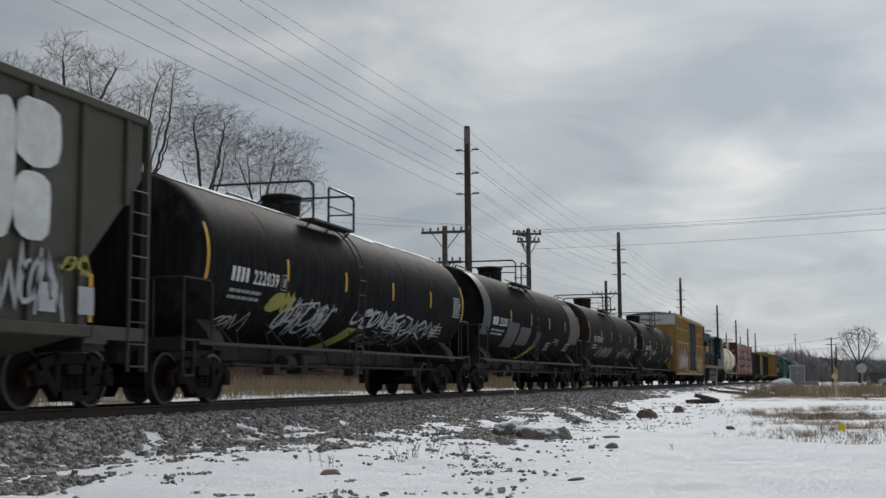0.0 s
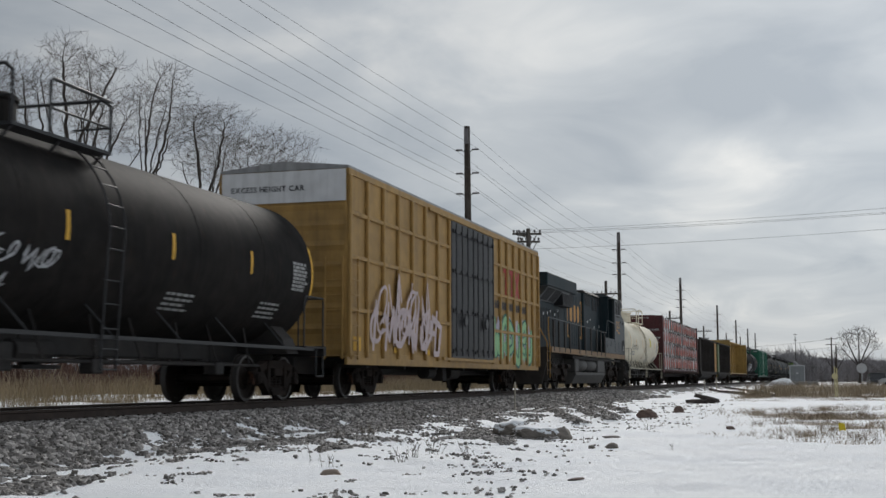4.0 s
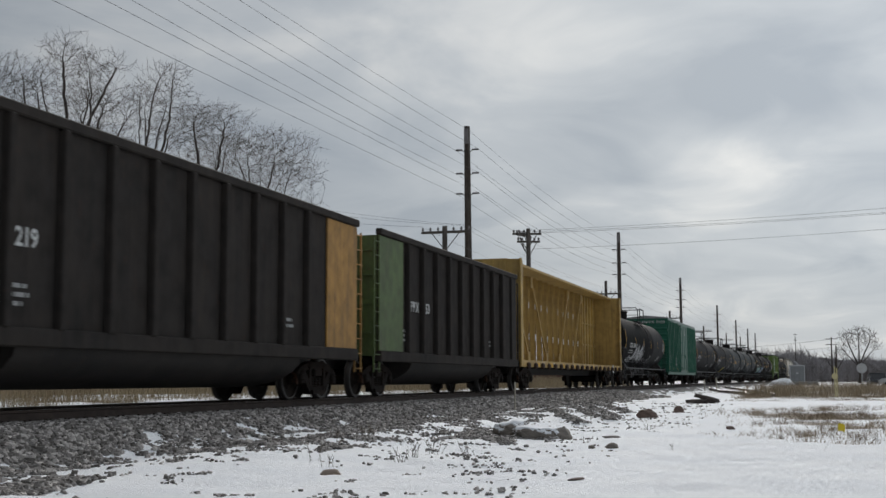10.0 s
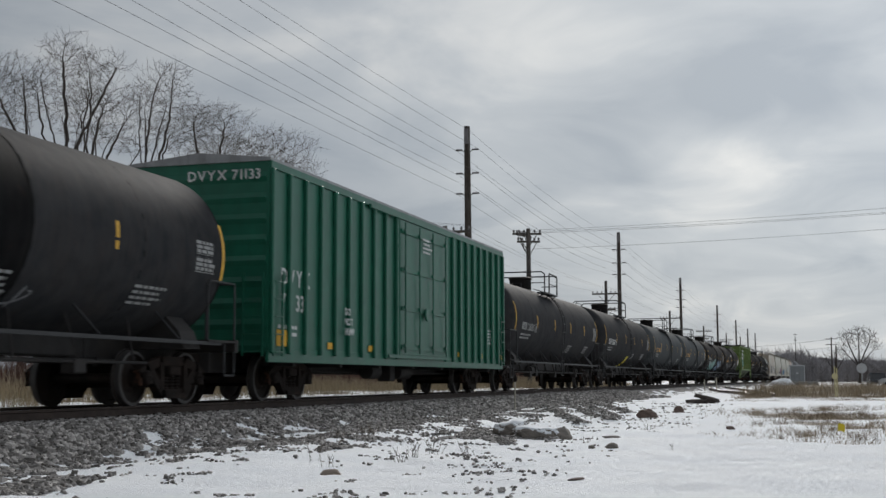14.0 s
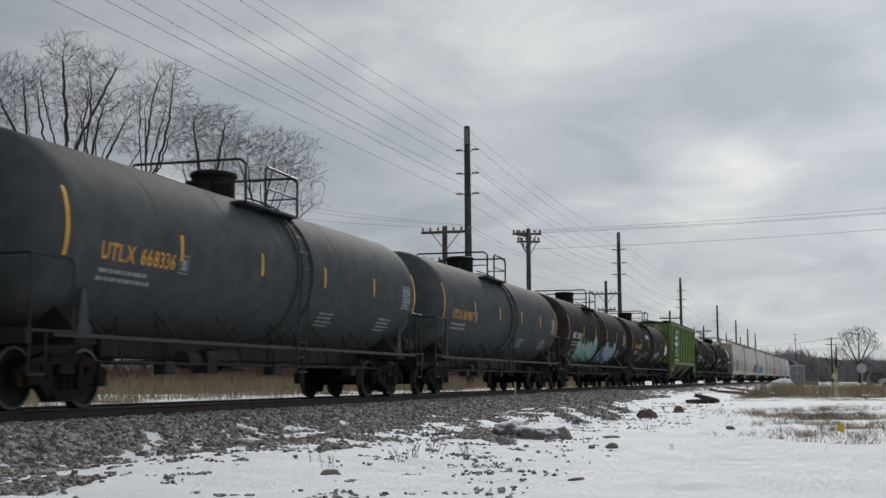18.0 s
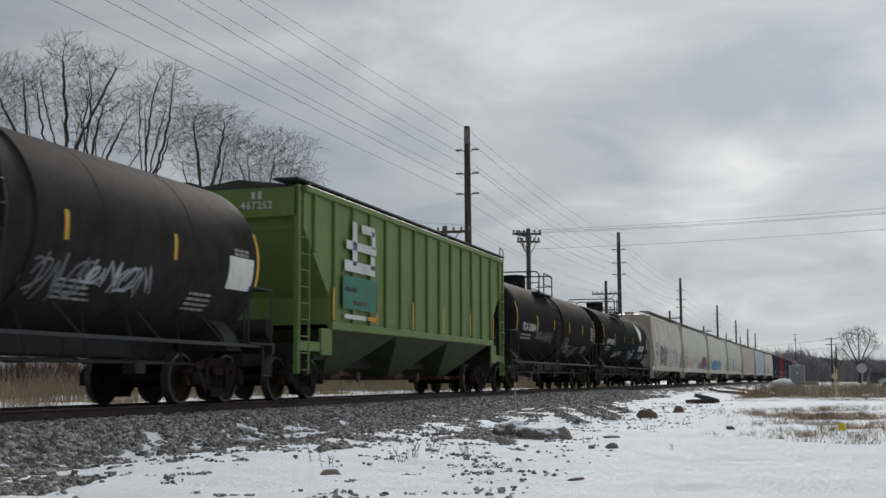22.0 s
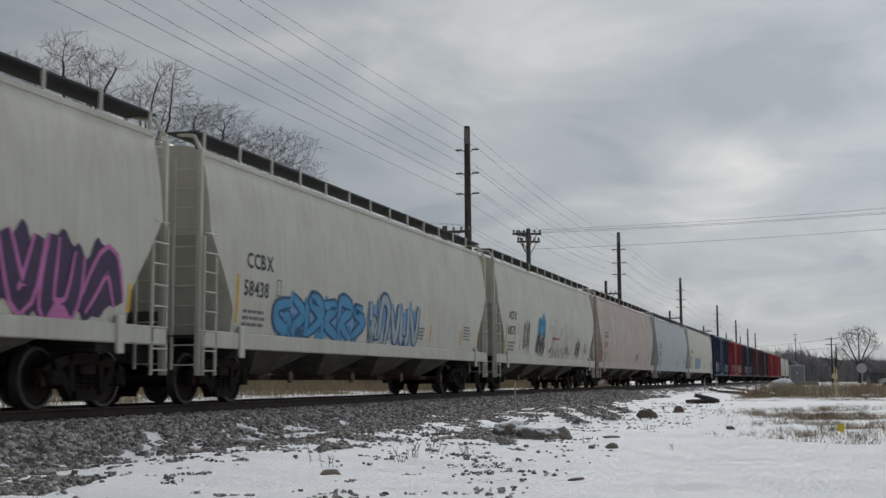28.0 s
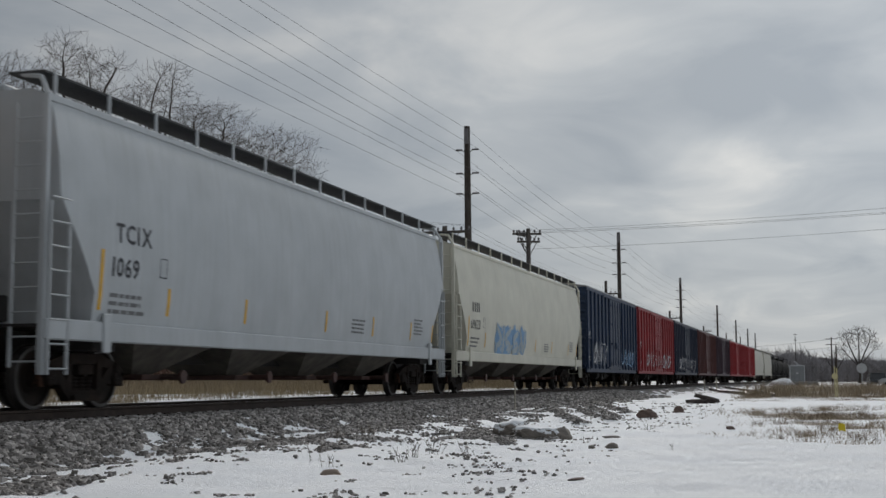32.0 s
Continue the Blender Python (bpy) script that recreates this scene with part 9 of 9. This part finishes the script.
# ---- rocks, old ties and stakes ----
def rock(x, y, lx, ly, lz, turn, seed, mat, label, sink=0.25, snow_top=False):
    """A broken stone: a rough ball cut by flat faces."""
    rnd = random.Random(seed)
    bm = bmesh.new()
    bmesh.ops.create_icosphere(bm, subdivisions=4 if lx > 0.3 else 3, radius=1.0)
    cuts = []
    for k in range(11):
        d = Vector((rnd.gauss(0, 1), rnd.gauss(0, 1), rnd.gauss(0.1, 0.7))).normalized()
        cuts.append((d, rnd.uniform(0.62, 0.86)))
    for v in bm.verts:
        c = v.co
        for d, h in cuts:
            q = c.dot(d) - h
            if q > 0:
                c -= d * q * 0.9
        c *= 1 + 0.10 * noise.fractal(c * 2.2 + Vector((seed, 0, 0)), 0.8, 2.0, 4) + 0.03 * noise.noise(c * 9)
        c.x *= lx / 1.55; c.y *= ly / 1.55; c.z *= lz
    base = pose(x, y, ground_z(x, y) + lz * (0.5 - sink), 0, 0, turn)
    cap = None
    if snow_top:
        cap = bmesh.new()
        bm.normal_update()
        seen = {}
        for f in bm.faces:
            c = f.calc_center_median()
            if f.normal.z > 0.55 and noise.noise(c * 4 + Vector((seed, 5, 2))) > -0.28 and c.z > 0.1 * lz:
                vs = []
                for v in f.verts:
                    if v.index not in seen:
                        seen[v.index] = cap.verts.new(v.co + Vector((0, 0, 0.018 + 0.012 * noise.noise(v.co * 5))))
                    vs.append(seen[v.index])
                cap.faces.new(vs)
        ret = bmesh.ops.extrude_face_region(cap, geom=cap.faces[:])
        for g in ret["geom"]:
            if isinstance(g, bmesh.types.BMVert):
                g.co.z -= 0.045
    r = tagged(link("boulder", mesh_of("boulder", bm), mat, None, "", base), label, "rock")
    if cap:
        part("snow_cap", cap, M["snow"], r, "patch of settled snow", smooth=True)
    return r


M["rock"] = surface("weathered_limestone", (0.24, 0.21, 0.18), 0.9, vary=0.3, scale=6, dirt=0.4, grime=(0.08, 0.07, 0.06), bump=0.7, grain=14)
M["rock_brown"] = surface("brown_sandstone", (0.16, 0.11, 0.09), 0.9, vary=0.3, scale=6, dirt=0.3, grime=(0.05, 0.04, 0.035), bump=0.7, grain=14)
M["rock_tan"] = surface("tan_stone", (0.27, 0.21, 0.165), 0.85, vary=0.2, scale=8, bump=0.5, grain=20)
rock(20.75, 4.92, 0.42, 0.60, 0.20, -18, 3, M["rock"], "low grey-brown boulder with snow on top", 0.16, True)
rock(20.2, 4.40, 0.40, 0.62, 0.17, 8, 5, M["rock"], "low grey-brown boulder beside a larger one", 0.14, True)
rock(20.4, 3.98, 0.28, 0.30, 0.14, 40, 6, M["rock"], "low grey-brown boulder beside a larger one", 0.14)
rock(30.6, 3.92, 0.34, 0.44, 0.17, 10, 7, M["rock_brown"], "brown stone lying in the snow")
rock(34.9, 3.62, 0.22, 0.26, 0.17, 10, 8, M["rock_brown"], "small brown stone lying in the snow")
rock(13.1, 5.15, 0.16, 0.22, 0.05, 5, 9, M["rock_tan"], "flat tan stone lying in the snow", 0.1)
rock(18.2, 2.85, 0.12, 0.16, 0.06, 0, 10, M["rock"], "small grey stone lying in the snow", 0.1)
rock(18.3, 3.15, 0.08, 0.10, 0.04, 0, 12, M["rock"], "small grey stone lying in the snow", 0.1)
rock(20.5, 3.2, 0.10, 0.30, 0.025, 30, 13, M["rock"], "flat grey stone slab in the snow", 0.1)
rock(25.0, 1.6, 0.12, 0.16, 0.05, 0, 14, M["rock_brown"], "small dark stone lying in the snow", 0.1)
rock(13.0, 2.4, 0.06, 0.22, 0.02, 60, 15, M["rock_brown"], "flat dark stone lying in the snow", 0.1)


def timber(a, b, r, seed):
    """A broken baulk: an uneven eight-sided log with split ends."""
    rnd = random.Random(seed)
    a, b = Vector(a), Vector(b)
    d = b - a
    bm = bmesh.new()
    rings = []
    for i in range(9):
        t = i / 8
        rr = r * (1 - 0.15 * abs(2 * t - 1)) * rnd.uniform(0.85, 1.1)
        rings.append([bm.verts.new((d.length * t + (rnd.uniform(-0.08, 0.08) if i in (0, 8) else 0), rr * math.cos(k * 0.785 + 0.2) * rnd.uniform(0.85, 1.1), rr * math.sin(k * 0.785 + 0.2) * rnd.uniform(0.85, 1.1))) for k in range(8)])
    for A, B in zip(rings[:-1], rings[1:]):
        for k in range(8):
            bm.faces.new((A[k], A[(k + 1) % 8], B[(k + 1) % 8], B[k]))
    bm.faces.new(rings[0][::-1]); bm.faces.new(rings[-1])
    q = d.to_track_quat("X", "Z").to_matrix().to_4x4()
    return tagged(link("broken_timber", mesh_of("broken_timber", bm), M["rotten"], None, "", Matrix.Translation(a) @ q), "broken dark timber heaped on the snow", "timber", "broken timbers beside the track")


M["rotten"] = surface("rotten_dark_timber", (0.055, 0.042, 0.036), 0.9, vary=0.4, scale=6, dirt=0.4, grime=(0.12, 0.10, 0.09), bump=0.8, grain=25)
gz = ground_z(46, 4)
for k, (a, b, r) in enumerate((((46.3, 4.35, gz + 0.07), (45.7, 3.70, gz + 0.07), 0.12), ((46.0, 4.15, gz + 0.30), (46.2, 3.35, gz + 0.08), 0.12), ((46.5, 4.0, gz + 0.26), (46.7, 3.40, gz + 0.07), 0.10), ((45.5, 4.38, gz + 0.07), (45.8, 3.80, gz + 0.07), 0.12), ((46.9, 4.2, gz + 0.07), (46.6, 3.5, gz + 0.07), 0.12))):
    timber(a, b, r * 0.75, 60 + k)


def stake(x, y, h, r, mat, label, z=None, lean=0.0):
    bm = bmesh.new()
    lathe(bm, [(0, r), (h - 0.03, r), (h, r * 0.5)], 8, "z")
    return tagged(link("marker_stake", mesh_of("marker_stake", bm, True), mat, None, "", pose(x, y, ground_z(x, y) - 0.03, 0, lean, 0)), label, "stake")


M["stake"] = surface("bleached_wood", (0.36, 0.33, 0.27), 0.85, vary=0.2, bump=0.2)
stake(33.2, 7.78, 0.80, 0.022, M["stake"], "thin pale stake in the ballast", lean=1.5)
stake(95.3, 7.9, 0.9, 0.04, M["stake"], "pale stake beside the track")
stake(96.2, 7.1, 1.0, 0.05, M["stake"], "pale stake beside the track")
stones("spit_stones", 3600, (8.2, 13.5, 6.3, 8.7), 0.040, M["stone"], 31, "spit of loose grey gravel lying in the snow")
stones("spoil_stones", 12000, (15, 43, 4.0, 8.0), 0.034, M["stone"], 9, "loose gravel in strips and low ridges through the snow")
stones("scattered_stones", 6500, (8.5, 46, 2.6, 9.2), 0.024, M["stone"], 8, "small dark stones strewn over the snow", thin=2.0)

# ---- the spur that leaves the line ----
for k, pts in enumerate((((132, 10.55), (100, 7.9), (83, 5.95), (74, 4.5), (66.5, 3.3)), ((146, 10.4), (116, 7.6), (98, 5.55), (80, 3.6), (64.5, 1.95)))):
    path = []
    for i in range(len(pts) - 1):
        for t in (0, 0.25, 0.5, 0.75):
            a, b = Vector(pts[i]), Vector(pts[i + 1])
            q = a.lerp(b, t)
            path.append(Vector((q.x, q.y, -0.26)))
    path.append(Vector((pts[-1][0], pts[-1][1], -0.30)))
    sweep_rail("spur_rail", path, "dark rusty rail of a disused spur")

# ---- beyond the field ----
M["hut"] = surface("grey_sheet_metal", (0.24, 0.25, 0.255), 0.5, 0.2, vary=0.1, streak=0.25, bump=0.05)
M["hut_trim"] = surface("pale_grey_trim", (0.46, 0.47, 0.48), 0.5, vary=0.1, bump=0.03)
M["concrete"] = surface("weathered_concrete", (0.30, 0.295, 0.28), 0.9, vary=0.15, dirt=0.3, bump=0.3)


def signal_hut(x, y):
    h = thing("equipment_hut", "small grey metal railway equipment hut on concrete", "hut")
    h.matrix_basis = pose(x, y, -0.55, 0, 0, 4)
    bm = bmesh.new()
    box(bm, -1.2, 1.2, -1.0, 1.0, 0.35, 2.85, 0.02)
    part("wall", bm, M["hut"], h)
    bm = bmesh.new()
    prism(bm, [(-1.12, 2.85), (1.12, 2.85), (1.12, 2.97), (0, 3.1), (-1.12, 2.97)], "x", -1.35, 1.35)
    part("roof", bm, M["hut_trim"], h)
    for yy in (-1.02, 1.02):
        bm = bmesh.new()
        box(bm, -1.24, -1.19, yy - 0.06, yy + 0.06, 0.35, 2.85)
        part("corner_trim", bm, M["hut_trim"], h)
    bm = bmesh.new()
    box(bm, -1.23, -1.2, -0.45, 0.4, 0.45, 2.4, 0.01)
    d = part("door", bm, M["hut"], h)
    bm = bmesh.new()
    box(bm, -1.245, -1.23, -0.2, 0.15, 1.75, 1.9)
    part("door_plate", bm, M["white_band"], d)
    bm = bmesh.new()
    rod(bm, (0.2, -0.3, 3.0), (0.0, 0.3, 3.55), 0.1, 8)
    part("vent_hood", bm, M["hut_trim"], h)
    return h


signal_hut(194.5, 2.6)
bm = bmesh.new()
box(bm, 184.6, 186.2, -0.4, 3.5, -0.6, 0.05, 0.06)
tagged(part("concrete_block", bm, M["concrete"]), "long low concrete block in front of the hut", "barrier")
bm = bmesh.new()
bmesh.ops.create_icosphere(bm, subdivisions=3, radius=1.0)
for v in bm.verts:
    v.co *= 1 + 0.2 * noise.fractal(v.co * 1.4, 0.7, 2.0, 3)
    v.co = Vector((v.co.x * 1.6, v.co.y * 1.7, v.co.z * 0.95))
tagged(part("snow_heap", bm, M["snow"], None, "", True, pose(184, 4.4, -0.45)), "ploughed heap of snow beside the hut", "snow")


def road_sign(x, y):
    s = thing("round_sign", "back of a round grey metal road sign", "sign")
    s.matrix_basis = pose(x, y, -0.5)
    bm = bmesh.new()
    box(bm, -0.03, 0.03, -0.03, 0.03, 0, 2.2)
    part("post", bm, M["hut_trim"], s)
    bm = bmesh.new()
    lathe(bm, [(-0.05, 0.41), (-0.035, 0.41)], 24, "x", (0, 0, 1.78))
    part("disc", bm, M["hut_trim"], s)
    return s


road_sign(110, -3.72)
M["gas_yellow"] = surface("faded_yellow_pipe_paint", (0.50, 0.44, 0.24), 0.6, vary=0.15, bump=0.05)
mk = thing("pipeline_marker", "pair of faded yellow posts with a ring", "marker post")
mk.matrix_basis = pose(61, -0.87, -0.5)
for yy, hh in ((0.0, 1.48), (-0.09, 1.4)):
    bm = bmesh.new()
    rod(bm, (0, yy, 0), (0, yy, hh), 0.028, 8)
    part("post", bm, M["gas_yellow"], mk)
bm = bmesh.new()
lathe(bm, [(-0.05, 0.11), (-0.05, 0.14), (0.05, 0.14), (0.05, 0.11)], 18, "x", (0, 0.0, 1.03))
part("ring", bm, M["gas_yellow"], mk)

for x, y, h, aw in ((206.2, -2.6, 6.9, 0.9), (218.1, 3.0, 8.0, 0.28), (208.0, -3.3, 5.6, 0.0)):
    p = thing("far_pole", "thin dark utility pole beyond the field", "utility pole", "poles beyond the field")
    p.matrix_basis = pose(x, y, -0.6)
    bm = bmesh.new()
    lathe(bm, [(0, 0.13), (h + 0.6, 0.09)] if aw != 0.28 else [(0, 0.06), (h + 0.6, 0.04)], 8, "z")
    part("shaft", bm, M["pole"], p)
    for k in range(2 if aw else 0):
        bm = bmesh.new()
        box(bm, 0.08, 0.16, -aw, aw, h + 0.3 - k * 0.9, h + 0.4 - k * 0.9)
        part("crossarm", bm, M["pole"], p)
for z in (6.6, 5.3):
    wire_run("far_wire", (206.2, -2.6, z), (300, 26, z + 1.2), 0.5, 0.02, "wires beyond the field", "thin wire between far poles")

M["car_silver"] = surface("silver_car_paint", (0.45, 0.46, 0.47), 0.3, 0.4, vary=0.05, bump=0.0, spec=0.6)
M["car_black"] = surface("black_car_paint", (0.015, 0.015, 0.017), 0.25, vary=0.1, bump=0.0, spec=0.6)


def parked_car(x, y, turn, paint, label):
    c = thing("parked_car", label, "car", "cars parked beyond the field")
    c.matrix_basis = pose(x, y, -0.52, 0, 0, turn)
    bm = bmesh.new()
    prism(bm, [(-2.2, 0.35), (2.2, 0.35), (2.25, 0.75), (1.9, 0.95), (1.1, 1.0), (-2.0, 1.02), (-2.25, 0.8)], "y", -0.88, 0.88)
    part("body", bm, paint, c)
    bm = bmesh.new()
    prism(bm, [(1.1, 0.98), (0.45, 1.48), (-1.5, 1.52), (-2.0, 1.0)], "y", -0.8, 0.8)
    part("cabin", bm, M["car_black"], c)
    bm = bmesh.new()
    prism(bm, [(0.4, 1.49), (-1.45, 1.53), (-1.5, 1.58), (0.3, 1.55)], "y", -0.72, 0.72)
    part("roof", bm, paint, c)
    for wx in (-1.4, 1.4):
        for s in (-1, 1):
            bm = bmesh.new()
            rod(bm, (wx, s * 0.7, 0.33), (wx, s * 0.9, 0.33), 0.33, 14)
            part("tyre", bm, M["car_black"], c)
    for s in (-1, 1):
        bm = bmesh.new()
        box(bm, 2.18, 2.27, s * 0.65 - 0.18, s * 0.65 + 0.18, 0.68, 0.82, 0.02)
        part("headlight", bm, M["hut_trim"], c)
    return c


parked_car(138, -8.6, 80, M["car_silver"], "silver car parked beyond the field")
parked_car(141, -11.6, 70, M["car_silver"], "silver car parked beyond the field")
parked_car(150, -6.6, 3, M["car_black"], "black car parked beyond the field")

# a flat-roofed works building behind the trees
M["works"] = surface("grey_works_cladding", (0.22, 0.225, 0.235), 0.7, vary=0.12, streak=0.3, bump=0.05)
bl = thing("works_building", "low grey flat-roofed works building behind trees", "building")
bl.matrix_basis = pose(148, 64, -0.7)
bm = bmesh.new()
box(bm, -16.5, -10.7, -4, 10, 0, 6.9)
part("wall", bm, M["works"], bl)
bm = bmesh.new()
box(bm, -10.7, 16, -4.1, 10.1, 0, 9.0)
part("wall", bm, M["works"], bl)
bm = bmesh.new()
box(bm, -16.6, -10.71, -4.2, 10.2, 6.901, 7.1)
part("roof_edge", bm, M["hut_trim"], bl)
for k in range(5):
    bm = bmesh.new()
    box(bm, -10 + k * 4.2, -8 + k * 4.2, -4.04, -4.0, 2.5, 4.2)
    part("window", bm, M["glass"], bl)

# ---- the marker flag, which flutters ----
M["flag"] = surface("yellow_plastic_flag", (0.62, 0.47, 0.02), 0.5, vary=0.1, bump=0.0)
fl = thing("marker_flag", "small yellow wire flag standing in the snow", "flag")
FLAG_X, FLAG_Y = 18.6, -0.42
fl.matrix_basis = pose(FLAG_X, FLAG_Y, ground_z(FLAG_X, FLAG_Y))
bm = bmesh.new()
FLAG_TOP = Vector((0.25, 0.13, 0.36))
rod(bm, (-0.3, 0.35, -0.02), FLAG_TOP, 0.0022, 5)
part("wire_stem", bm, M["hut_trim"], fl)
bm = bmesh.new()
gq = [[bm.verts.new((0.002 * math.sin(j * 1.3 + i), -0.019 * j, -0.021 * i + 0.01 * math.sin(j * 0.9))) for j in range(6)] for i in range(6)]
for i in range(5):
    for j in range(5):
        bm.faces.new((gq[i][j], gq[i + 1][j], gq[i + 1][j + 1], gq[i][j + 1]))
FLAG_CLOTH = part("flag_cloth", bm, M["flag"], fl)


# ---- what moves ----
def travelled(t):
    u = t - 16.0
    return 16.6203 * u + 0.001232 * u * u + 0.000357 * u ** 3


def on_track(x):
    a, b = track_y(x - 6), track_y(x + 6)
    return pose(x, 0.5 * (a + b), 0, 0, 0, math.degrees(math.atan2(b - a, 12)))


def spin_rows(radius):
    rows = []
    for k in range(0, 961):
        t = k / 30.0
        rows.append((t, Matrix.Rotation(-(travelled(t) / radius) % (2 * math.pi), 4, "Y")))
    return rows


def motions():
    for ob, s in TRAIN:
        walk(ob, [(float(t), on_track(s - travelled(t))) for t in range(33)])
    rnd = random.Random(12)
    walk(FLAG_CLOTH, [(k * 0.4, pose(*FLAG_TOP, rnd.uniform(-14, 14), rnd.uniform(-10, 10), rnd.uniform(-34, 34))) for k in range(81)])
    # every wheelset of one size turns alike, so they share the keys of the first
    for sets, radius in ((WHEELSETS, 0.457), (BIG_WHEELSETS, 0.533)):
        if not sets:
            continue
        walk(sets[0], spin_rows(radius))
        for w in sets[1:]:
            w.rotation_mode = "QUATERNION"
            w.animation_data_create()
            w.animation_data.action = sets[0].animation_data.action
            w.animation_data.action_slot = sets[0].animation_data.action_slot


motions()
